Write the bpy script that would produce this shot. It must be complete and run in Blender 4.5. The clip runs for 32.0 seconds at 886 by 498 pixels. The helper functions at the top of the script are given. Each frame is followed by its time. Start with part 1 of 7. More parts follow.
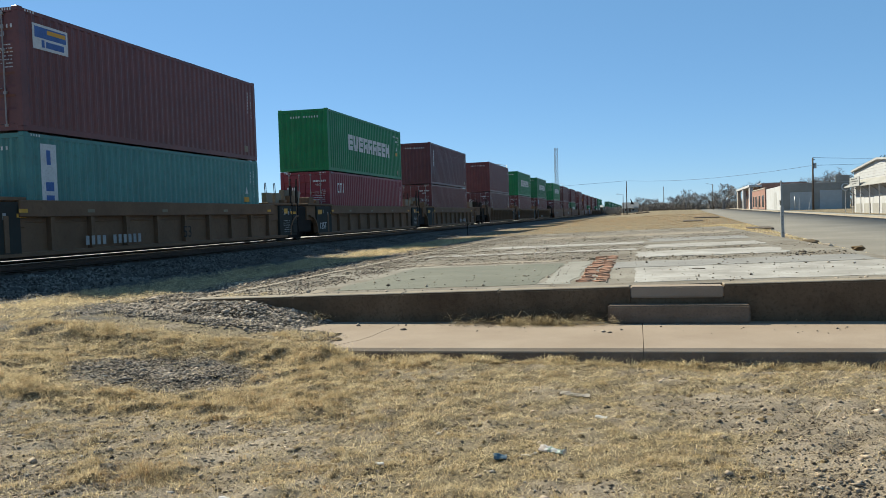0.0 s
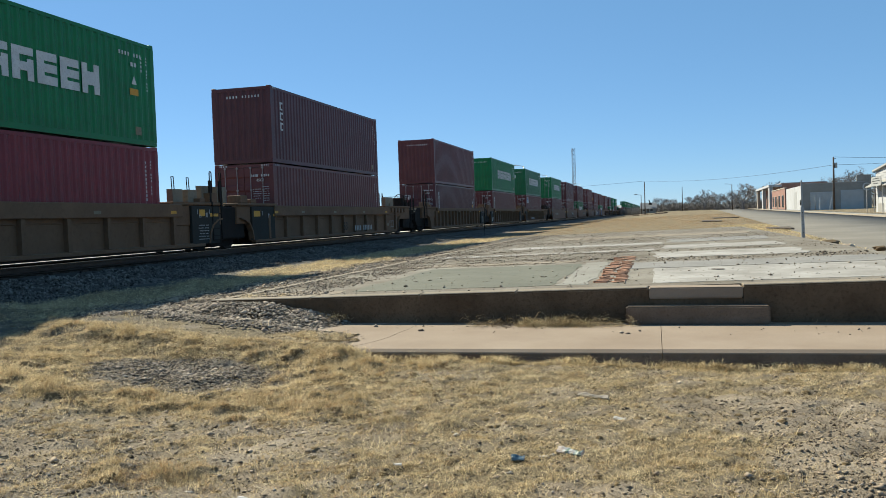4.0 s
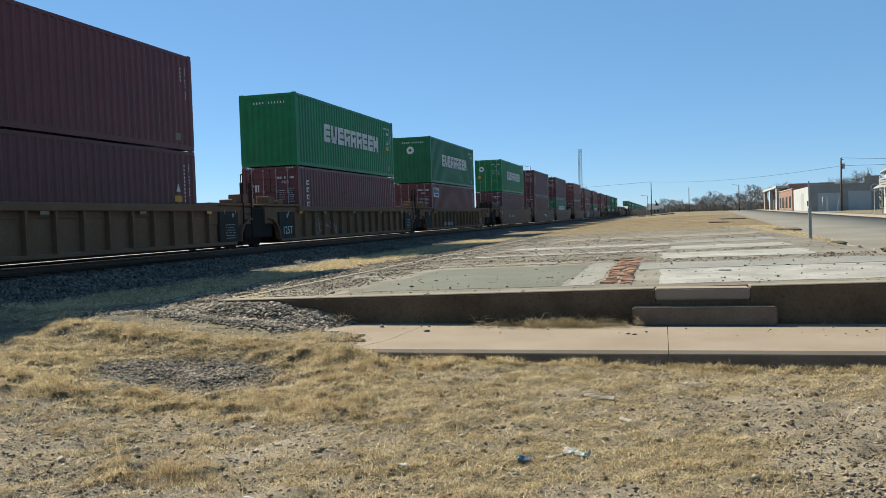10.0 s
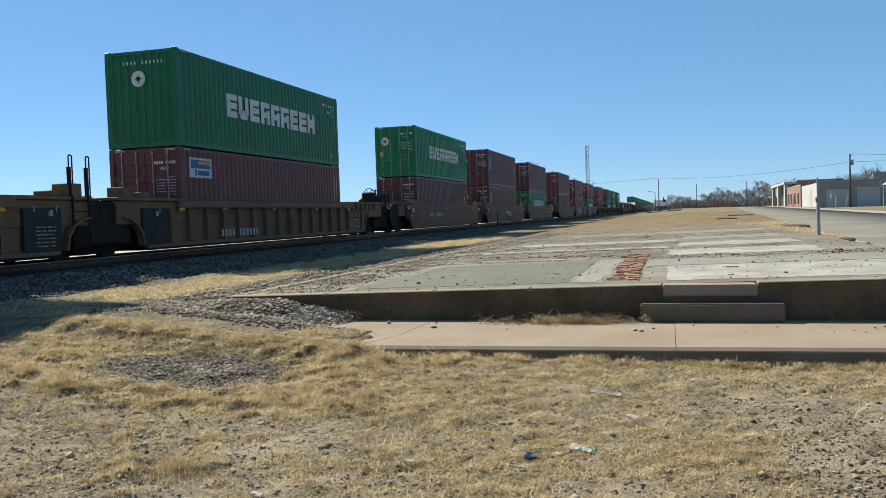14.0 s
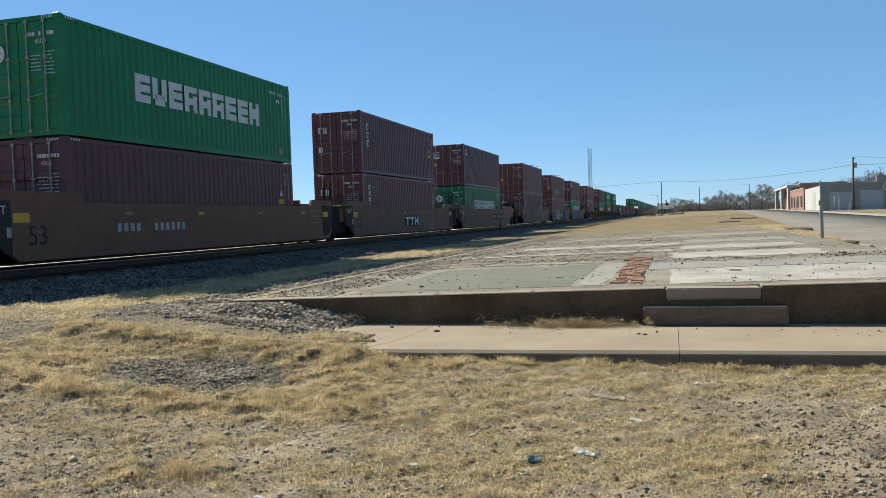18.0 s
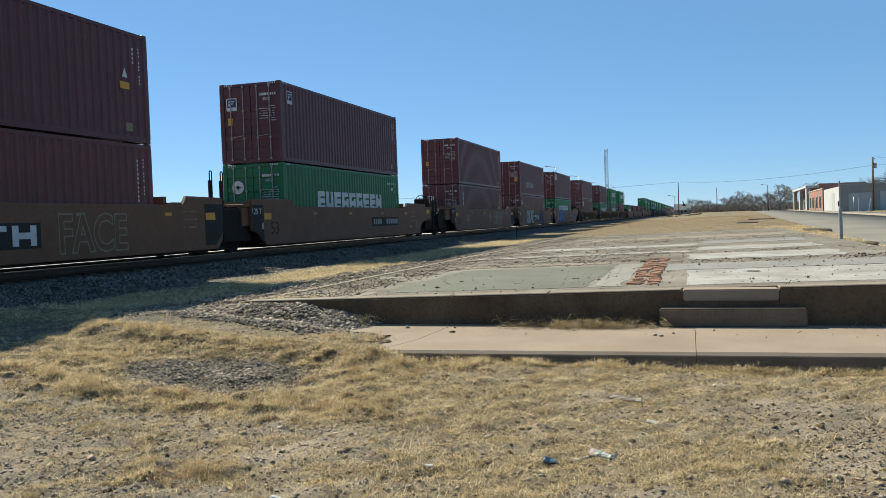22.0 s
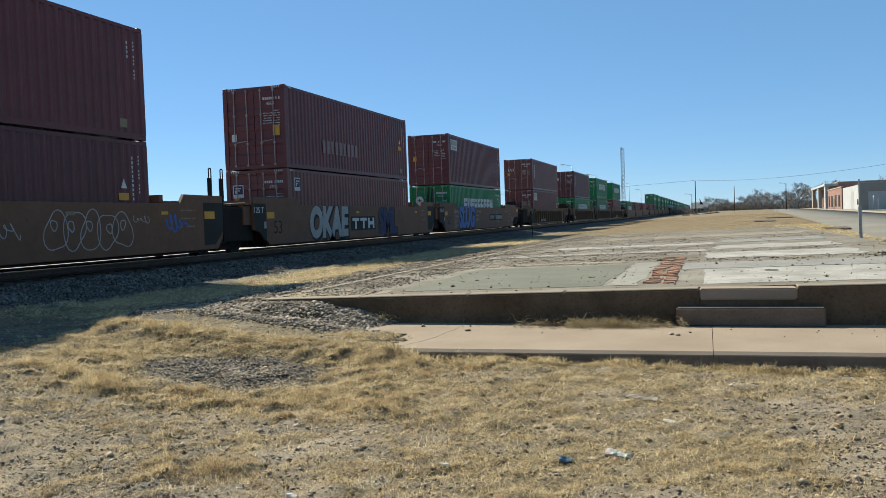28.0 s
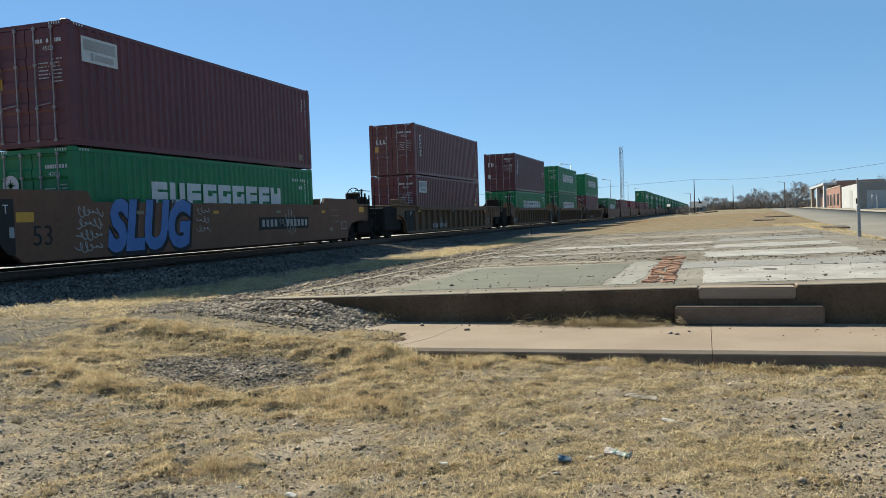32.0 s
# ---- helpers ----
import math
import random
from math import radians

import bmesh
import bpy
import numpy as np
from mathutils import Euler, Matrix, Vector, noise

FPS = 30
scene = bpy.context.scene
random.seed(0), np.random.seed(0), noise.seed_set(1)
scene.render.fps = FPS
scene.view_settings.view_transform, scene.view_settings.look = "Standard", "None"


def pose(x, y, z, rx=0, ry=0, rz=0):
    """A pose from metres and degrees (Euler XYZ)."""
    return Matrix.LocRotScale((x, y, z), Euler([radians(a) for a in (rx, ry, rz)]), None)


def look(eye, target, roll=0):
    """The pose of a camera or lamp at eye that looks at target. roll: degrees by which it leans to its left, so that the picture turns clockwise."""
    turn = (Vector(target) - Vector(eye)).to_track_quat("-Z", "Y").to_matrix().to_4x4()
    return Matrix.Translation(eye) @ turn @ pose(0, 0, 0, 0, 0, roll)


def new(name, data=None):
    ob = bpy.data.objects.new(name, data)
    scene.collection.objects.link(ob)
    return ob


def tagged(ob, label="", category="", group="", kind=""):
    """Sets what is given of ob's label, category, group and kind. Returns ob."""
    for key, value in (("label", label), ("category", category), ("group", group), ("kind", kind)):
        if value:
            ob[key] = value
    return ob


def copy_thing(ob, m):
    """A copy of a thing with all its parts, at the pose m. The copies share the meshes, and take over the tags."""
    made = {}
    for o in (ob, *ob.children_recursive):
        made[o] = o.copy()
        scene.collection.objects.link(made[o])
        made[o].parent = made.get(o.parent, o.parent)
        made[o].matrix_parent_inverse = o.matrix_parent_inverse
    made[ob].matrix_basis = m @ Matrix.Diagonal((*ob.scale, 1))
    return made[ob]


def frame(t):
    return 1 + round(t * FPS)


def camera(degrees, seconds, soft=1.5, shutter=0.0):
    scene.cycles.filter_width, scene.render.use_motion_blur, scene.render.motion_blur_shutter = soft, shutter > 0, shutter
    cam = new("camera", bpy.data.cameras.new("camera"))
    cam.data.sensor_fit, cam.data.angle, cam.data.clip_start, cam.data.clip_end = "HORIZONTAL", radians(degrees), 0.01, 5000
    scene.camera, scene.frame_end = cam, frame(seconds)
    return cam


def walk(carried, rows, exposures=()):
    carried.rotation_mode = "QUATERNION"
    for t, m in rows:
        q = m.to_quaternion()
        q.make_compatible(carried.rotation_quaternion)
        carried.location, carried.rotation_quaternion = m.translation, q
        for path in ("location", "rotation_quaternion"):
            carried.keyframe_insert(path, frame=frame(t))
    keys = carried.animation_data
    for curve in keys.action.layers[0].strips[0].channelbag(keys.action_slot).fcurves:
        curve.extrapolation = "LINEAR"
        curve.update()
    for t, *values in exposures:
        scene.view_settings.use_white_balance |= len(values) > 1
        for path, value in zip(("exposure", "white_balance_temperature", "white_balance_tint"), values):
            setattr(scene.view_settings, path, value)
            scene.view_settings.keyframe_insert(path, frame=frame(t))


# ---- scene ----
EYE = (0.0, 0.0, 1.58)
cam = camera(56.27, 32.0, soft=0.45)
PATH = [
    (0, 87.768, 1.792, 13.175),
    (0.5, 87.820, 1.837, 13.173),
    (1, 87.835, 1.850, 13.157),
    (1.5, 87.784, 1.833, 13.144),
    (2, 87.841, 1.832, 13.253),
    (2.5, 87.823, 1.807, 13.542),
    (3, 87.819, 1.862, 14.015),
    (3.5, 87.884, 1.965, 14.329),
    (5.5, 87.814, 1.850, 14.446),
    (6, 87.859, 1.861, 14.583),
    (6.5, 87.863, 1.980, 14.554),
    (7, 87.848, 1.825, 14.591),
    (7.5, 87.819, 1.853, 14.480),
    (8, 87.819, 1.861, 14.484),
    (8.5, 87.855, 1.906, 14.498),
    (9, 87.876, 1.911, 14.557),
    (9.5, 87.917, 1.875, 14.637),
    (10, 87.922, 1.852, 14.792),
    (10.5, 87.934, 1.903, 14.809),
    (11, 87.895, 1.881, 14.794),
    (11.5, 87.865, 1.880, 14.777),
    (12, 87.928, 1.893, 14.774),
    (12.5, 87.565, 1.867, 14.752),
    (13, 87.540, 1.821, 14.916),
    (13.5, 87.649, 1.929, 15.063),
    (14, 87.694, 1.870, 15.272),
    (14.5, 87.863, 1.922, 15.514),
    (16.5, 87.949, 1.942, 15.554),
    (17, 87.944, 1.895, 15.552),
    (17.5, 87.932, 1.917, 15.504),
    (18, 87.951, 1.961, 15.462),
    (18.5, 87.951, 1.903, 15.481),
    (19, 88.053, 1.979, 15.443),
    (19.5, 88.023, 1.906, 15.518),
    (20, 87.959, 1.877, 15.691),
    (20.5, 87.945, 1.905, 15.958),
    (21, 87.954, 1.945, 16.011),
    (21.5, 88.026, 1.948, 16.208),
    (22, 88.042, 1.958, 16.549),
    (22.5, 88.001, 1.918, 16.928),
    (23, 88.046, 1.977, 17.223),
    (23.5, 88.011, 1.962, 17.482),
    (24, 88.011, 1.952, 17.479),
    (24.5, 87.992, 1.944, 17.425),
    (25, 87.981, 1.910, 17.451),
    (25.5, 87.992, 1.961, 17.731),
    (27.5, 87.997, 1.987, 17.676),
    (28, 87.986, 1.976, 17.629),
    (28.5, 87.964, 1.991, 17.604),
    (29, 87.982, 1.992, 17.586),
    (29.5, 87.921, 1.981, 17.571),
    (30, 87.932, 1.970, 17.571),
    (30.5, 87.978, 2.088, 17.643),
    (31, 87.926, 1.953, 17.560),
    (31.5, 87.976, 2.026, 17.586),
    (32, 87.930, 2.015, 17.554),
]
walk(cam, [(t, pose(*EYE, a, b, c)) for t, a, b, c in PATH], [(0, 1.0, 5550, 8), (32, 1.0, 5550, 8)])

# how far the train has come, in metres, at each time
RUN = [(0, 0.00), (2, 13.50), (4, 27.30), (6, 41.12), (8, 54.99), (10, 69.00), (12, 83.08), (14, 97.30), (16, 111.58), (18, 125.95), (20, 140.44), (22, 155.14), (24, 169.93), (26, 184.70), (28, 199.46), (30, 214.19), (32, 228.82)]

# ---- light: clear winter sky, sun beyond the train ----
SUN_TO = Vector((1.03, -0.57, -1.0)).normalized()      # the way the light travels
sun_el = math.asin(-SUN_TO.z)
world = bpy.data.worlds.new("sky")
scene.world = world
world.use_nodes = True
wn = world.node_tree.nodes
sky = wn.new("ShaderNodeTexSky")
sky.sky_type, sky.sun_disc = "NISHITA", False
sky.sun_elevation = sun_el
sky.sun_rotation = math.atan2(-SUN_TO.x, -SUN_TO.y)
sky.altitude, sky.air_density, sky.dust_density, sky.ozone_density = 400, 0.72, 0.0, 2.4
wn["Background"].inputs["Strength"].default_value = 0.0535
haze = wn.new("ShaderNodeMix")                        # thin even haze over the clear sky
haze.data_type = "RGBA"
haze.inputs[0].default_value = 0.45
haze.inputs[7].default_value = (2.35, 4.55, 6.3, 1.0)
world.node_tree.links.new(sky.outputs["Color"], haze.inputs[6])
world.node_tree.links.new(haze.outputs[2], wn["Background"].inputs["Color"])
sun = new("sun", bpy.data.lights.new("sun", "SUN"))
sun.data.energy, sun.data.angle, sun.data.color = 5.0, radians(0.53), (1.0, 0.86, 0.60)
sun.matrix_world = look((0, 0, 60), Vector((0, 0, 60)) + SUN_TO)


# ---- materials ----
def rgb(c):
    return (*c, 1.0)


def stuff(name, c1, c2, rough=0.85, scale=6.0, c3=None, fine=60.0, bump=0.15, metal=0.0, island=0.0, bump_scale=None, spec=0.3):
    """A weathered surface: two tones in large blotches, a third as fine grain, relief from the grain."""
    m = bpy.data.materials.new(name)
    m.use_nodes = True
    nt = m.node_tree
    n, l = nt.nodes, nt.links
    b = n["Principled BSDF"]
    b.inputs["Roughness"].default_value, b.inputs["Metallic"].default_value = rough, metal
    b.inputs["Specular IOR Level"].default_value = spec
    geo = n.new("ShaderNodeTexCoord")
    big = n.new("ShaderNodeTexNoise")
    big.inputs["Scale"].default_value, big.inputs["Detail"].default_value, big.inputs["Roughness"].default_value = scale, 6, 0.62
    l.new(geo.outputs["Object"], big.inputs["Vector"])
    ramp = n.new("ShaderNodeValToRGB")
    ramp.color_ramp.elements[0].position, ramp.color_ramp.elements[1].position = 0.33, 0.67
    ramp.color_ramp.elements[0].color, ramp.color_ramp.elements[1].color = rgb(c1), rgb(c2)
    l.new(big.outputs["Fac"], ramp.inputs["Fac"])
    grain = n.new("ShaderNodeTexNoise")
    grain.inputs["Scale"].default_value, grain.inputs["Detail"].default_value, grain.inputs["Roughness"].default_value = fine, 4, 0.7
    l.new(geo.outputs["Object"], grain.inputs["Vector"])
    mix = n.new("ShaderNodeMix")
    mix.data_type, mix.blend_type = "RGBA", "MIX"
    gr = n.new("ShaderNodeValToRGB")
    gr.color_ramp.elements[0].position, gr.color_ramp.elements[1].position = 0.5, 0.72
    gr.color_ramp.elements[0].color, gr.color_ramp.elements[1].color = (0, 0, 0, 1), (0.75, 0.75, 0.75, 1)
    l.new(grain.outputs["Fac"], gr.inputs["Fac"])
    l.new(gr.outputs["Color"], mix.inputs[0])
    l.new(ramp.outputs["Color"], mix.inputs[6])
    mix.inputs[7].default_value = rgb(c3 or tuple(v * 0.6 for v in c1))
    col = mix.outputs[2]
    if island:
        g2 = n.new("ShaderNodeNewGeometry")
        hsv = n.new("ShaderNodeHueSaturation")
        mr = n.new("ShaderNodeMapRange")
        mr.inputs["To Min"].default_value, mr.inputs["To Max"].default_value = 1 - island, 1 + island
        l.new(g2.outputs["Random Per Island"], mr.inputs["Value"])
        l.new(mr.outputs["Result"], hsv.inputs["Value"])
        l.new(col, hsv.inputs["Color"])
        col = hsv.outputs["Color"]
    l.new(col, b.inputs["Base Color"])
    if bump:
        bp = n.new("ShaderNodeBump")
        bp.inputs["Strength"].default_value, bp.inputs["Distance"].default_value = bump, 0.02
        l.new(grain.outputs["Fac"], bp.inputs["Height"])
        l.new(bp.outputs["Normal"], b.inputs["Normal"])
    return m


def ground_material():
    """Dirt, litter of dry grass and gravel; how much of each lies where is stored on the ground's points."""
    m = stuff("dry_ground", (0.175, 0.14, 0.10), (0.33, 0.272, 0.198), 0.95, 1.6, (0.04, 0.029, 0.019), 48, 1.0, spec=0.1)
    n, l = m.node_tree.nodes, m.node_tree.links
    b = n["Principled BSDF"]
    old = b.inputs["Base Color"].links[0].from_socket
    co = n.new("ShaderNodeTexCoord")

    def blotch(scale, a, c, detail=8):
        t = n.new("ShaderNodeTexNoise")
        t.inputs["Scale"].default_value, t.inputs["Detail"].default_value, t.inputs["Roughness"].default_value = scale, detail, 0.75
        l.new(co.outputs["Object"], t.inputs["Vector"])
        r = n.new("ShaderNodeValToRGB")
        r.color_ramp.elements[0].position, r.color_ramp.elements[1].position = 0.36, 0.64
        r.color_ramp.elements[0].color, r.color_ramp.elements[1].color = rgb(a), rgb(c)
        l.new(t.outputs["Fac"], r.inputs["Fac"])
        return r.outputs["Color"], t.outputs["Fac"]

    def layer(base, top, name, edge):
        at = n.new("ShaderNodeAttribute")
        at.attribute_name = name
        ad = n.new("ShaderNodeMath")
        ad.operation = "ADD"
        l.new(at.outputs["Fac"], ad.inputs[0])
        l.new(edge, ad.inputs[1])
        rp = n.new("ShaderNodeMapRange")
        rp.inputs["From Min"].default_value, rp.inputs["From Max"].default_value = 0.82, 1.12
        l.new(ad.outputs[0], rp.inputs["Value"])
        mx = n.new("ShaderNodeMix")
        mx.data_type = "RGBA"
        l.new(rp.outputs["Result"], mx.inputs[0])
        l.new(base, mx.inputs[6])
        l.new(top, mx.inputs[7])
        return mx.outputs[2]

    straw, e1 = blotch(30, (0.038, 0.028, 0.017), (0.33, 0.265, 0.165))
    stone, e2 = blotch(55, (0.036, 0.029, 0.022), (0.31, 0.265, 0.21))
    # gravel towards the track, darkened: the train's shade put into its colour
    gravel_shade, e3 = blotch(48, (0.022, 0.02, 0.018), (0.16, 0.148, 0.132))
    covered = layer(layer(layer(old, straw, "straw", e1), stone, "gravel", e2), gravel_shade, "gravel_shade", e3)
    pale, e4 = blotch(9, (0.27, 0.24, 0.195), (0.56, 0.51, 0.43))
    l.new(layer(covered, pale, "pale", e4), b.inputs["Base Color"])
    return m


M = {}
M["ground"] = ground_material()
def thin(m, c):
    """Lets light through a leaf or blade."""
    n, l = m.node_tree.nodes, m.node_tree.links
    b = n["Principled BSDF"]
    tr = n.new("ShaderNodeBsdfTranslucent")
    mx = n.new("ShaderNodeMixShader")
    mx.inputs[0].default_value = 0.45
    l.new(b.inputs["Base Color"].links[0].from_socket, tr.inputs["Color"])
    l.new(b.outputs[0], mx.inputs[1])
    l.new(tr.outputs[0], mx.inputs[2])
    l.new(mx.outputs[0], n["Material Output"].inputs["Surface"])
    return m


M["straw"] = thin(stuff("dry_grass", (0.40, 0.30, 0.148), (0.72, 0.60, 0.375), 0.9, 4.5, (0.37, 0.268, 0.14), 3, 0, island=0.55, spec=0.15), None)
# brown of the painted shade in grass gaps, and of the wall twigs
M["shade_brown"] = stuff("shade_and_twig_brown", (0.112, 0.078, 0.0399), (0.21, 0.154, 0.0808), 0.95, 18, (0.0349, 0.0238, 0.0129), 70, 0.8, spec=0.1)
# dark earth and litter, also the painted shade in the ground's hollows
M["humus_and_shade"] = stuff("litter_and_shade", (0.0544, 0.0389, 0.0217), (0.109, 0.0802, 0.0483), 0.95, 0.7, (0.0381, 0.0258, 0.0144), 3, 0, island=0.5, spec=0.1)
M["russet"] = thin(stuff("russet_grass", (0.26, 0.155, 0.07), (0.46, 0.31, 0.165), 0.9, 4.5, (0.22, 0.12, 0.055), 3, 0, island=0.55, spec=0.15), None)
M["stone"] = stuff("crushed_stone", (0.185, 0.145, 0.104), (0.36, 0.288, 0.21), 0.95, 0.6, (0.0955, 0.0701, 0.0503), 14, 0, island=0.75, spec=0.15)
M["heap_stone"] = stuff("dark_crushed_stone", (0.15, 0.122, 0.094), (0.31, 0.255, 0.195), 0.95, 0.6, (0.075, 0.058, 0.045), 14, 0, island=0.75, spec=0.15)
M["ballast"] = stuff("ballast", (0.05, 0.045, 0.04), (0.11, 0.10, 0.09), 0.95, 1.5, (0.02, 0.018, 0.016), 26, 0.9, spec=0.15)
M["ballast_stone"] = stuff("ballast_stone", (0.09, 0.081, 0.07), (0.175, 0.16, 0.14), 0.95, 0.8, (0.05, 0.046, 0.042), 14, 0, island=0.8, spec=0.15)
M["concrete"] = stuff("old_concrete", (0.206, 0.168, 0.123), (0.274, 0.232, 0.174), 0.9, 0.8, (0.143, 0.112, 0.0787), 45, 0.25, spec=0.2)
# slab wall: brown stains, and the face's shade put into the base colour
M["wall_concrete"] = stuff("stained_shaded_concrete", (0.0804, 0.0532, 0.031), (0.148, 0.104, 0.0643), 0.95, 1.4, (0.0526, 0.0346, 0.0199), 22, 0.4, spec=0.2)
# step block and kerb strip: shade of their fronts put into the base colour
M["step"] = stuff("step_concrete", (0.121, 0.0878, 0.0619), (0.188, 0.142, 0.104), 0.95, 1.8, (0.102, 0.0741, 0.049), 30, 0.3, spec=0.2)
M["walk"] = stuff("pavement_concrete", (0.23, 0.176, 0.127), (0.287, 0.227, 0.169), 0.9, 0.9, (0.198, 0.148, 0.101), 70, 0.15, spec=0.2)
M["slab"] = stuff("slab_floor", (0.12, 0.0983, 0.0706), (0.24, 0.216, 0.174), 0.9, 0.75, (0.0966, 0.0787, 0.0571), 16, 0.3, spec=0.2)
M["green_floor"] = stuff("faded_green_floor", (0.108, 0.107, 0.0789), (0.147, 0.143, 0.107), 0.85, 0.9, (0.0886, 0.0795, 0.0595), 30, 0.12, spec=0.25)
M["white_floor"] = stuff("chalky_white_floor", (0.22, 0.2, 0.17), (0.38, 0.355, 0.315), 0.8, 1.3, (0.194, 0.176, 0.15), 14, 0.1, spec=0.25)
M["tan_floor"] = stuff("tan_floor", (0.213, 0.197, 0.163), (0.265, 0.252, 0.215), 0.9, 1.0, (0.159, 0.143, 0.117), 30, 0.2, spec=0.2)
M["grey_floor"] = stuff("grey_floor", (0.185, 0.176, 0.159), (0.26, 0.244, 0.219), 0.9, 1.0, (0.136, 0.125, 0.113), 30, 0.2, spec=0.2)
M["brick"] = stuff("broken_brick", (0.30, 0.15, 0.092), (0.37, 0.245, 0.165), 0.95, 9, (0.185, 0.0897, 0.0598), 60, 0.3, spec=0.15)
M["asphalt"] = stuff("worn_asphalt", (0.125, 0.117, 0.103), (0.168, 0.157, 0.138), 0.9, 0.25, (0.113, 0.105, 0.0958), 20, 0.2, spec=0.08)
M["rail"] = stuff("rail_steel", (0.05, 0.036, 0.028), (0.085, 0.06, 0.045), 0.6, 4, (0.03, 0.022, 0.018), 40, 0.1, spec=0.4)
M["rail_head"] = stuff("polished_rail", (0.328, 0.32, 0.312), (0.406, 0.398, 0.39), 0.22, 4, (0.234, 0.234, 0.234), 30, 0, metal=1.0)
M["tie"] = stuff("creosoted_timber", (0.055, 0.042, 0.033), (0.10, 0.08, 0.062), 0.95, 3, (0.03, 0.025, 0.02), 30, 0.4, spec=0.1)


def paint(name, c, dirt=0.6, rough=0.42, tint=(0.16, 0.09, 0.06), spec=0.3):
    """Paint with sun fade, streaks that run down, and rust specks."""
    a = tuple(v * 0.82 for v in c)
    d = tuple(v * 1.12 for v in c)
    m = stuff(name, a, d, rough, 1.3, tuple(v * 0.55 + k * 0.12 for v, k in zip(c, tint)), 9, 0.04, spec=spec)
    n, l = m.node_tree.nodes, m.node_tree.links
    b = n["Principled BSDF"]
    old = b.inputs["Base Color"].links[0].from_socket
    co = n.new("ShaderNodeTexCoord")
    mp = n.new("ShaderNodeMapping")
    mp.inputs["Scale"].default_value = (5.0, 5.0, 0.35)
    l.new(co.outputs["Object"], mp.inputs["Vector"])
    t = n.new("ShaderNodeTexNoise")
    t.inputs["Scale"].default_value, t.inputs["Detail"].default_value, t.inputs["Roughness"].default_value = 1.0, 7, 0.7
    l.new(mp.outputs["Vector"], t.inputs["Vector"])
    r = n.new("ShaderNodeMapRange")
    r.inputs["From Min"].default_value, r.inputs["From Max"].default_value = 0.5, 0.78
    r.inputs["To Max"].default_value = dirt
    l.new(t.outputs["Fac"], r.inputs["Value"])
    mx = n.new("ShaderNodeMix")
    mx.data_type = "RGBA"
    l.new(r.outputs["Result"], mx.inputs[0])
    l.new(old, mx.inputs[6])
    mx.inputs[7].default_value = rgb(tuple(v * 0.62 + k * 0.25 for v, k in zip(c, tint)))
    l.new(mx.outputs[2], b.inputs["Base Color"])
    return m


M["maroon"] = paint("maroon_paint", (0.104, 0.027, 0.0275), tint=(0.10, 0.055, 0.05))
M["maroon_dark"] = paint("dark_maroon_paint", (0.082, 0.0245, 0.0275), tint=(0.10, 0.055, 0.05))
M["maroon_faded"] = paint("faded_maroon_paint", (0.122, 0.041, 0.036), tint=(0.10, 0.055, 0.05))
M["red"] = paint("red_paint", (0.168, 0.0205, 0.029), tint=(0.10, 0.04, 0.05))
M["green"] = paint("green_paint", (0.00975, 0.143, 0.0428), 0.35)
M["green_dark"] = paint("dark_green_paint", (0.0124, 0.114, 0.0412), 0.5)
M["teal"] = paint("faded_teal_paint", (0.063, 0.185, 0.164), 0.4)
M["wagon_brown"] = paint("wagon_brown_paint", (0.135, 0.070, 0.040), 0.6, 0.65, spec=0.25)
M["wagon_grey"] = paint("wagon_grime", (0.15, 0.092, 0.053), 0.7, 0.75, spec=0.2)
M["dark_panel"] = paint("dark_stencil_panel", (0.03, 0.031, 0.027), 0.15, 0.8, spec=0.2)
M["black_steel"] = paint("grimy_black_steel", (0.018, 0.0162, 0.0145), 0.12, 0.85, spec=0.15)
M["wheel"] = stuff("wheel_steel", (0.016, 0.014, 0.012), (0.03, 0.026, 0.022), 0.75, 6, (0.02, 0.018, 0.016), 30, 0.1)
M["white_mark"] = stuff("white_marking", (0.464, 0.464, 0.456), (0.576, 0.576, 0.56), 0.7, 2, (0.336, 0.32, 0.304), 20, 0)
M["yellow_mark"] = stuff("yellow_marking", (0.486, 0.249, 0.024), (0.564, 0.309, 0.04), 0.6, 3, (0.392, 0.202, 0.04), 20, 0)
M["blue_mark"] = stuff("blue_marking", (0.048, 0.096, 0.256), (0.072, 0.136, 0.336), 0.7, 3, (0.04, 0.072, 0.176), 20, 0)
M["grey_spray"] = stuff("grey_spray", (0.272, 0.264, 0.248), (0.368, 0.36, 0.344), 0.75, 2, (0.2, 0.192, 0.176), 20, 0)
M["wagon_mark"] = stuff("dull_tan_reflector", (0.18, 0.15, 0.096), (0.228, 0.192, 0.12), 0.6, 3, (0.12, 0.09, 0.06), 20, 0)
M["black_mark"] = stuff("black_marking", (0.015, 0.014, 0.014), (0.028, 0.026, 0.025), 0.8, 3, (0.05, 0.04, 0.03), 20, 0)
M["tag_navy"] = stuff("navy_spray", (0.032, 0.034, 0.07), (0.05, 0.05, 0.10), 0.75, 2, (0.03, 0.03, 0.07), 20, 0)
M["ghost_word"] = paint("ghost_lettering", (0.165, 0.095, 0.09), 0.4)
M["grey_box"] = paint("grey_steel_box", (0.188, 0.158, 0.112), 0.5, 0.7)
M["galv"] = stuff("galvanised_steel", (0.281, 0.281, 0.273), (0.367, 0.367, 0.359), 0.5, 5, (0.218, 0.218, 0.211), 40, 0.05, metal=0.6)
M["mast_steel"] = stuff("weathered_mast_steel", (0.13, 0.15, 0.165), (0.18, 0.2, 0.215), 0.7, 5, (0.1, 0.11, 0.12), 40, 0.05)
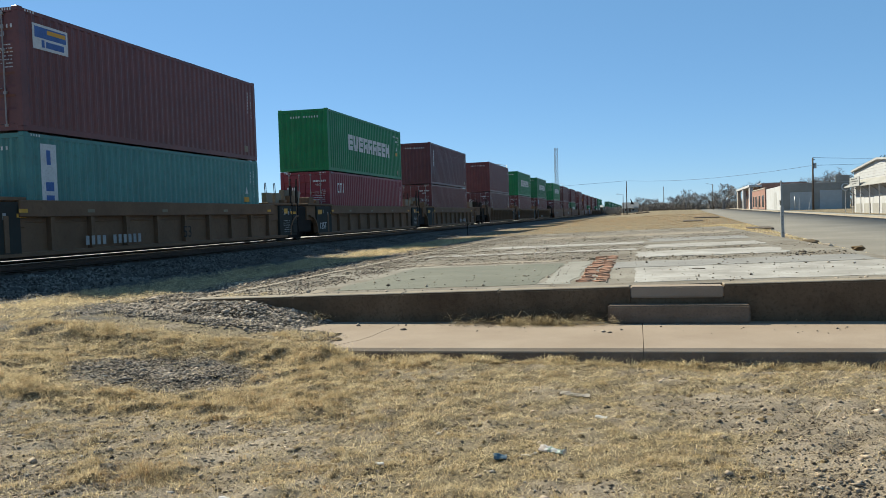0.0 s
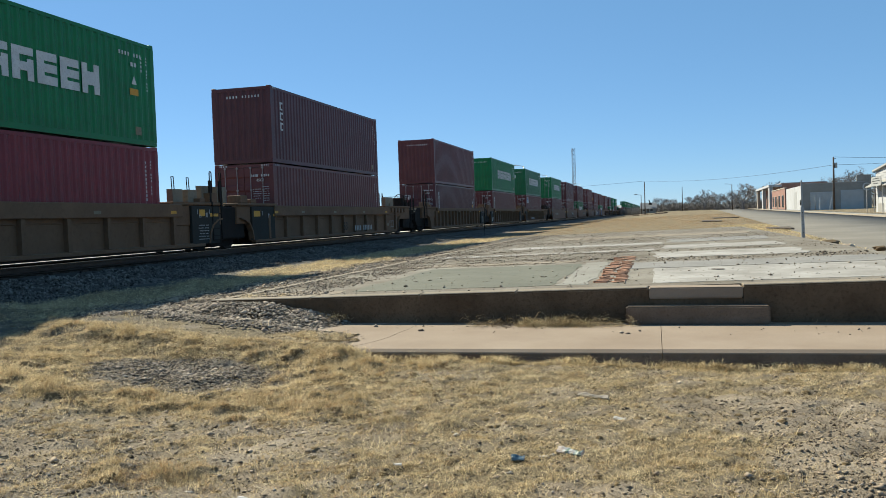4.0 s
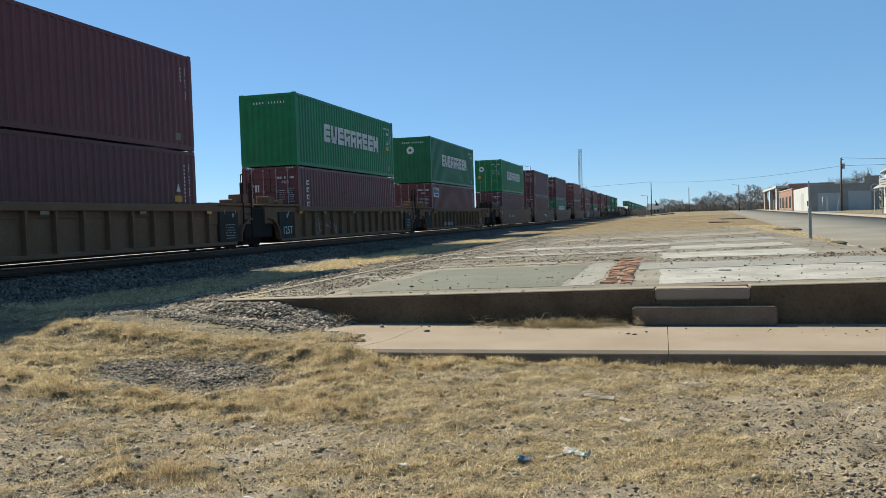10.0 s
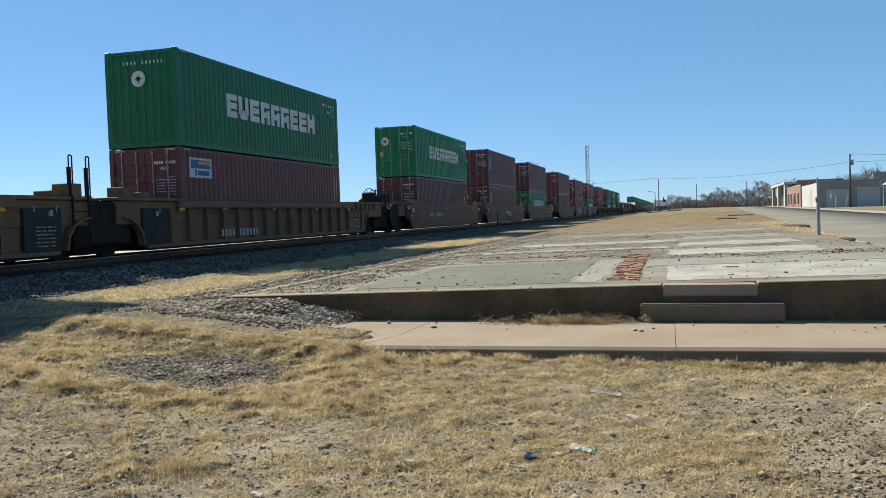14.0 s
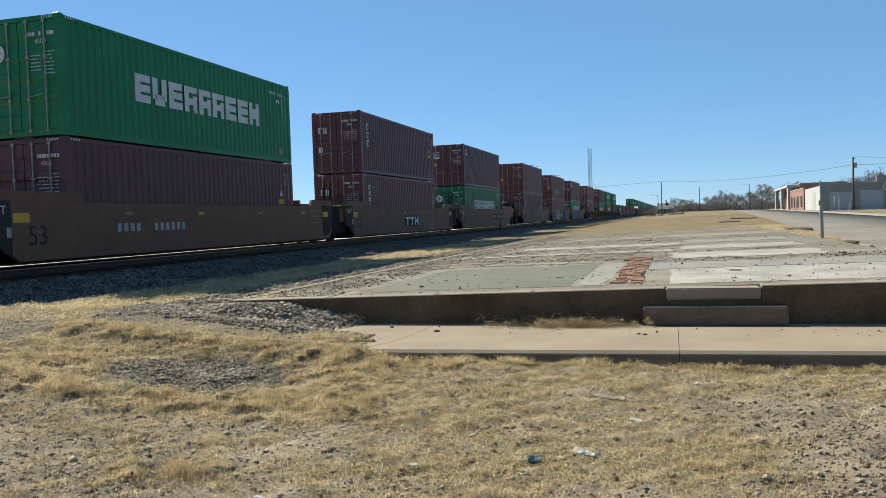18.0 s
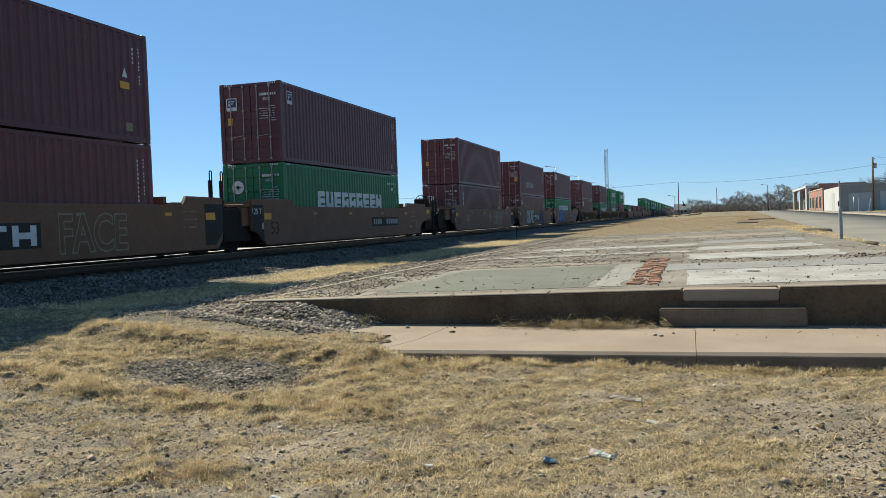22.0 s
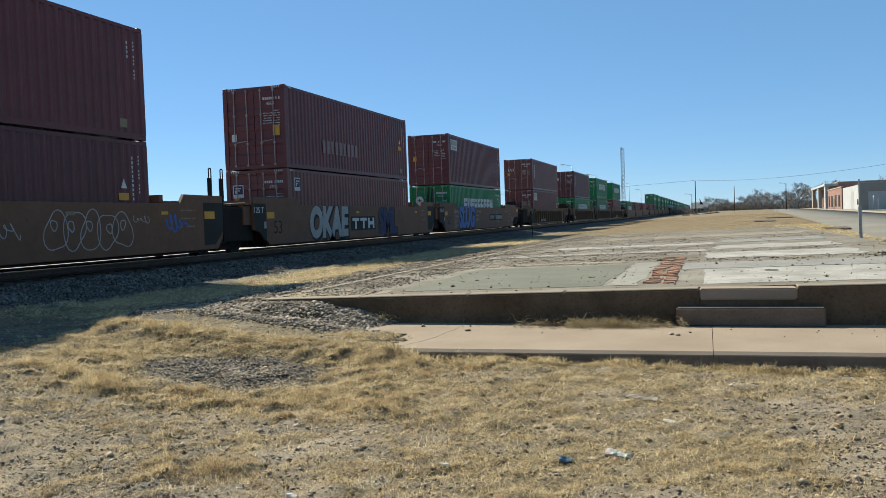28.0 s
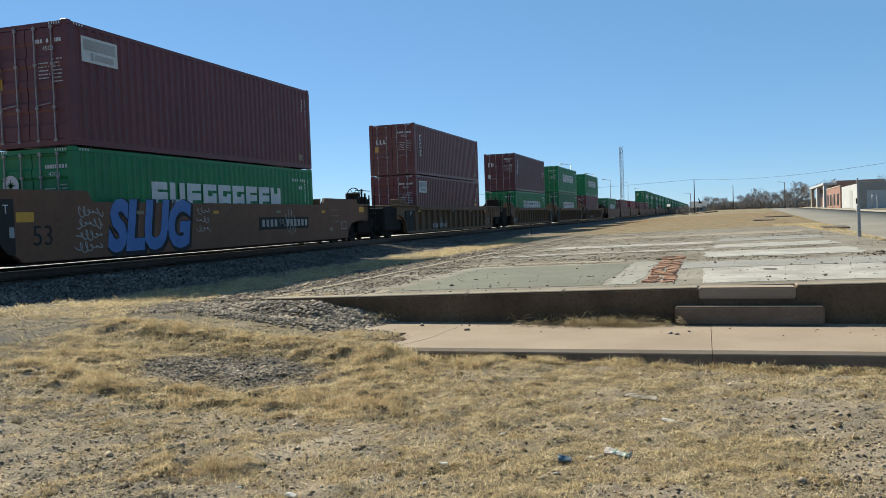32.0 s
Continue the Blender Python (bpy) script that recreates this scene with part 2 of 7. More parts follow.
M["clay_roof"] = stuff("grey_shingle", (0.179, 0.179, 0.179), (0.226, 0.226, 0.226), 0.85, 0.8, (0.144, 0.144, 0.144), 8, 0.1)
M["pole_wood"] = stuff("weathered_pole", (0.0663, 0.0507, 0.039), (0.109, 0.0858, 0.0663), 0.95, 2, (0.039, 0.0312, 0.0234), 30, 0.3)
M["rod"] = stuff("dull_zinc", (0.22, 0.205, 0.2), (0.32, 0.30, 0.29), 0.6, 5, (0.16, 0.12, 0.1), 20, 0)
M["wire"] = stuff("black_wire", (0.02, 0.02, 0.02), (0.03, 0.03, 0.03), 0.7, 2, None, 10, 0)
M["bark"] = stuff("bare_bark", (0.15, 0.132, 0.12), (0.235, 0.212, 0.197), 0.95, 2, (0.0806, 0.0593, 0.0467), 20, 0)
M["brush"] = stuff("brown_brush", (0.14, 0.126, 0.112), (0.225, 0.206, 0.186), 0.95, 0.6, (0.128, 0.103, 0.0792), 6, 0, island=0.4)
M["white_wall"] = stuff("white_painted_block", (0.359, 0.35, 0.343), (0.425, 0.422, 0.426), 0.85, 0.5, (0.272, 0.256, 0.24), 8, 0.1)
M["grey_wall"] = stuff("grey_painted_block", (0.237, 0.225, 0.202), (0.3, 0.287, 0.257), 0.85, 0.5, (0.191, 0.178, 0.156), 8, 0.1)
M["door_paint"] = stuff("pale_steel_door", (0.362, 0.374, 0.371), (0.414, 0.426, 0.42), 0.6, 1, (0.296, 0.303, 0.297), 12, 0.05)
M["roof"] = stuff("pale_roof", (0.286, 0.281, 0.269), (0.346, 0.341, 0.329), 0.8, 0.6, (0.239, 0.233, 0.221), 8, 0.1)
M["brick_wall"] = stuff("red_brick_wall", (0.225, 0.115, 0.085), (0.29, 0.175, 0.137), 0.95, 0.8, (0.154, 0.0955, 0.0714), 12, 0.2)
M["stucco"] = stuff("tan_stucco", (0.311, 0.263, 0.209), (0.371, 0.322, 0.263), 0.9, 0.8, (0.251, 0.209, 0.162), 12, 0.1)
M["dark_glass"] = stuff("dark_window", (0.03, 0.032, 0.035), (0.05, 0.052, 0.055), 0.15, 1, (0.04, 0.04, 0.04), 6, 0)
M["wood_dark"] = stuff("dark_old_board", (0.07, 0.055, 0.042), (0.13, 0.10, 0.075), 0.95, 3, (0.05, 0.04, 0.03), 30, 0.3)


# ---- mesh helpers ----
def part(name, bm, material, parent=None, label="", smooth=False):
    me = bpy.data.meshes.new(name)
    bm.to_mesh(me)
    bm.free()
    return piece(name, me, material, parent, label, smooth)


def piece(name, me, material, parent=None, label="", smooth=False):
    if material and not me.materials:
        me.materials.append(material)
    if smooth:
        me.polygons.foreach_set("use_smooth", [True] * len(me.polygons))
    ob = new(name, me)
    if parent:
        ob.parent = parent
    if label:
        tagged(ob, label)
    return ob


def empty(name, m, label, category, group="", kind=""):
    ob = new(name)
    ob.empty_display_size = 0.2
    ob.matrix_world = m
    return tagged(ob, label, category, group, kind)


def box(bm, x0, x1, y0, y1, z0, z1):
    v = [bm.verts.new((x, y, z)) for x in (x0, x1) for y in (y0, y1) for z in (z0, z1)]
    for f in ((0, 1, 3, 2), (4, 6, 7, 5), (0, 4, 5, 1), (2, 3, 7, 6), (0, 2, 6, 4), (1, 5, 7, 3)):
        bm.faces.new([v[i] for i in f])
    return bm


def cuboid(*a):
    return box(bmesh.new(), *a)


def soft_box(x0, x1, y0, y1, z0, z1, r=0.02, seg=1, bm=None):
    b2 = cuboid(x0, x1, y0, y1, z0, z1)
    bmesh.ops.bevel(b2, geom=b2.edges[:], offset=r, segments=seg, affect="EDGES")
    return b2


def tube(bm, a, b, r0, r1=None, n=6, cap=True):
    a, b = Vector(a), Vector(b)
    r1 = r0 if r1 is None else r1
    w = (b - a).normalized()
    u = w.orthogonal().normalized()
    q = w.cross(u)
    ring = []
    for p, r in ((a, r0), (b, r1)):
        ring.append([bm.verts.new(p + (u * math.cos(k * 2 * math.pi / n) + q * math.sin(k * 2 * math.pi / n)) * r) for k in range(n)])
    for k in range(n):
        bm.faces.new((ring[0][k], ring[0][(k + 1) % n], ring[1][(k + 1) % n], ring[1][k]))
    if cap:
        bm.faces.new(ring[0][::-1])
        bm.faces.new(ring[1])
    return bm


def prism(bm, outline, axis, a, b):
    """An outline of (u, v) drawn out along an axis from a to b."""
    def at(u, v, w):
        return {"x": (w, u, v), "y": (u, w, v), "z": (u, v, w)}[axis]
    lo = [bm.verts.new(at(u, v, a)) for u, v in outline]
    hi = [bm.verts.new(at(u, v, b)) for u, v in outline]
    n = len(outline)
    for k in range(n):
        bm.faces.new((lo[k], lo[(k + 1) % n], hi[(k + 1) % n], hi[k]))
    bm.faces.new(lo[::-1])
    bm.faces.new(hi)
    bmesh.ops.recalc_face_normals(bm, faces=bm.faces[:])
    return bm


def mesh_of(name, verts, faces):
    """A mesh from arrays: verts (n, 3), faces (m, k)."""
    verts, faces = np.asarray(verts, np.float32), np.asarray(faces, np.int32)
    me = bpy.data.meshes.new(name)
    k = faces.shape[1]
    me.vertices.add(len(verts))
    me.vertices.foreach_set("co", verts.ravel())
    me.loops.add(faces.size)
    me.loops.foreach_set("vertex_index", faces.ravel())
    me.polygons.add(len(faces))
    me.polygons.foreach_set("loop_start", np.arange(0, faces.size, k, dtype=np.int32))
    me.update(calc_edges=True)
    me.validate()
    return me



# ---- ground: one sheet from the foreground to the horizon ----
def step01(a, b, v):
    u = np.clip((np.asarray(v, float) - a) / (b - a), 0, 1)
    return u * u * (3 - 2 * u)


SLAB_X0, SLAB_X1, SLAB_Y0, SLAB_Y1 = -6.45, 4.15, 11.05, 44.0
TRACK_X, RAIL_Z = -15.07, 0.78


def slab_z(x):
    return 0.585 + 0.019 * x


_rng = np.random.default_rng(5)
_waves = [(_rng.uniform(-1, 1), _rng.uniform(-1, 1), _rng.uniform(0, 6.28)) for _ in range(24)]


def ripple(x, y, f):
    """Smooth uneven field in -1..1 with features about 1/f metres wide."""
    s = 0
    for i, (a, b, p) in enumerate(_waves):
        s = s + np.sin((a * x + b * y) * f * (1.5 + 0.35 * i) + p + 1.3 * np.sin((b * x - a * y) * f * 0.7 + p))
    return s / 7.0


def ground_z(x, y):
    x, y = np.asarray(x, float), np.asarray(y, float)
    left = step01(-3.6, -5.2, x)
    lip = 0.17 * step01(-2.7, -3.7, x) * step01(8.0, 8.9, y) * (1 - step01(9.7, 10.5, y)) * step01(-8.5, -6.5, x)
    # the yard climbs to the slab's level beside it, and to the ballast
    z = 0.40 * step01(9.2, 11.6, y) * left + 0.36 * step01(11.0, 13.0, y) * (1 - left)
    z = z + 0.36 * step01(-3.8, -8.2, x) * (1 - step01(9.2, 11.6, y))
    z = z - 0.12 * step01(-7.2, -9.5, x) * step01(10.5, 12.5, y)
    far = step01(-9, 6, x)
    z = z + far * 0.0035 * np.clip(y - 50, 0, 260) + far * 0.03 * step01(44, 60, y)
    road = step01(-0.6, 0.2, x - (4.4 + 0.055 * y)) * step01(12, 16, y) * (1 - step01(-0.2, 0.6, x - (14.6 + 0.055 * y)))
    z = z - 0.10 * road
    z = z - 0.055 * step01(-1.8, 0.8, x) * step01(7.6, 8.7, y) * (1 - step01(9.2, 9.6, y))
    near = 1 - step01(40, 80, y)
    yard = step01(-9.0, -8.0, x) * (1 - step01(8.5, 8.85, y)) * step01(2.5, 3.2, y)
    tuft = yard * (0.018 * ripple(x + 2, y - 6, 5.0) + 0.042 * standing(x, y))
    return z + lip + tuft + near * (0.018 * ripple(x, y, 0.9) + 0.008 * ripple(x + 7, y, 3.2)) * (1 - road)


def cover(x, y):
    """How much dry grass and how much gravel lie at a place, each 0..1."""
    x, y = np.asarray(x, float), np.asarray(y, float)
    r1, r2 = ripple(x, y, 0.8), ripple(x + 31, y - 12, 2.6)
    g = 0.46 + 0.20 * r1 + 0.28 * r2
    lens = ((x + 4.7) / 1.25) ** 2 + ((y - 7.55) / 0.78) ** 2
    band = np.exp(-((lens - 1.9) / 1.1) ** 2) * step01(4.6, 6.0, y)
    g = g + 0.55 * band + 0.25 * step01(-2.2, -3.4, x) * step01(6.4, 7.2, y) * (1 - step01(9.2, 10.2, y))
    g = g - 0.12 * step01(-1.8, -3.0, x) * (1 - step01(5.2, 6.2, y))
    g = g + 0.12 * step01(-2.4, -1.4, x) * (1 - step01(0.3, 1.0, x)) * (1 - step01(8.9, 9.2, y))
    g = g - 0.34 * step01(0.5, 1.3, x) * (1 - step01(6.2, 7.1, y)) + 0.12 * step01(0.3, 1.1, x) * step01(6.8, 7.4, y) * (y < 9)
    bare = np.exp(-(((x - 0.75) / 0.75) ** 4 + ((y - 6.95) / 0.36) ** 4)) + np.exp(-(((x - 1.6) / 0.7) ** 4 + ((y - 6.4) / 0.8) ** 4)) + np.exp(-(((x + 0.4) / 0.33) ** 4 + ((y - 4.68) / 0.16) ** 4))
    g = g * (1 - 0.9 * np.clip(bare, 0, 1))
    g = np.where(lens < 1, g - 1.2 * step01(1.0, 0.6, lens), g)
    mound = step01(-3.7, -4.3, x) * step01(9.5, 10.1, y) * (1 - step01(11.2, 12.0, y)) * step01(-8.6, -7.4, x)
    g = g * (1 - 0.95 * mound)
    strip = step01(-11.0, -10.3, x) * (1 - step01(-8.6 + 0.35 * r2, -7.9 + 0.35 * r2, x)) * step01(9.2, 10.4, y)
    g = g + 0.45 * strip
    field = step01(43, 46, y) * step01(-10.5, -9.5, x)
    g = np.maximum(g, field * (0.72 + 0.15 * r1))
    far_side = step01(-17.5, -19, x)
    g = g * (1 - 0.6 * far_side)
    gravel = np.clip(1.25 - lens, 0, 1) * 1.3
    gravel = np.maximum(gravel, mound)
    gravel = np.maximum(gravel, step01(-6.5, -9, x) * step01(8.5, 11, y) * (0.45 + 0.3 * r2) * (1 - strip))
    gravel = np.maximum(gravel, (0.18 + 0.25 * r2) * step01(0.5, 1.2, x) * (1 - step01(6.4, 7.3, y)))
    gravel = np.maximum(gravel, (0.38 + 0.4 * r1) * (1 - step01(5.5, 7.0, y)) * step01(-0.5, -2, x))
    gravel = np.maximum(gravel, 0.9 * step01(-10.4, -11.4, x) * (1 - far_side))
    gravel = np.maximum(gravel, 0.5 * far_side)
    return np.clip(g, 0, 1), np.clip(gravel, 0, 1)


def standing(x, y):
    """How thick the knee of standing grass is at a place, 0..1: the ring round the gravel hollow and a few lone clumps."""
    x, y = np.asarray(x, float), np.asarray(y, float)
    r = ripple(x + 11, y + 3, 2.1)

    def lobe(cx, cy, a, b, k=1.0, turn=0.0):
        c, s = math.cos(turn), math.sin(turn)
        u, v = (x - cx) * c + (y - cy) * s, (y - cy) * c - (x - cx) * s
        return k * np.exp(-((u / a) ** 4 + (v / b) ** 4))

    g = lobe(-4.75, 6.42, 1.35, 0.30, 1.0, 0.02) + lobe(-3.0, 6.45, 0.75, 0.52, 1.0, 0.15) + lobe(-3.25, 7.95, 0.52, 0.72, 1.0)
    g = g + lobe(-5.6, 8.62, 1.9, 0.30, 1.0, -0.06) + lobe(-6.3, 7.3, 0.55, 0.9, 0.55) + lobe(-2.35, 8.2, 0.45, 0.5, 0.6)
    g = g + lobe(-3.1, 4.55, 0.50, 0.26, 0.95) + lobe(-4.2, 5.35, 0.32, 0.14, 0.7) + lobe(-4.75, 5.55, 0.25, 0.1, 0.6) + lobe(-1.75, 7.35, 0.7, 0.22, 0.45)
    g = g + lobe(-1.55, 5.0, 0.5, 0.25, 0.4) + lobe(-0.05, 4.35, 0.35, 0.2, 0.55) + lobe(0.3, 5.35, 0.3, 0.22, 0.4) + lobe(-2.0, 6.3, 0.4, 0.3, 0.35)
    g = g + lobe(-4.05, 9.35, 0.45, 0.3, 0.8)
    return np.clip(g * (0.9 + 0.42 * r) * (0.6 + 1.15 * ripple(x - 4, y + 9, 4.6)), 0, 1)


def spaced(parts):
    out = []
    for a, b, s in parts:
        out += list(np.arange(a, b, s))
    return np.array(out + [parts[-1][1]])


gx = spaced([(-3000, -400, 400), (-400, -60, 40), (-60, -18, 2), (-18, -12, 0.4), (-12, -7.6, 0.1), (-7.6, 2.8, 0.05), (2.8, 5, 0.1), (5, 30, 0.5), (30, 60, 3), (60, 400, 40), (400, 3000, 400)])
gy = spaced([(-600, -40, 80), (-40, 2, 3), (2, 3.6, 0.1), (3.6, 9.0, 0.05), (9.0, 13, 0.1), (13, 50, 0.5), (50, 120, 2), (120, 400, 10), (400, 4400, 400)])
GX, GY = np.meshgrid(gx, gy)
GZ = ground_z(GX, GY)
# the sheet passes under slab and pavement
under = (GX > -3.9) & (GX < SLAB_X1 - 0.1) & (GY > 9.05) & (GY < SLAB_Y1 - 0.3) | (GX > SLAB_X0 + 0.25) & (GX < SLAB_X1 - 0.1) & (GY > 11.2) & (GY < SLAB_Y1 - 0.3)
GZ = np.where(under, np.minimum(GZ, -0.05), GZ)
nx, ny = len(gx), len(gy)
idx = np.arange(nx * ny).reshape(ny, nx)
quads = np.stack([idx[:-1, :-1], idx[:-1, 1:], idx[1:, 1:], idx[1:, :-1]], -1).reshape(-1, 4)
gme = mesh_of("ground", np.stack([GX, GY, GZ], -1).reshape(-1, 3), quads)
ga, gb = cover(GX, GY)
# painted shade over the gravel from the train's shadow zone to the track
gravel_shade = step01(-5.4, -7.2, GX + 0.5 * ripple(GX, GY, 0.9)) * (1 - 0.75 * ga) * (GY < 60)
for key, val in (("straw", ga), ("gravel", gb), ("gravel_shade", gravel_shade), ("pale", step01(-19.3, -20.5, GX))):
    gme.attributes.new(key, "FLOAT", "POINT").data.foreach_set("value", val.astype(np.float32).ravel())
ground = piece("ground", gme, M["ground"], smooth=True)
tagged(ground, "dry winter grass, dirt and gravel beside the railway", "ground", kind="structure")


# ---- railway: ballast bed, ties, rails ----
def ballast_bed():
    ys = spaced([(-80, 5, 5), (5, 60, 0.25), (60, 200, 4), (200, 1500, 100)])
    us = np.array([-4.3, -3.2, -2.0, -1.5, -1.0, -0.5, 0.5, 1.0, 1.5, 1.75, 2.0, 2.3, 2.6, 2.9, 3.2, 3.5, 3.8, 4.2])
    zs = np.interp(us, [-4.3, -2.0, -1.6, -0.5, 0.5, 1.6, 2.0, 4.2], [0.05, 0.5, 0.55, 0.55, 0.55, 0.56, 0.50, 0.18])
    U, Y = np.meshgrid(us, ys)
    Z = np.tile(zs, (len(ys), 1)) + 0.035 * ripple(U * 2, Y, 1.7)
    Z[:, 0] = Z[:, -1] = -0.1
    k = np.arange(U.size).reshape(U.shape)
    f = np.stack([k[:-1, :-1], k[:-1, 1:], k[1:, 1:], k[1:, :-1]], -1).reshape(-1, 4)
    return mesh_of("ballast_bed", np.stack([TRACK_X + U, Y, Z], -1).reshape(-1, 3), f)


bed = piece("ballast_bed", ballast_bed(), M["ballast"], smooth=True)
tagged(bed, "grey crushed-stone ballast bed under the rails", "ballast", kind="structure")

track = empty("railway_track", pose(TRACK_X, 0, 0), "steel rails on dark timber ties in ballast", "track", kind="structure")
for sx in (-1, 1):
    r = bmesh.new()
    c = sx * 0.755
    prism(r, [(c - 0.07, 0.60), (c + 0.07, 0.60), (c + 0.07, 0.615), (c + 0.012, 0.635), (c + 0.012, 0.735), (c + 0.036, 0.745),
              (c + 0.036, 0.772), (c - 0.036, 0.772), (c - 0.036, 0.745), (c - 0.012, 0.735), (c - 0.012, 0.635), (c - 0.07, 0.615)], "y", -80, 1500)
    rail = part("rail", r, M["rail"], track)
    part("rail_head", cuboid(c - 0.034, c + 0.034, -80, 1500, 0.772, RAIL_Z), M["rail_head"], rail, "shiny worn rail head")
tie_me = bpy.data.meshes.new("tie")
soft = soft_box(-1.3, 1.3, -0.115, 0.115, 0.42, 0.60, 0.012)
soft.to_mesh(tie_me)
soft.free()
for k in range(130):
    t_ob = piece("tie", tie_me, M["tie"], track)
    t_ob.location = (random.uniform(-0.03, 0.03), 4 + k * 0.53, random.uniform(-0.012, 0.006))
rest = bmesh.new()
for k in range(500):
    box(rest, -1.3, 1.3, 73 + k * 0.8, 73.23 + k * 0.8, 0.42, 0.6)
tagged(part("far_ties", rest, M["tie"], track), kind="stuff")


# ---- scatters: stones and blades ----
OCT = np.array([(1, 0, 0), (-1, 0, 0), (0, 1, 0), (0, -1, 0), (0, 0, 1), (0, 0, -1)], float)
OCT_F = np.array([(0, 2, 4), (2, 1, 4), (1, 3, 4), (3, 0, 4), (2, 0, 5), (1, 2, 5), (3, 1, 5), (0, 3, 5)])


def stones(name, pts, sizes, material, label, flat=0.65, seed=3):
    r = np.random.default_rng(seed)
    n = len(pts)
    v = OCT[None] * (1 + r.uniform(-0.5, 0.5, (n, 6, 3))) + r.uniform(-0.25, 0.25, (n, 6, 3))
    v *= sizes[:, None, None] * r.uniform(0.7, 1.3, (n, 1, 3)) * np.array([1, 1, flat])
    a = r.uniform(0, 6.283, n)
    ca, sa = np.cos(a)[:, None], np.sin(a)[:, None]
    x, y = v[..., 0] * ca - v[..., 1] * sa, v[..., 0] * sa + v[..., 1] * ca
    v = np.stack([x, y, v[..., 2]], -1) + pts[:, None, :]
    f = (OCT_F[None] + 6 * np.arange(n)[:, None, None]).reshape(-1, 3)
    ob = piece(name, mesh_of(name, v.reshape(-1, 3), f), material)
    return tagged(ob, label, "gravel", kind="stuff")


def blades(name, roots, height, lean, width, material, label, seed=4):
    """Bent blades of two quads folded into triangles; height per blade."""
    r = np.random.default_rng(seed)
    n = len(roots)
    a, b = r.uniform(0, 6.283, n), r.uniform(0, 6.283, n)
    h = height * r.uniform(0.5, 1.25, n)
    w = width * r.uniform(0.6, 1.3, n)
    side = np.stack([np.cos(b) * w, np.sin(b) * w, np.zeros(n)], -1)
    ln = lean * r.uniform(0.2, 1.4, n)
    out = np.stack([np.cos(a), np.sin(a), np.zeros(n)], -1)
    up = np.array([0, 0, 1.0])
    mid = roots + out * (ln * h * 0.35)[:, None] + up * (h * 0.6)[:, None]
    tip = roots + out * (ln * h)[:, None] + up * (h * np.clip(1.0 - 0.3 * ln, 0.25, 1))[:, None]
    v = np.stack([roots - side, roots + side, mid - side * 0.7, mid + side * 0.7, tip], 1)
    f = np.array([(0, 1, 3), (0, 3, 2), (2, 3, 4)])
    f = (f[None] + 5 * np.arange(n)[:, None, None]).reshape(-1, 3)
    ob = piece(name, mesh_of(name, v.reshape(-1, 3), f), material)
    return tagged(ob, label, "grass", kind="stuff")


def free_ground(x, y):
    pave = (x > -3.5) & (y > 8.82 + 0.028 * x) & (y < 11.1) | (x > -4.3) & (y > 9.7) & (y < 11.1)
    slab = (x > SLAB_X0 - 0.05) & (x < SLAB_X1) & (y > SLAB_Y0 - 0.1) & (y < SLAB_Y1)
    road = (x > 4.4 + 0.055 * y) & (x < 14.6 + 0.055 * y) & (y > 15)
    return ~(pave | slab | road)


def strew(n, x0, x1, y0, y1, seed, want, power=1.0):
    """Random places in a box, kept with the chance that want gives."""
    r = np.random.default_rng(seed)
    x, y = r.uniform(x0, x1, n), r.uniform(y0, y1, n)
    keep = (r.uniform(0, 1, n) < np.clip(want(x, y), 0, 1) ** power) & free_ground(x, y)
    return x[keep], y[keep]


# dry grass in tufts, dense and tall round the gravel hollow, thin elsewhere
def tufts(name, n, x0, x1, y0, y1, per, spread, h, seed, label, power=1.6, width=0.0032, mat="straw", lean=0.95):
    tx, ty = strew(n, x0, x1, y0, y1, seed, lambda x, y: cover(x, y)[0], power)
    r = np.random.default_rng(seed + 1)
    g = cover(tx, ty)[0]
    tall = h * (0.45 + 0.9 * g) * r.uniform(0.5, 1.4, len(tx))
    k = np.repeat(np.arange(len(tx)), per)
    bx, by = tx[k] + r.normal(0, spread, len(k)), ty[k] + r.normal(0, spread, len(k))
    ok = free_ground(bx, by)
    bx, by, k = bx[ok], by[ok], k[ok]
    roots = np.stack([bx, by, ground_z(bx, by) - 0.005], -1)
    return blades(name, roots, tall[k], lean, width, M[mat], label, seed + 2)


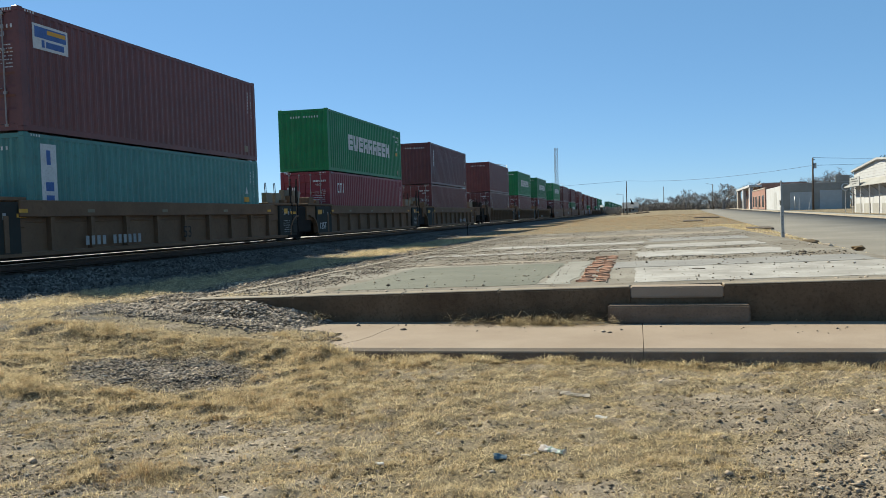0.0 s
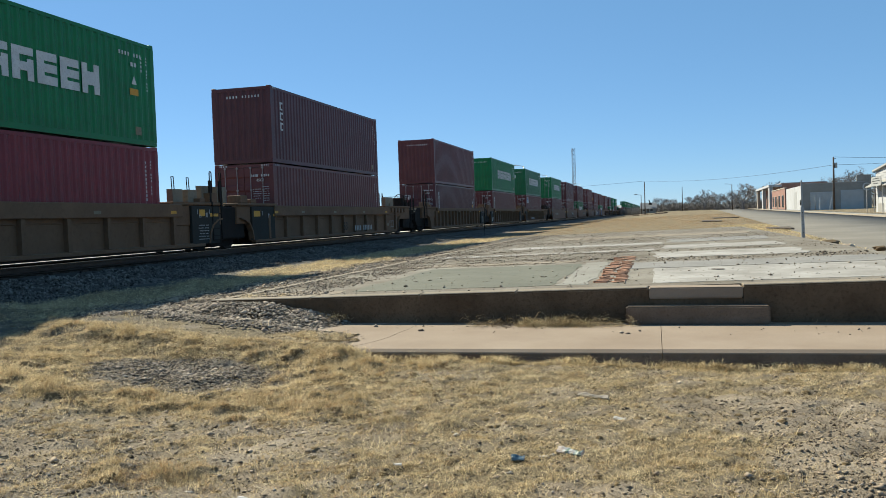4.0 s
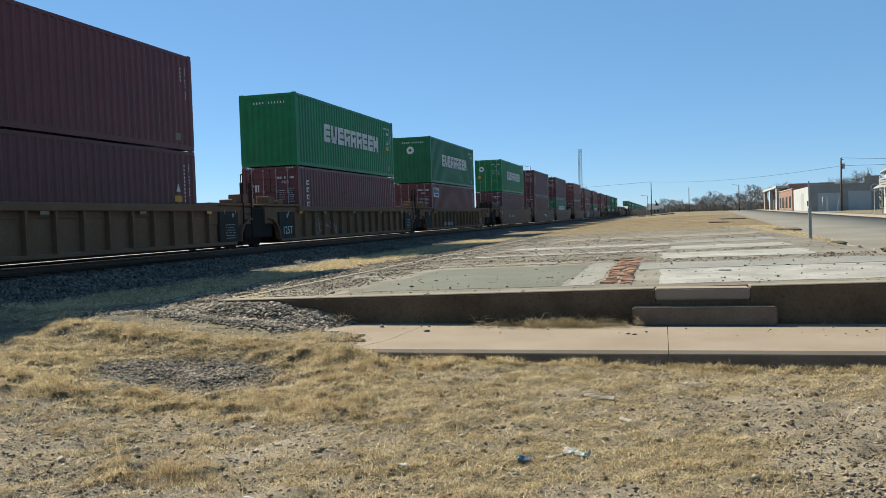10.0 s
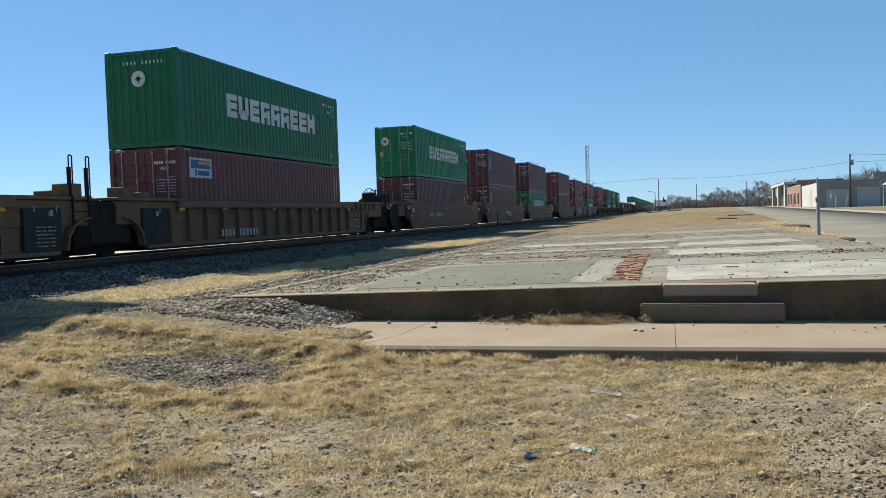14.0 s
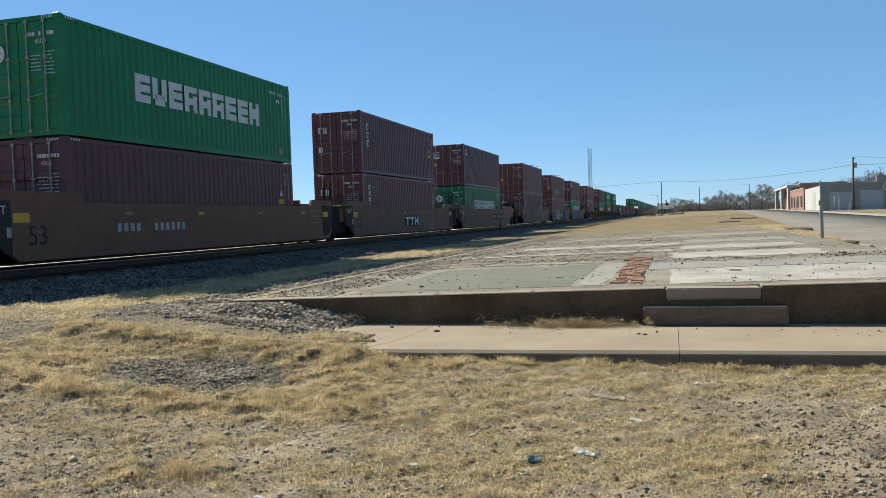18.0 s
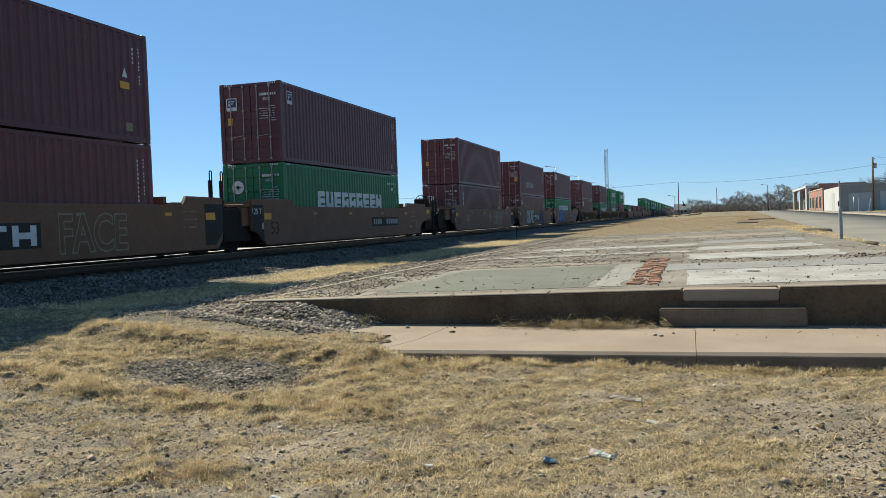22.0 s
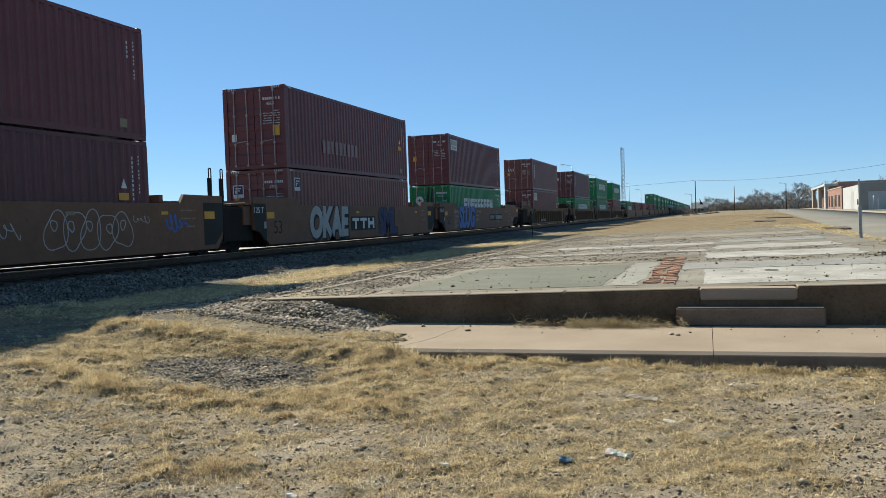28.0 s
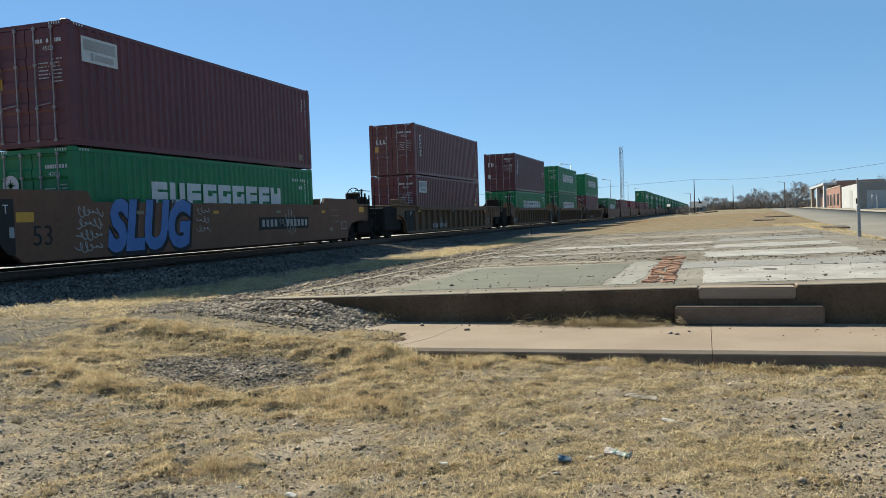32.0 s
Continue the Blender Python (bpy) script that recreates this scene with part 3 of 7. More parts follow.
# matted clumps: domes of thin tangled strands
def tangle(name, cx, cy, base, per, radius, height, length, width, material, label, seed, rise=12):
    r = np.random.default_rng(seed)
    n = len(cx)
    rad = radius * r.uniform(0.45, 1.5, n)
    hgt = height * r.uniform(0.4, 1.5, n)
    if base is ground_z:
        hgt = hgt * (0.3 + 1.35 * cover(cx, cy)[0] ** 2)
    stretch, turn = r.uniform(0.6, 1.6, n), r.uniform(0, 6.283, n)
    k = np.repeat(np.arange(n), per)
    m = len(k)
    d, a = np.sqrt(r.uniform(0, 1.15, m)), r.uniform(0, 6.283, m)
    u, v = rad[k] * d * np.cos(a) * stretch[k], rad[k] * d * np.sin(a)
    x = cx[k] + u * np.cos(turn[k]) - v * np.sin(turn[k])
    y = cy[k] + u * np.sin(turn[k]) + v * np.cos(turn[k])
    dome = hgt[k] * np.clip(1 - d * d, 0, 1)
    z = base(x, y) + dome * r.uniform(0, 1, m) ** 0.35
    ok = free_ground(x, y) if base is ground_z else np.ones(m, bool)
    x, y, z, k = x[ok], y[ok], z[ok], k[ok]
    m = len(x)
    p = np.stack([x, y, z], -1)
    az = r.uniform(0, 6.283, m)
    pitch = np.radians(r.normal(rise, 22, m))
    ln = length * r.uniform(0.4, 1.5, m)
    one = np.stack([np.cos(az) * np.cos(pitch), np.sin(az) * np.cos(pitch), np.sin(pitch)], -1)
    az2, pitch2 = az + r.normal(0, 0.7, m), pitch - np.radians(r.uniform(5, 55, m))
    two = np.stack([np.cos(az2) * np.cos(pitch2), np.sin(az2) * np.cos(pitch2), np.sin(pitch2)], -1)
    side = np.stack([-np.sin(az), np.cos(az), r.uniform(-0.5, 0.5, m)], -1) * (width * r.uniform(0.6, 1.4, m))[:, None]
    mid = p + one * (ln * 0.55)[:, None]
    tip = mid + two * (ln * 0.45)[:, None]
    vv = np.stack([p - side, p + side, mid - side * 0.8, mid + side * 0.8, tip], 1)
    f = np.array([(0, 1, 3), (0, 3, 2), (2, 3, 4)])
    f = (f[None] + 5 * np.arange(m)[:, None, None]).reshape(-1, 3)
    ob = piece(name, mesh_of(name, vv.reshape(-1, 3), f), material)
    return tagged(ob, label, "grass", kind="stuff")


def hearts(name, cx, cy, rad, hgt, label, seed):
    """Low dark cushions in the hearts of the clumps; gap shade put into their colour."""
    r = np.random.default_rng(seed)
    n = len(cx)
    ang = np.arange(7) * 6.283 / 7
    k = rad[:, None] * r.uniform(0.6, 1.2, (n, 7))
    rim = np.stack([cx[:, None] + k * np.cos(ang), cy[:, None] + k * np.sin(ang), np.zeros((n, 7))], -1)
    rim[..., 2] = ground_z(rim[..., 0], rim[..., 1]) - 0.01
    mid = np.stack([cx[:, None] + 0.55 * k * np.cos(ang + 0.4), cy[:, None] + 0.55 * k * np.sin(ang + 0.4), ground_z(cx, cy)[:, None] + hgt[:, None] * r.uniform(0.6, 1.0, (n, 7))], -1)
    top = np.stack([cx, cy, ground_z(cx, cy) + hgt * 1.05], -1)[:, None]
    v = np.concatenate([rim, mid, top], 1)
    f = [q for j in range(7) for q in ((j, (j + 1) % 7, 7 + j), ((j + 1) % 7, 7 + (j + 1) % 7, 7 + j), (7 + j, 7 + (j + 1) % 7, 14))]
    f = (np.array(f)[None] + 15 * np.arange(n)[:, None, None]).reshape(-1, 3)
    return tagged(piece(name, mesh_of(name, v.reshape(-1, 3), f), M["shade_brown"], smooth=True), label, "grass", kind="stuff")


def clumps(name, n, x0, x1, y0, y1, per, radius, height, length, seed, label, power=1.6, width=0.0014, mat="straw"):
    tx, ty = strew(n, x0, x1, y0, y1, seed, lambda x, y: cover(x, y)[0], power)
    return tangle(name, tx, ty, ground_z, per, radius, height, length, width, M[mat], label, seed + 1)


# standing grass: bunches of fine upright blades over dark cushions that stand for shade
def stand(name, n, x0, x1, y0, y1, per, spread, low, tall, seed, mat, label, field, power=1.0, width=0.0016, lean=0.5):
    tx, ty = strew(n, x0, x1, y0, y1, seed, field, power)
    r = np.random.default_rng(seed + 1)
    g = field(tx, ty)
    h = (low + (tall - low) * g) * r.uniform(0.6, 1.25, len(tx))
    k = np.repeat(np.arange(len(tx)), per)
    bx, by = tx[k] + r.normal(0, spread, len(k)), ty[k] + r.normal(0, spread, len(k))
    ok = free_ground(bx, by)
    bx, by, k = bx[ok], by[ok], k[ok]
    return blades(name, np.stack([bx, by, ground_z(bx, by) - 0.004], -1), h[k], lean, width, M[mat], label, seed + 2)


def patchy(x, y):
    return np.clip(cover(x, y)[0] * (0.8 + 1.5 * ripple(x + 2, y - 6, 5.0)), 0, 1)


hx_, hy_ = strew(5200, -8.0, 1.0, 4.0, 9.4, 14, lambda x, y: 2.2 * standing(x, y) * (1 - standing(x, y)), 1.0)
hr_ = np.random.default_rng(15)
hearts("shade_brown", hx_, hy_, hr_.uniform(0.035, 0.085, len(hx_)), 0.006 + 0.028 * standing(hx_, hy_) * hr_.uniform(0.3, 1.0, len(hx_)), "low dark cushions painting shade into the grass clumps", 17)
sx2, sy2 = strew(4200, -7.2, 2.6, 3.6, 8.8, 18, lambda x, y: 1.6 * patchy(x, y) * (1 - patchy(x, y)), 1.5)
hearts("shade_brown", sx2, sy2, hr_.uniform(0.018, 0.05, len(sx2)), hr_.uniform(0.004, 0.016, len(sx2)), "low dark cushions painting shade into the short grass", 19)
stand("dry_grass", 26000, -8.2, 1.0, 4.0, 9.6, 20, 0.026, 0.035, 0.10, 11, "straw", "bunches of upright straw-coloured dry grass", standing, 1.0, 0.0009, 0.9)
# shorter russet blades; shade at the foot of the bunches deepens their brown
stand("russet_grass", 16000, -8.2, 1.0, 4.0, 9.4, 16, 0.026, 0.025, 0.07, 16, "russet", "reddish lower blades of the grass bunches, base shade painted in", standing, 1.0, 0.0011, 1.1)
gx_, gy_ = strew(9000, -8.2, 1.0, 4.0, 9.6, 12, standing, 1.0)
tangle("curled_grass", gx_, gy_, ground_z, 38, 0.085, 0.085, 0.045, 0.0010, M["straw"], "curled tops of the dry grass bunches", 13, 25)
stand("short_grass", 30000, -7.5, 3.2, 3.2, 8.97, 11, 0.03, 0.010, 0.05, 21, "straw", "short sparse dry grass over dirt", patchy, 1.4, 0.0011, 1.3)
stand("short_russet_grass", 8500, -7.5, 3.2, 3.2, 8.97, 10, 0.026, 0.012, 0.035, 22, "russet", "short reddish dry grass over dirt", patchy, 1.8, 0.0012, 1.2)
clumps("grass_mat", 9500, -7.5, 3.0, 3.2, 8.95, 15, 0.075, 0.016, 0.05, 23, "matted dead runners of grass on the dirt", 1.2, 0.0012)
clumps("loose_runners", 1500, -7.5, 3.0, 3.2, 8.95, 2, 0.06, 0.02, 0.14, 25, "long pale runners lying loose on the dirt", 0.8, 0.0015)
tufts("seed_stems", 500, -8.0, 1.2, 4.0, 10.4, 14, 0.05, 0.10, 24, "loose dry stems standing out of the grass", 2.6, 0.0014)
clumps("street_verge_grass", 3000, 4.2, 8.5, 14, 60, 22, 0.2, 0.05, 0.10, 26, "dry grass verge beside the street", 1.0, 0.006)
clumps("verge_grass", 2400, -10.7, -7.7, 9.4, 46, 48, 0.20, 0.06, 0.08, 31, "low dry grass strip beside the ballast", 1.4, 0.0034)
tufts("field_grass", 13000, -12, 14, 44, 150, 8, 0.25, 0.035, 41, "short dry grass of the open field", 1.2, 0.012, "russet", 2.2)


# weeds along the kerb foot and the slab's wall
def fringe(name, n, x0, x1, y, dy, z, h, lean, seed, label):
    r = np.random.default_rng(seed)
    c = r.uniform(x0, x1, n // 30)
    x = c[r.integers(0, len(c), n)] + r.normal(0, 0.05, n)
    yy = y + 0.028 * x * (y < 10) - np.abs(r.normal(0, dy, n))
    zz = ground_z(x, yy) if z is None else np.full(n, z)
    return blades(name, np.stack([x, yy, zz], -1), np.full(n, h), lean, 0.003, M["straw"], label, seed)


fringe("kerb_weeds", 3000, -3.6, 3.2, 8.87, 0.05, None, 0.10, 1.5, 91, "dry weeds along the kerb foot")
kr = np.random.default_rng(96)
kx = kr.uniform(-3.6, 3.2, 260)
tangle("kerb_grass", kx, 8.80 + 0.028 * kx - np.abs(kr.normal(0, 0.05, 260)), ground_z, 60, 0.06, 0.05, 0.05, 0.0018, M["straw"], "dead grass caught along the kerb foot", 97)
kx = -1.35 + kr.normal(0, 0.42, 34)
tangle("wall_litter", kx, 10.84 - np.abs(kr.normal(0, 0.09, 34)), lambda x, y: np.full(len(x), 0.135), 70, 0.13, 0.085, 0.11, 0.0018, M["straw"], "dead grass blown against the wall", 98, 1)
kx = -1.5 + kr.normal(0, 0.5, 40)
tangle("wall_twigs", kx, 10.88 - np.abs(kr.normal(0, 0.10, 40)), lambda x, y: np.full(len(x), 0.14), 14, 0.14, 0.05, 0.26, 0.004, M["shade_brown"], "brown twigs and stalks blown against the wall", 100, 6)
kx = kr.uniform(-3.6, 4.0, 90)
tangle("wall_foot_litter", kx, 10.99 - np.abs(kr.normal(0, 0.03, 90)), lambda x, y: np.full(len(x), 0.135), 12, 0.08, 0.012, 0.07, 0.002, M["russet"], "dead grass along the wall foot", 99, 0)
tangle("corner_weeds", np.array([-4.45, -4.35, -4.6]), np.array([10.95, 10.9, 10.96]), lambda x, y: np.full(len(x), 0.2), 60, 0.09, 0.10, 0.09, 0.002, M["straw"], "dead weed at the slab corner", 94, 30)
fringe("corner_weeds", 120, -6.3, -5.4, 11.6, 0.15, 0.47, 0.08, 2.2, 95, "dead weed on the slab edge")

gxp, gyp = strew(170000, -9.6, 3.2, 3.4, 11.6, 51, lambda x, y: 0.22 + cover(x, y)[1] ** 1.4)
stones("loose_stones", np.stack([gxp, gyp, ground_z(gxp, gyp) + 0.003], -1), np.random.default_rng(8).gamma(1.2, 0.0040, len(gxp)) + 0.003, M["stone"], "loose angular brown stones on dirt", 0.5)
hx = np.random.default_rng(57)
ha, hd = hx.uniform(0, 6.283, 5000), np.abs(hx.normal(0, 0.62, 5000))
hxx, hyy = -4.7 + 1.25 * hd * np.cos(ha), 7.55 + 0.78 * hd * np.sin(ha)
stones("hollow_gravel", np.stack([hxx, hyy, ground_z(hxx, hyy) + 0.004], -1), hx.gamma(2.2, 0.004, 5000) + 0.005, M["heap_stone"], "brown crushed gravel in a bare hollow", 0.5, 58)
cr_ = np.random.default_rng(9)
for cx_, cy_, sx_, sy_, n_, big in ((1.0, 5.55, 0.28, 0.30, 210, 0.011), (0.75, 4.75, 0.40, 0.20, 260, 0.012), (0.55, 6.9, 0.22, 0.10, 40, 0.012), (1.25, 4.9, 0.2, 0.2, 90, 0.013), (0.9, 6.2, 0.5, 0.25, 120, 0.008), (-1.2, 6.6, 0.3, 0.2, 50, 0.009), (-2.25, 6.15, 0.25, 0.2, 60, 0.011), (-4.3, 5.0, 0.6, 0.35, 200, 0.009)):
    px_, py_ = cr_.normal(cx_, sx_, n_), cr_.normal(cy_, sy_, n_)
    stones("cobble_stones", np.stack([px_, py_, ground_z(px_, py_) + 0.006], -1), cr_.gamma(1.6, big * 0.34, n_) + 0.005, M["stone"], "larger broken stones on dirt", 0.62, 56 + n_)
bx_, by_ = np.random.default_rng(61).uniform(-13.35, -10.6, 32000), 9 + 45 * np.random.default_rng(62).uniform(0, 1, 32000) ** 1.6
bz_ = np.interp(bx_ - TRACK_X, [1.6, 2.0, 4.2], [0.56, 0.50, 0.18]) + 0.035 * ripple((bx_ - TRACK_X) * 2, by_, 1.7)
stones("ballast_stones", np.stack([bx_, by_, bz_ + 0.005], -1), np.random.default_rng(63).uniform(0.018, 0.04, len(bx_)), M["ballast_stone"], "coarse grey ballast stones", 0.8, 64)

px2, py2 = strew(1400, -6.5, 2.8, 3.3, 8.4, 65, lambda x, y: 0.25 + 0.6 * ripple(x + 3, y, 1.3) - 0.3 * step01(6, 8, y))
stones("pale_chips", np.stack([px2, py2, ground_z(px2, py2) + 0.005], -1), hx.gamma(1.5, 0.005, len(px2)) + 0.005, M["white_floor"], "pale chips of broken concrete and shell on the dirt", 0.45, 66)
vx_, vy_ = hx.uniform(-8.6, -6.4, 9000), 11.6 + 24 * hx.uniform(0, 1, 9000) ** 1.5
stones("verge_gravel", np.stack([vx_, vy_, ground_z(vx_, vy_) + 0.004], -1), hx.gamma(2.0, 0.007, 9000) + 0.008, M["stone"], "brown gravel spilled beside the slab", 0.5, 59)

# straw litter lying flat
lx, ly = strew(90000, -7.5, 2.9, 3.2, 9.0, 72, lambda x, y: 0.12 + 0.55 * cover(x, y)[0])
blades("straw_litter", np.stack([lx, ly, ground_z(lx, ly) + 0.003], -1), np.full(len(lx), 0.034), 3.4, 0.0017, M["straw"], "flattened straw litter on the dirt", 73)
# dark strands in the relief's troughs: litter, with gap shade in their colour
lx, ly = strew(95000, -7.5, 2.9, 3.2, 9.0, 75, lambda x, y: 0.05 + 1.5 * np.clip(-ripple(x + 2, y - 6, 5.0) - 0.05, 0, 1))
blades("litter_and_shade", np.stack([lx, ly, ground_z(lx, ly) + 0.003], -1), np.full(len(lx), 0.024), 3.4, 0.0022, M["humus_and_shade"], "dark litter between the grass, shade of the hollows painted in", 76)



# ---- pavement, foundation slab and steps ----
pave = empty("pavement", pose(0, 0, 0), "tan concrete pavement with a low kerb face", "pavement", kind="structure")
for x0, x1, tilt in ((-4.5, 0.033, 0.0), (0.039, 5.0, 0.002), (5.01, 9.0, 0.0)):
    b = prism(bmesh.new(), [(8.88, -0.15), (8.892, 0.098 + tilt), (8.93, 0.13 + tilt), (11.25, 0.13 + tilt), (11.25, -0.15)], "x", x0, x1)
    for v in b.verts:
        v.co.y += 0.028 * v.co.x * (v.co.y < 10)
    slabby = part("pavement_panel", b, M["walk"], pave)
    # thin added strip: soil brown, with shade and bounced warmth put into its colour
    b = prism(bmesh.new(), [(8.876, -0.16), (8.888, 0.085 + tilt), (8.892, 0.085 + tilt), (8.9, -0.16)], "x", x0 + 0.002, x1 - 0.002)
    for v in b.verts:
        v.co.y += 0.028 * v.co.x
    part("kerb_face", b, M["step"], slabby, "soil-stained kerb face strip, shade tone painted in")

slab = empty("foundation_slab", pose(0, 0, 0), "bare concrete foundation of a vanished building", "slab", kind="structure")


def sheet(x0, x1, y0, y1, up, name, mat, label="", thick=0.06, wob=0.0, seed=1):
    """A floor patch that follows the slab's fall, with an uneven outline."""
    r = random.Random(seed)
    n, m = max(2, int((x1 - x0) / 0.25)), max(2, int((y1 - y0) / 0.4))
    pts = [(x0 + (x1 - x0) * k / n, y0) for k in range(n)] + [(x1, y0 + (y1 - y0) * k / m) for k in range(m)]
    pts += [(x1 - (x1 - x0) * k / n, y1) for k in range(n)] + [(x0, y1 - (y1 - y0) * k / m) for k in range(m)]
    b = bmesh.new()
    ring = [b.verts.new((x + r.uniform(-wob, wob), y + r.uniform(-wob, wob), slab_z(x) + up)) for x, y in pts]
    low = [b.verts.new((v.co.x, v.co.y, v.co.z - thick)) for v in ring]
    b.faces.new(ring)
    for k in range(len(ring)):
        b.faces.new((ring[k - 1], low[k - 1], low[k], ring[k]))
    bmesh.ops.recalc_face_normals(b, faces=b.faces[:])
    return part(name, b, mat, slab, label)


# body of the slab, its front wall standing on the pavement
for x0, x1 in ((SLAB_X0, -4.853), (-4.85, -3.213), (-3.21, -1.853), (-1.85, -0.11), (1.055, 4.15), (4.153, 7.0)):
    b = bmesh.new()
    prism(b, [(SLAB_Y0 + 0.02, -0.1), (SLAB_Y0, 0.4), (SLAB_Y0, slab_z(x0)), (SLAB_Y0 + 0.3, slab_z(x0)), (SLAB_Y0 + 0.3, -0.1)], "x", x0, x1)
    for v in b.verts:
        if v.co.z > 0.45:
            v.co.z = slab_z(v.co.x)
    bmesh.ops.bevel(b, geom=[e for e in b.edges if all(v.co.z > 0.44 for v in e.verts)], offset=0.018, segments=2, affect="EDGES")
    part("front_wall", b, M["wall_concrete"], slab, "stained concrete wall face with its shade painted in")
    beam = soft_box(x0 + 0.004, x1 - 0.004, SLAB_Y0 + 0.02, SLAB_Y0 + 0.3, slab_z((x0 + x1) / 2) - 0.02, slab_z((x0 + x1) / 2) + 0.012, 0.01)
    for v in beam.verts:
        v.co.z += 0.019 * (v.co.x - (x0 + x1) / 2)
    part("edge_beam", beam, M["concrete"], slab, "pale concrete edge")
b = bmesh.new()
prism(b, [(SLAB_X0, -0.1), (SLAB_X1, -0.1), (SLAB_X1, slab_z(SLAB_X1)), (SLAB_X0, slab_z(SLAB_X0))], "y", SLAB_Y0 + 0.302, SLAB_Y1)
part("floor", b, M["slab"], slab, "weathered concrete floor")
sheet(-6.4, -6.22, 11.4, 43, 0.012, "left_kerb", M["concrete"], "pale concrete edge strip", wob=0.015)
sheet(-4.6, -1.45, 11.9, 16.9, 0.004, "green_floor", M["green_floor"], "faded green painted floor", wob=0.06, seed=2)
sheet(-1.40, -0.95, 11.9, 17.2, 0.005, "tan_floor", M["tan_floor"], "bare tan screed", wob=0.05, seed=3)
sheet(-0.05, 4.1, 11.8, 14.8, 0.004, "white_floor", M["white_floor"], "chalky white floor finish", wob=0.025, seed=4)
sheet(-6.3, -4.7, 11.40, 12.15, 0.004, "pale_strip", M["concrete"], "pale bare concrete at the slab corner", wob=0.05, seed=14)
sheet(-0.45, 3.9, 14.9, 16.6, 0.005, "grey_floor", M["grey_floor"], "bare grey screed", wob=0.05, seed=5)
sheet(-0.05, 3.05, 18.0, 20.4, 0.009, "white_floor", M["white_floor"], "chalky white floor finish", wob=0.10, seed=6)
sheet(-6.0, -1.6, 17.6, 18.3, 0.006, "pale_strip", M["concrete"], "pale strip where a wall stood", wob=0.05, seed=7)
sheet(-5.6, 0.0, 21.6, 22.5, 0.006, "pale_strip", M["white_floor"], "pale strip where a wall stood", wob=0.08, seed=8)
sheet(0.2, 3.2, 22.2, 24.4, 0.007, "white_floor", M["white_floor"], "chalky white floor finish", wob=0.1, seed=9)
sheet(-4.6, 0.2, 25.6, 27.2, 0.006, "pale_strip", M["white_floor"], "pale strip where a wall stood", wob=0.1, seed=10)
sheet(0.4, 3.4, 26.6, 29.5, 0.006, "white_floor", M["grey_floor"], "pale grey floor finish", wob=0.1, seed=11)
sheet(-4.0, 3.6, 33.0, 36.0, 0.006, "pale_strip", M["concrete"], "pale worn concrete", wob=0.15, seed=12)

# a crack across the pavement
crack = bmesh.new()
cr_pts = [(-3.42, 9.02), (-3.30, 9.36), (-3.26, 9.55), (-3.23, 9.72), (-3.225, 10.17), (-3.19, 10.45), (-3.21, 10.7)]
for (xa, ya), (xb, yb) in zip(cr_pts, cr_pts[1:]):
    tube(crack, (xa, ya, 0.129), (xb, yb, 0.129), 0.0035, n=4, cap=False)
part("crack", crack, M["humus_and_shade"], pave, "dark earth-filled crack")

# two steps
part("upper_step", soft_box(-0.105, 1.05, 11.03, 11.36, slab_z(0.5) - 0.15, slab_z(0.5) - 0.004, 0.015, 2), M["walk"], slab, "worn concrete step let into the slab")
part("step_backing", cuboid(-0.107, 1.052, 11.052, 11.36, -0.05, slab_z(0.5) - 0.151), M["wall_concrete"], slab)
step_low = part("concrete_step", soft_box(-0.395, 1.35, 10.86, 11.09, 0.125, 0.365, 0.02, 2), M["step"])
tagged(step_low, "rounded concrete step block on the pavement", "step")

# band of broken bricks where a wall stood
brick_me = bpy.data.meshes.new("brick")
sb = soft_box(-0.088, 0.088, -0.024, 0.024, -0.028, 0.028, 0.006)
sb.to_mesh(brick_me)
sb.free()
rb = random.Random(12)
for k in range(170):
    y = 12.1 + 6.8 * (k // 2) / 85
    x = -0.77 + 0.22 * (k % 2) + rb.uniform(-0.05, 0.05)
    if rb.random() < 0.36:
        continue
    br = piece("brick", brick_me, M["brick"], slab)
    br.location = (x, y + rb.uniform(-0.03, 0.03), slab_z(x) + rb.uniform(-0.02, 0.004))
    br.rotation_euler = (rb.uniform(-0.2, 0.2), rb.uniform(-0.12, 0.12), rb.uniform(-0.5, 0.5))


# rubble over the slab: thick on the track side and in bands across it
def slab_litter(x, y):
    p = 0.03 + 0.9 * step01(-4.7, -5.3, x) * (1 - 0.4 * (y > 22)) + 0.34 * step01(16.6, 17.6, y) * (1 - 0.6 * step01(21, 24, y)) * step01(0.5, -1.0, x)
    p = p + 0.8 * np.exp(-((y - 17.3) / 0.5) ** 2) * (x > -0.4)
    p = p + 0.3 * np.exp(-((y - 19.2) / 0.9) ** 2) * (x < -0.6)
    p = p + 0.32 * np.exp(-((y - 24.0) / 1.0) ** 2) * (x < 0.3) + 0.5 * np.exp(-((y - 21.2) / 0.5) ** 2)
    p = p + 0.2 * np.exp(-((y - 30.5) / 2.2) ** 2) + 0.05 * (y > 36)
    return p * (0.7 + 0.6 * ripple(x, y, 1.5))


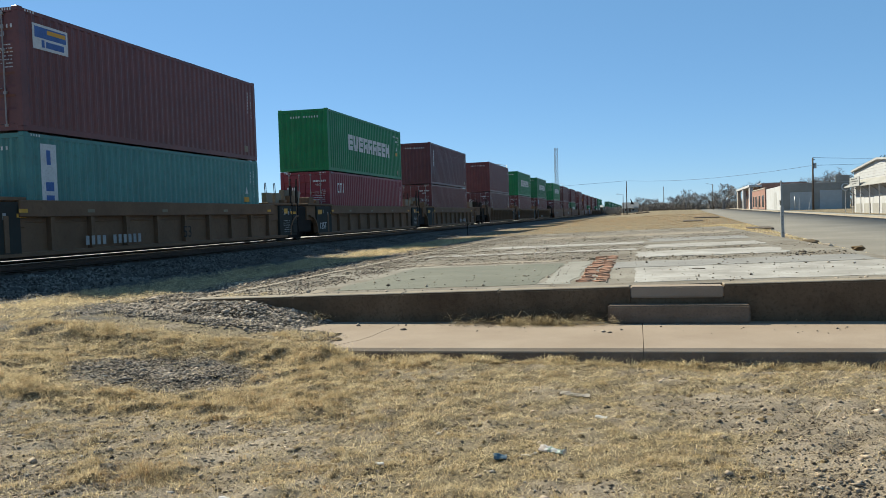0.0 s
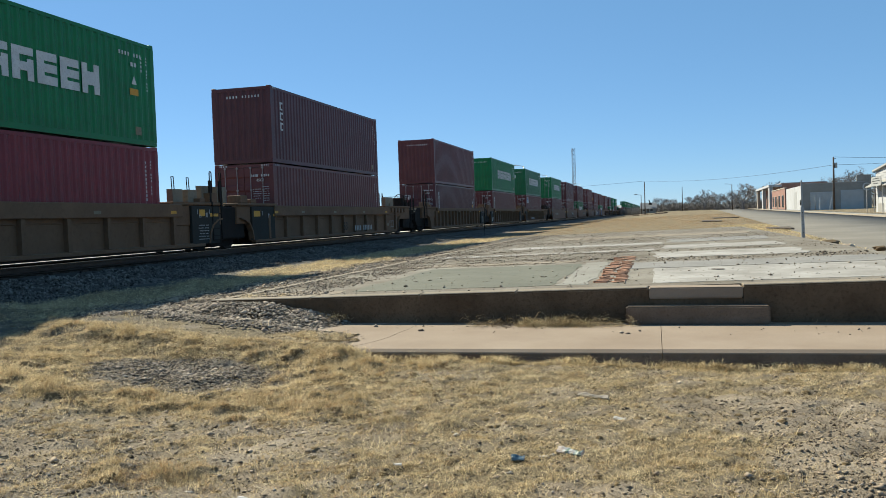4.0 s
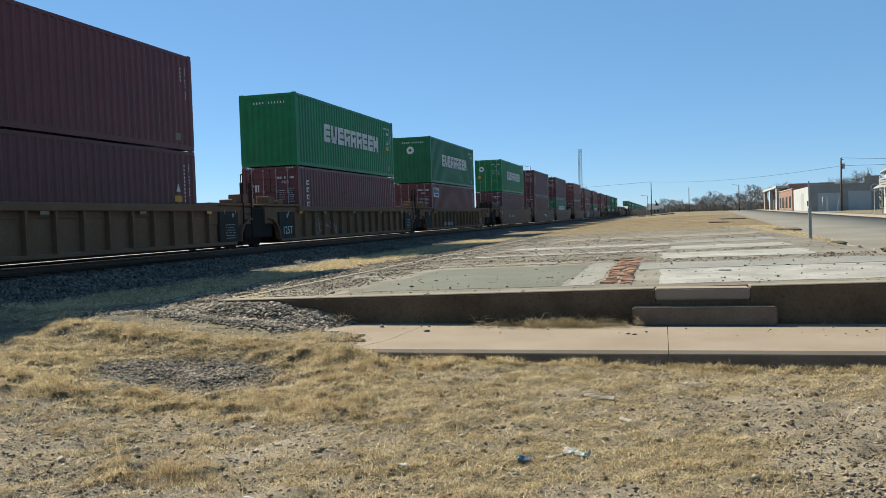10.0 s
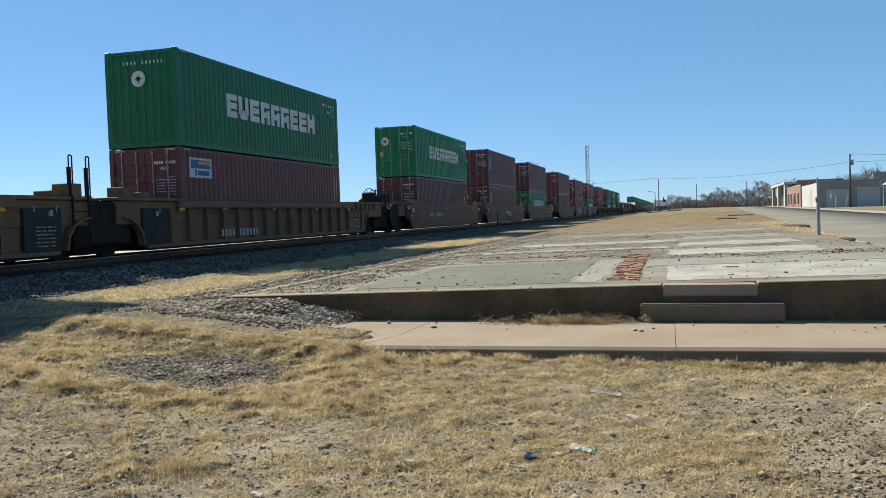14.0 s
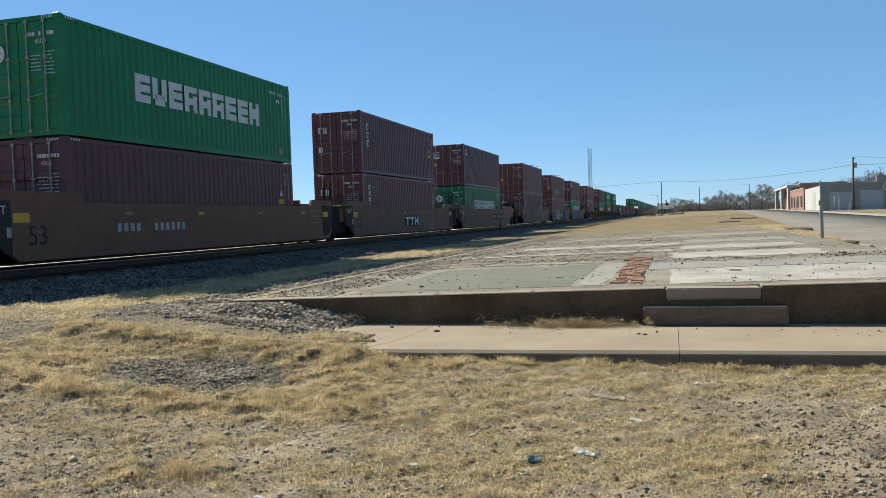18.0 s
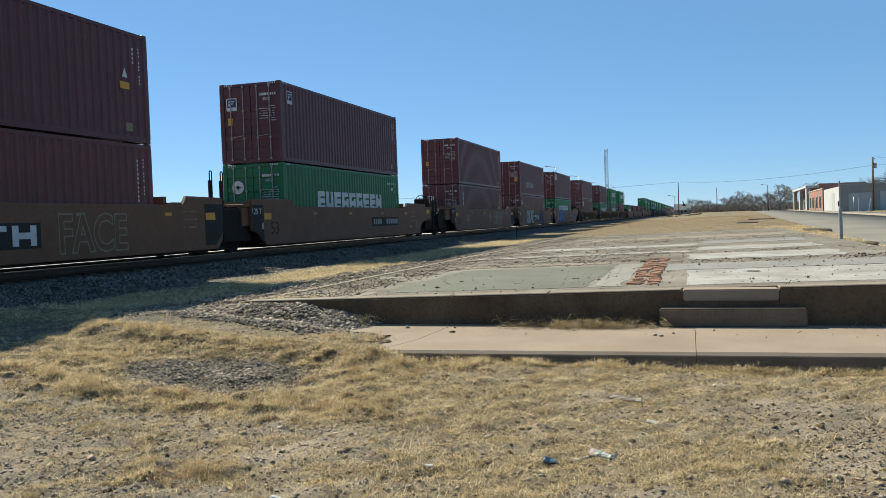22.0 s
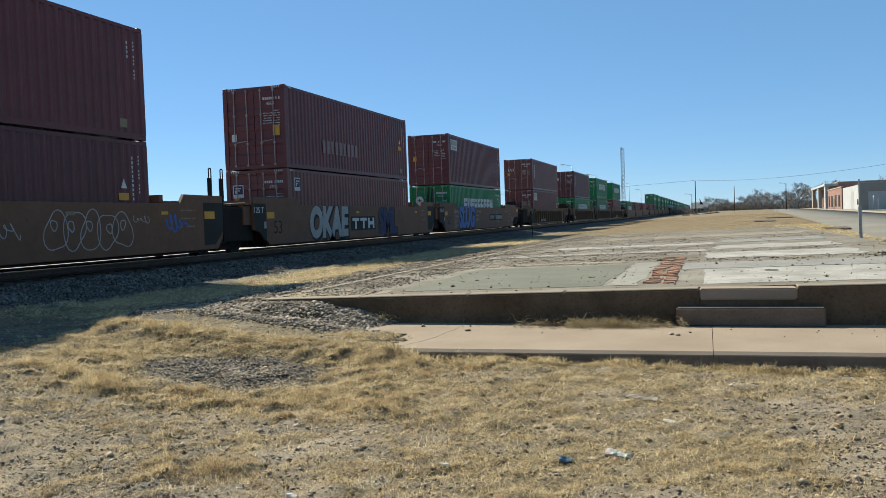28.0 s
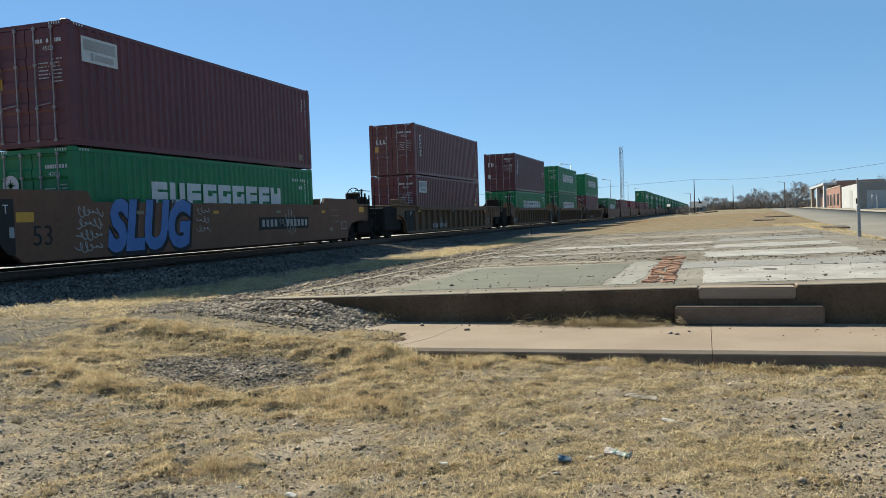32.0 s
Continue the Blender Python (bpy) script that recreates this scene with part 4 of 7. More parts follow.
sr = np.random.default_rng(81)
sx_, sy_ = sr.uniform(-6.3, 4.0, 170000), 11.4 + 32.1 * sr.uniform(0, 1, 170000) ** 1.35
ok_ = sr.uniform(0, 1, 170000) < slab_litter(sx_, sy_)
sx_, sy_ = sx_[ok_], sy_[ok_]
stones("slab_rubble", np.stack([sx_, sy_, slab_z(sx_) + 0.012], -1), sr.gamma(1.1, 0.0054, len(sx_)) + 0.003, M["heap_stone"], "scattered gravel and rubble on the slab", 0.6, 82)
px_, py_ = sr.uniform(-4.2, 3.4, 140), 11.0 - np.abs(sr.normal(0, 0.5, 140))
stones("pavement_grit", np.stack([px_, py_, np.full(140, 0.138)], -1), sr.gamma(1.4, 0.004, 140) + 0.003, M["heap_stone"], "grit on the pavement", 0.6, 83)
# heap of gravel at the slab's corner
mx_, my_ = sr.uniform(-7.8, -3.9, 15000), sr.uniform(9.4, 11.3, 15000)


def mound_z(x, y):
    top = 0.47 * step01(-3.85, -5.6, x) * step01(9.3, 11.05, y)
    return np.maximum(ground_z(x, y), top * step01(-7.6, -6.3, x) - 0.03)


kk = np.arange(40 * 60).reshape(40, 60)
MX, MY = np.meshgrid(np.linspace(-8.2, -3.7, 60), np.linspace(9.3, 11.35, 40))
heap = piece("gravel_heap", mesh_of("gravel_heap", np.stack([MX, MY, mound_z(MX, MY) + 0.012 * ripple(MX, MY, 5) - 0.012], -1).reshape(-1, 3),
             np.stack([kk[:-1, :-1], kk[:-1, 1:], kk[1:, 1:], kk[1:, :-1]], -1).reshape(-1, 4)), M["humus_and_shade"], smooth=True)
tagged(heap, "bank of grey crushed gravel against the slab corner", "gravel", kind="stuff")
in_heap = sr.uniform(0, 1, 15000) < step01(-3.9, -4.6, mx_) * step01(9.35, 9.9, my_) * step01(-8.0, -7.2, mx_)
mx_, my_ = mx_[in_heap], my_[in_heap]
stones("heap_stones", np.stack([mx_, my_, mound_z(mx_, my_) + 0.004], -1), sr.gamma(2.2, 0.0060, len(mx_)) + 0.006, M["heap_stone"], "angular stones of the gravel bank", 0.45, 84)



# ---- the double-stack train ----
TOP_H, STD_H, BOX_L = 2.896, 2.591, 12.192
WELL_FLOOR = 0.985


def run_at(t):
    return float(np.interp(t, [r[0] for r in RUN], [r[1] for r in RUN]))


def corrugated(length, z0, z1, pitch, depth):
    """Trapezoid corrugation as (along, depth) steps."""
    pts, s = [], 0.0
    n = int(length / pitch)
    p = length / n
    for k in range(n):
        a = k * p
        pts += [(a, 0), (a + 0.27 * p, 0), (a + 0.5 * p, depth), (a + 0.77 * p, depth)]
    return pts + [(length, 0)]


_made = {}


def once(key, build):
    """A mesh, built the first time it is asked for."""
    if key not in _made:
        me = bpy.data.meshes.new(key[0])
        bm = build()
        bm.to_mesh(me)
        bm.free()
        _made[key] = me
    return _made[key]


MARKS = ("stencil_code", "warning_mark", "side_code", "edge_mark", "side_code_top", "stencil_text", "panel_mark", "banner_mark", "brand_mark", "door_brand", "faded_word", "panel_outline")


def skin(name, key, build, mat, parent, label=""):
    ob = piece(name, once((name, *key, mat.name), build), mat, parent, label)
    if name in MARKS:
        tagged(ob, kind="stuff")
    return ob


def side_panel(sx, h):
    def go():
        b = bmesh.new()
        x = sx * 1.215
        pts = [(0.16 + s, x - sx * d) for s, d in corrugated(BOX_L - 0.32, 0, 0, 0.278, 0.03)]
        lo = [b.verts.new((q, s, 0.16)) for s, q in pts]
        hi = [b.verts.new((q, s, h - 0.12)) for s, q in pts]
        for k in range(len(pts) - 1):
            b.faces.new((lo[k], lo[k + 1], hi[k + 1], hi[k]) if sx > 0 else (lo[k + 1], lo[k], hi[k], hi[k + 1]))
        return b
    return go


def end_panel(h):
    def go():
        b = bmesh.new()
        pts = [(-1.06 + s, BOX_L - 0.01 - d) for s, d in corrugated(2.12, 0, 0, 0.25, 0.04)]
        lo = [b.verts.new((s, q, 0.16)) for s, q in pts]
        hi = [b.verts.new((s, q, h - 0.12)) for s, q in pts]
        for k in range(len(pts) - 1):
            b.faces.new((lo[k + 1], lo[k], hi[k], hi[k + 1]))
        return b
    return go


def plain_end(h):
    """The corrugated front wall when it faces the other way."""
    def go():
        b = bmesh.new()
        pts = [(-1.06 + s, 0.012 + d) for s, d in corrugated(2.12, 0, 0, 0.25, 0.04)]
        lo = [b.verts.new((s, q, 0.16)) for s, q in pts]
        hi = [b.verts.new((s, q, h - 0.12)) for s, q in pts]
        for k in range(len(pts) - 1):
            b.faces.new((lo[k], lo[k + 1], hi[k + 1], hi[k]))
        return b
    return go


def frame_bars(h):
    def go():
        b = bmesh.new()
        for sx in (-1, 1):
            for y0, y1 in ((0, 0.16), (BOX_L - 0.16, BOX_L)):
                box(b, *sorted((sx * 1.06, sx * 1.219)), y0, y1, 0.118, h - 0.118)
            box(b, *sorted((sx * 1.10, sx * 1.216)), 0.16, BOX_L - 0.16, 0.02, 0.16)
            box(b, *sorted((sx * 1.13, sx * 1.216)), 0.16, BOX_L - 0.16, h - 0.12, h - 0.03)
        for y0, y1 in ((0.004, 0.12), (BOX_L - 0.12, BOX_L - 0.004)):
            box(b, -1.06, 1.06, y0, y1, 0.02, 0.16)
            box(b, -1.06, 1.06, y0, y1, h - 0.14, h - 0.03)
        return b
    return go


def castings():
    return soft_box(-0.081, 0.081, -0.089, 0.089, -0.059, 0.059, 0.014)


def roof_sheet(h):
    def go():
        b = bmesh.new()
        n = 36
        for k in range(n):
            y0 = 0.12 + (BOX_L - 0.24) * k / n
            box(b, -1.12, 1.12, y0, y0 + (BOX_L - 0.24) / n * 0.6, h - 0.05, h - 0.018)
        box(b, -1.15, 1.15, 0.1, BOX_L - 0.1, h - 0.06, h - 0.035)
        box(b, -1.15, 1.15, 0.1, BOX_L - 0.1, 0.1, 0.15)
        return b
    return go


def door_leaf(sx, h):
    def go():
        pts = [(0.065, 0.17), (0.02, 0.17)]
        for z in (0.5, 1.02, 1.54, 2.06):
            pts += [(0.02, z), (0.045, z + 0.06), (0.045, z + 0.3), (0.02, z + 0.36)]
        return prism(bmesh.new(), pts + [(0.02, h - 0.15), (0.065, h - 0.15)], "x", *sorted((sx * 0.012, sx * 1.06)))
    return go


def lock_rod(x, h):
    def go():
        b = tube(bmesh.new(), (x, -0.012, 0.12), (x, -0.012, h - 0.1), 0.017, n=6)
        for z in (0.14, 0.9, 1.9, h - 0.16):
            box(b, x - 0.04, x + 0.04, -0.03, 0.02, z - 0.03, z + 0.03)
        return b
    return go


def handle(x):
    return lambda: tube(bmesh.new(), (x, -0.028, 0.95), (x + 0.42, -0.028, 1.0), 0.013, n=5)


def marks(rects, x=None, y=None, lift=0.004):
    """Flat marks: on a side wall (x set; along, up) or on an end (y set)."""
    def go():
        b = bmesh.new()
        for u0, u1, v0, v1 in rects:
            if x is not None:
                box(b, x, x + lift, u0, u1, v0, v1)
            else:
                box(b, u0, u1, y - lift, y, v0, v1)
        return b
    return go


def code_rows(seed, u0, u1, v, n, hgt=0.075, gap=0.035, wide=0.0):
    """Rows of short bars, the size of stencilled writing that cannot be read."""
    r = random.Random(seed)
    out = []
    for k in range(n):
        u = u0
        z = v - k * (hgt + 0.06)
        while u < u1:
            w = r.uniform(wide, wide * 2.2) if wide else r.uniform(0.04, 0.07)
            if r.random() < 0.82:
                out.append((u, u + w, z, z + hgt))
            u += w + gap
    return out


def name_block(k, a, z, w=0.67, h=0.76):
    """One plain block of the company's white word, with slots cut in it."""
    t = 0.24
    kind = "sbshhhssv"[k]
    if kind == "s":
        return [(a, a + t, z, z + h), (a + t, a + w, z + 0.56, z + h), (a + t, a + w, z + 0.29, z + 0.49), (a + t, a + w, z, z + 0.21)]
    if kind == "b":
        return [(a, a + t, z + 0.16, z + h), (a + w - t, a + w, z + 0.16, z + h), (a + 0.1, a + w - 0.1, z, z + 0.3)]
    if kind == "h":
        return [(a, a + t, z, z + h), (a + t, a + w, z + 0.58, z + h), (a + w - 0.2, a + w, z, z + 0.5), (a + t, a + w - 0.2, z + 0.22, z + 0.42)]
    return [(a, a + 0.21, z, z + h), (a + w - 0.21, a + w, z, z + h), (a + 0.21, a + w - 0.21, z + 0.22, z + 0.56)]


DOOR_TXT = {}


def lettering(text, size, mat, parent, m, name="lettering", label="", bold=0.0, slant=0.0):
    """Built-in font, turned into a mesh."""
    key = (text, size, mat.name, bold, slant)
    if key not in DOOR_TXT:
        cu = bpy.data.curves.new("lettering", "FONT")
        cu.body, cu.size, cu.extrude, cu.offset = text, size, 0.002, bold
        cu.resolution_u, cu.shear = 3, slant
        ob = bpy.data.objects.new("lettering", cu)
        DOOR_TXT[key] = bpy.data.meshes.new_from_object(ob)
        bpy.data.objects.remove(ob)
        bpy.data.curves.remove(cu)
        DOOR_TXT[key].materials.clear()
    ob = piece(name, DOOR_TXT[key], mat, parent, label)
    ob.matrix_basis = m
    return ob


def on_side(y, z, x=1.222):
    """Writing on the wall that faces the yard, read from there."""
    return Matrix(((0, 0, 1, x), (1, 0, 0, y), (0, 1, 0, z), (0, 0, 0, 1)))


def on_end(x, z, y=-0.004):
    return Matrix(((1, 0, 0, x), (0, 0, -1, y), (0, 1, 0, z), (0, 0, 0, 1)))


TINT = {"maroon": "maroon", "maroon_dark": "dark maroon", "maroon_faded": "faded maroon", "red": "bright red", "green": "green", "green_dark": "dark green", "teal": "faded teal"}


def container(paint_key, h, deck, m, door=True, brand="", seed=0, far=False):
    """A forty-foot box; its near end is at local y 0, the train's side at +x."""
    mat = M[paint_key]
    where = "on another container" if deck else "inside a wagon"
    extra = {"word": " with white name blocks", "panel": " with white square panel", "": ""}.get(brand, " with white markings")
    ob = empty("shipping_container", m, f"{TINT[paint_key]} corrugated shipping container{extra} {where}", "container", "containers of the train")
    skin("side_panel", (1, h), side_panel(1, h), mat, ob)
    skin("side_panel", (-1, h), side_panel(-1, h), mat, ob)
    skin("end_panel", (h,), end_panel(h), mat, ob)
    skin("frame", (h,), frame_bars(h), mat, ob)
    skin("roof", (h,), roof_sheet(h), mat, ob)
    for sx in (-1, 1):
        for y in (0.082, BOX_L - 0.082):
            for z in (0.059, h - 0.059):
                c = skin("corner_casting", (), castings, mat, ob)
                c.location = (sx * 1.135, y, z)
    W = M["white_mark"]
    if door:
        for sx in (-1, 1):
            leaf = skin("door", (sx, h), door_leaf(sx, h), mat, ob)
            for x in (0.28, 0.78):
                skin("lock_rod", (sx * x, h), lock_rod(sx * x, h), M["rod"], leaf, "pale steel locking rod")
            skin("handle", (sx,), handle(-0.72 if sx < 0 else 0.3), M["rod"], leaf)
        skin("stencil_code", (seed % 5, h), marks(code_rows(seed % 5, 0.3, 0.56, h - 0.5, 1, 0.09, 0.022, 0.035) + code_rows(seed % 5 + 2, 0.62, 0.92, h - 0.5, 1, 0.09, 0.022, 0.03) + [(0.98, 1.03, h - 0.5, h - 0.41)] + code_rows(seed % 5 + 9, 0.36, 0.68, h - 0.98, 5, 0.026, 0.014, 0.018) + code_rows(seed % 5 + 7, 0.74, 1.0, h - 0.9, 7, 0.026, 0.012, 0.018), y=0.018), W, ob, "rows of small white stencilled writing")
        lettering("45G1" if h > 2.7 else "42G1", 0.15, W, ob, on_end(0.5, h - 0.68, 0.012), "size_code", "white size code")
        skin("warning_mark", (h,), marks([(-1.0 + k * 0.07, -0.97 + k * 0.07, h - 0.1, h - 0.04) for k in range(5)] + [(0.72 + k * 0.07, 0.75 + k * 0.07, h - 0.1, h - 0.04) for k in range(5)], y=0.003), W, ob)
        skin("notice", (h, seed % 3), marks([(-0.92, -0.72, 1.0 + 0.2 * (seed % 3), 1.26 + 0.2 * (seed % 3))], y=0.018), M["yellow_mark" if seed % 3 else "white_mark"], ob)
    else:
        skin("front_wall", (h,), plain_end(h), mat, ob)
        skin("stencil_code", (h, "f"), marks([(-0.6 + k * 0.13, -0.55 + k * 0.13, h - 0.42, h - 0.33) for k in range(11) if k != 4], y=0.012), W, ob, "row of small white stencilled writing")
    # upright code at the far end of the side, and short marks at the top
    skin("side_code", (h, seed % 4), marks([(11.55, 11.6, h - 0.5 - 0.115 * k, h - 0.43 - 0.115 * k) for k in range(4 + 3 * (seed % 3))] + [(11.8, 11.84, h - 0.45 - 0.09 * k, h - 0.40 - 0.09 * k) for k in range(11) if k % 4 != 3], x=1.218), W, ob, "small white upright writing")
    skin("edge_mark", (h,), marks([(0.22 + k * 0.09, 0.26 + k * 0.09, h - 0.095, h - 0.04) for k in range(4)], x=1.218), W, ob)
    skin("side_notice", (), marks([(11.2, 11.46, 0.28, 0.5)], x=1.218), M["wagon_mark"], ob)
    if seed % 3 == 0:
        skin("caution_label", (), marks([(11.02, 11.4, 1.36, 1.54)], x=1.218), M["yellow_mark"], ob, "yellow caution label")
        skin("caution_sign", (), lambda: prism(bmesh.new(), [(11.12, 1.66), (11.34, 1.66), (11.23, 1.9)], "x", 1.216, 1.221), M["white_mark"], ob, "pale warning triangle")
    if brand == "word":
        z = h - 1.74 if h > 2.7 else h - 1.5
        if far:
            tagged(skin("brand_word", (h, deck), marks([q for j in range(9) for q in name_block(j, 2.8 + j * 0.783, z)], x=1.219), W, ob, "large white blocks of a company name"), kind="stuff")
        else:
            for j in range(9):
                skin("brand_block", (h, j), marks(name_block(j, 2.8 + j * 0.783, z), x=1.219), W, ob)
        skin("side_code_top", (h,), marks([(10.6 + k * 0.13, 10.66 + k * 0.13, h - 0.48, h - 0.38) for k in range(8) if k != 4] + [(11.1, 11.2, h - 0.75, h - 0.64), (11.25, 11.35, h - 0.75, h - 0.64)], x=1.218), W, ob)
        if door or seed == 11 or seed > 20:
            star = bmesh.new()
            n = 20
            ring = [star.verts.new((-0.62 + 0.24 * math.cos(k * 2 * math.pi / n), 0.0, h - 0.85 + 0.24 * math.sin(k * 2 * math.pi / n))) for k in range(n)]
            star.faces.new(ring)
            ex = 0.0 if door else 0.53
            part("round_emblem", star, W, ob, "round white emblem").location = (ex, 0.005, 0)
            st = bmesh.new()
            for k in range(8):
                a = k * math.pi / 4
                r_ = 0.16 if k % 2 == 0 else 0.11
                p = [(-0.62 + r_ * math.cos(a), h - 0.85 + r_ * math.sin(a))] + [(-0.62 + 0.035 * math.cos(a + s), h - 0.85 + 0.035 * math.sin(a + s)) for s in (1.5, -1.5)]
                st.faces.new([st.verts.new((u, 0.001, v)) for u, v in p])
            part("emblem_star", st, M["green_dark"], ob).location.x = ex
    elif brand == "panel":
        skin("brand_panel", (h,), marks([(0.45, 1.7, h - 0.9, h - 0.3)], x=1.218), W, ob, "square white company panel")
        skin("panel_mark", (h,), marks([(0.52, 1.63, h - 0.62, h - 0.36), (0.75, 0.85, h - 0.84, h - 0.66), (0.9, 1.55, h - 0.83, h - 0.68)], x=1.2225), M["blue_mark" if seed < 20 else "grey_spray"], ob)
        if seed < 20:
            skin("panel_sun", (h,), marks([(0.95, 1.61, h - 0.5, h - 0.4)], x=1.227), M["yellow_mark"], ob)
    elif brand == "upright":
        b = []
        for k in range(3 if seed % 2 else 6):
            s = 0.30 if seed % 2 else 0.2
            z = h - 0.55 - k * (s + 0.09)
            b += [(0.78, 0.87, z - s, z), (0.87, 1.03, z - 0.07, z), (0.87, 1.0, z - s, z - s + 0.06)]
        skin("brand_mark", (h, seed % 2), marks(b, x=1.218), W, ob, "white upright blocks of a company name")
        if door:
            skin("door_brand", (h,), marks([(-0.86 + k * 0.2, -0.80 + k * 0.2, h - 1.0, h - 0.78) for k in range(3)] + [(-0.8 + k * 0.2, -0.72 + k * 0.2, h - 1.0, h - 0.95) for k in range(3)], y=0.017), W, ob)
    elif brand == "square":
        for face, x, y, u, v in (("side", 1.218, None, 0.5, h - 0.78), ("door", None, 0.016, -0.96, h - 0.98)):
            def spot(rects, lift):
                return marks([(u + a, u + b, v + c, v + d) for a, b, c, d in rects], x=None if x is None else x + lift - 0.004, y=None if y is None else y - lift + 0.004)
            plate = skin("brand_panel", (face, h), spot([(0, 0.42, 0, 0.46)], 0.004), W, ob, "small square company badge")
            skin("badge_field", (face, h), spot([(0.035, 0.385, 0.13, 0.425)], 0.008), M["tag_navy"], plate)
            skin("badge_stroke", (face, h), spot([(0.09, 0.33, 0.32, 0.36), (0.09, 0.27, 0.24, 0.28), (0.09, 0.14, 0.16, 0.24)], 0.012), W, plate)
    elif brand == "badge":
        skin("brand_mark", (h,), marks([(1.05, 1.11, h - 1.0, h - 0.54), (1.11, 1.28, h - 0.62, h - 0.54), (1.11, 1.25, h - 1.0, h - 0.92), (1.38, 1.44, h - 1.0, h - 0.54), (1.44, 1.6, h - 0.62, h - 0.54), (1.6, 1.66, h - 1.0, h - 0.54), (1.8, 1.88, h - 1.0, h - 0.54)], x=1.218), W, ob, "white blocks of a company name")
        skin("door_brand", (h,), marks([(-0.9, -0.84, h - 1.0, h - 0.72), (-0.84, -0.72, h - 0.78, h - 0.72), (-0.66, -0.6, h - 1.0, h - 0.72), (-0.55, -0.49, h - 1.0, h - 0.72)], y=0.017), W, ob)
    elif brand == "faint":
        skin("faded_word", (h,), marks([(2.9 + k * 0.38, 3.14 + k * 0.38, h - 2.2, h - 1.7) for k in range(9)], x=1.2165), M["ghost_word"], ob, "faded ghost of a company name")
        skin("notice", (h, "f"), marks([(0.72, 0.98, h - 1.75, h - 1.4)], y=0.018), M["yellow_mark"], ob)
    elif brand == "banner":
        skin("brand_banner", (h,), marks([(0.52, 1.07, 0.3, h - 0.25)], x=1.218), W, ob, "tall white company banner")
        skin("banner_mark", (h,), marks([(0.66, 0.94, z, z + 0.22) for z in (0.55, 0.87, 1.19, 1.51)] + [(0.72, 0.86, h - 0.75, h - 0.4)], x=1.2225), M["blue_mark"], ob)
    return ob


# ---- well wagons ----
WHEEL_R = 0.46


def truck(parent, y, spin):
    tk = skin("truck", (), lambda: soft_box(-1.15, 1.15, -0.2, 0.2, RAIL_Z + 0.38, RAIL_Z + 0.62, 0.03), M["black_steel"], parent, "grimy black wheel truck")
    tk.location = (0, y, 0)

    def side_frame(sx):
        def go():
            b = bmesh.new()
            prism(b, [(-1.25, 1.30), (-0.95, 1.42), (-0.4, 1.50), (0.4, 1.50), (0.95, 1.42), (1.25, 1.30), (1.25, 1.16), (0.95, 1.10), (0.5, 0.90), (-0.5, 0.90), (-0.95, 1.10), (-1.25, 1.16)], "x", sx * 1.0 - 0.06, sx * 1.0 + 0.06)
            for yy in (-0.86, 0.86):
                tube(b, (sx * 0.96, yy, RAIL_Z + WHEEL_R), (sx * 1.14, yy, RAIL_Z + WHEEL_R), 0.13, n=10)
            for yy in (-0.15, 0, 0.15):
                tube(b, (sx * 1.03, yy, 1.02), (sx * 1.03, yy, 1.26), 0.055, n=6)
            return b
        return go
    for sx in (-1, 1):
        skin("side_frame", (sx,), side_frame(sx), M["black_steel"], tk)

    def brake_gear():
        b = bmesh.new()
        prism(b, [(-0.62, 1.5), (0.62, 1.5), (0.5, 0.88), (0.2, 0.86), (-0.15, 0.9), (-0.45, 0.87)], "x", -0.6, 0.62)
        for yy in (-1.5, 1.5):
            box(b, -0.9, 0.9, yy - 0.06, yy + 0.06, 0.98, 1.16)
            for xx in (-0.7, 0.7):
                tube(b, (xx, yy, 1.05), (xx, yy * 0.25, 1.12), 0.035, n=5)
        return b
    skin("brake_gear", (), brake_gear, M["black_steel"], tk)

    def wheelset():
        b = tube(bmesh.new(), (-0.98, 0, 0), (0.98, 0, 0), 0.08, n=8)
        for sx in (-1, 1):
            tube(b, (sx * 0.69, 0, 0), (sx * 0.725, 0, 0), 0.49, n=20)
            tube(b, (sx * 0.725, 0, 0), (sx * 0.82, 0, 0), WHEEL_R, n=20)
            tube(b, (sx * 0.82, 0, 0), (sx * 0.86, 0, 0), 0.17, n=10)
            for k in range(4):
                a = k * math.pi / 2
                tube(b, (sx * 0.815, 0.27 * math.cos(a), 0.27 * math.sin(a)), (sx * 0.832, 0.27 * math.cos(a), 0.27 * math.sin(a)), 0.05, n=6)
        return b
    for yy in (-0.86, 0.86):
        w = skin("wheelset", (), wheelset, M["wheel"], tk)
        w.location = (0, yy, RAIL_Z + WHEEL_R)
        if spin is not None:
            spin.append(w)
    return tk


def ladder(x, y, z0, z1, w, rungs, key, parent):
    """Two flat stiles tied at the foot, and round rungs between them."""
    def stiles():
        b = bmesh.new()
        for k in (-w / 2, w / 2):
            box(b, x - 0.02, x + 0.02, y + k - 0.022, y + k + 0.022, z0, z1)
        box(b, x - 0.018, x + 0.018, y - w / 2 + 0.022, y + w / 2 - 0.022, z0, z0 + 0.03)
        return b
    ob = skin("ladder", key, stiles, M["black_steel"], parent)
    for k in range(rungs):
        r = skin("rung", (w,), lambda: tube(bmesh.new(), (0, -w / 2, 0), (0, w / 2, 0), 0.014, n=5), M["black_steel"], ob)
        r.location = (x, y, z0 + 0.15 + (z1 - z0 - 0.3) * k / (rungs - 1))
    return ob


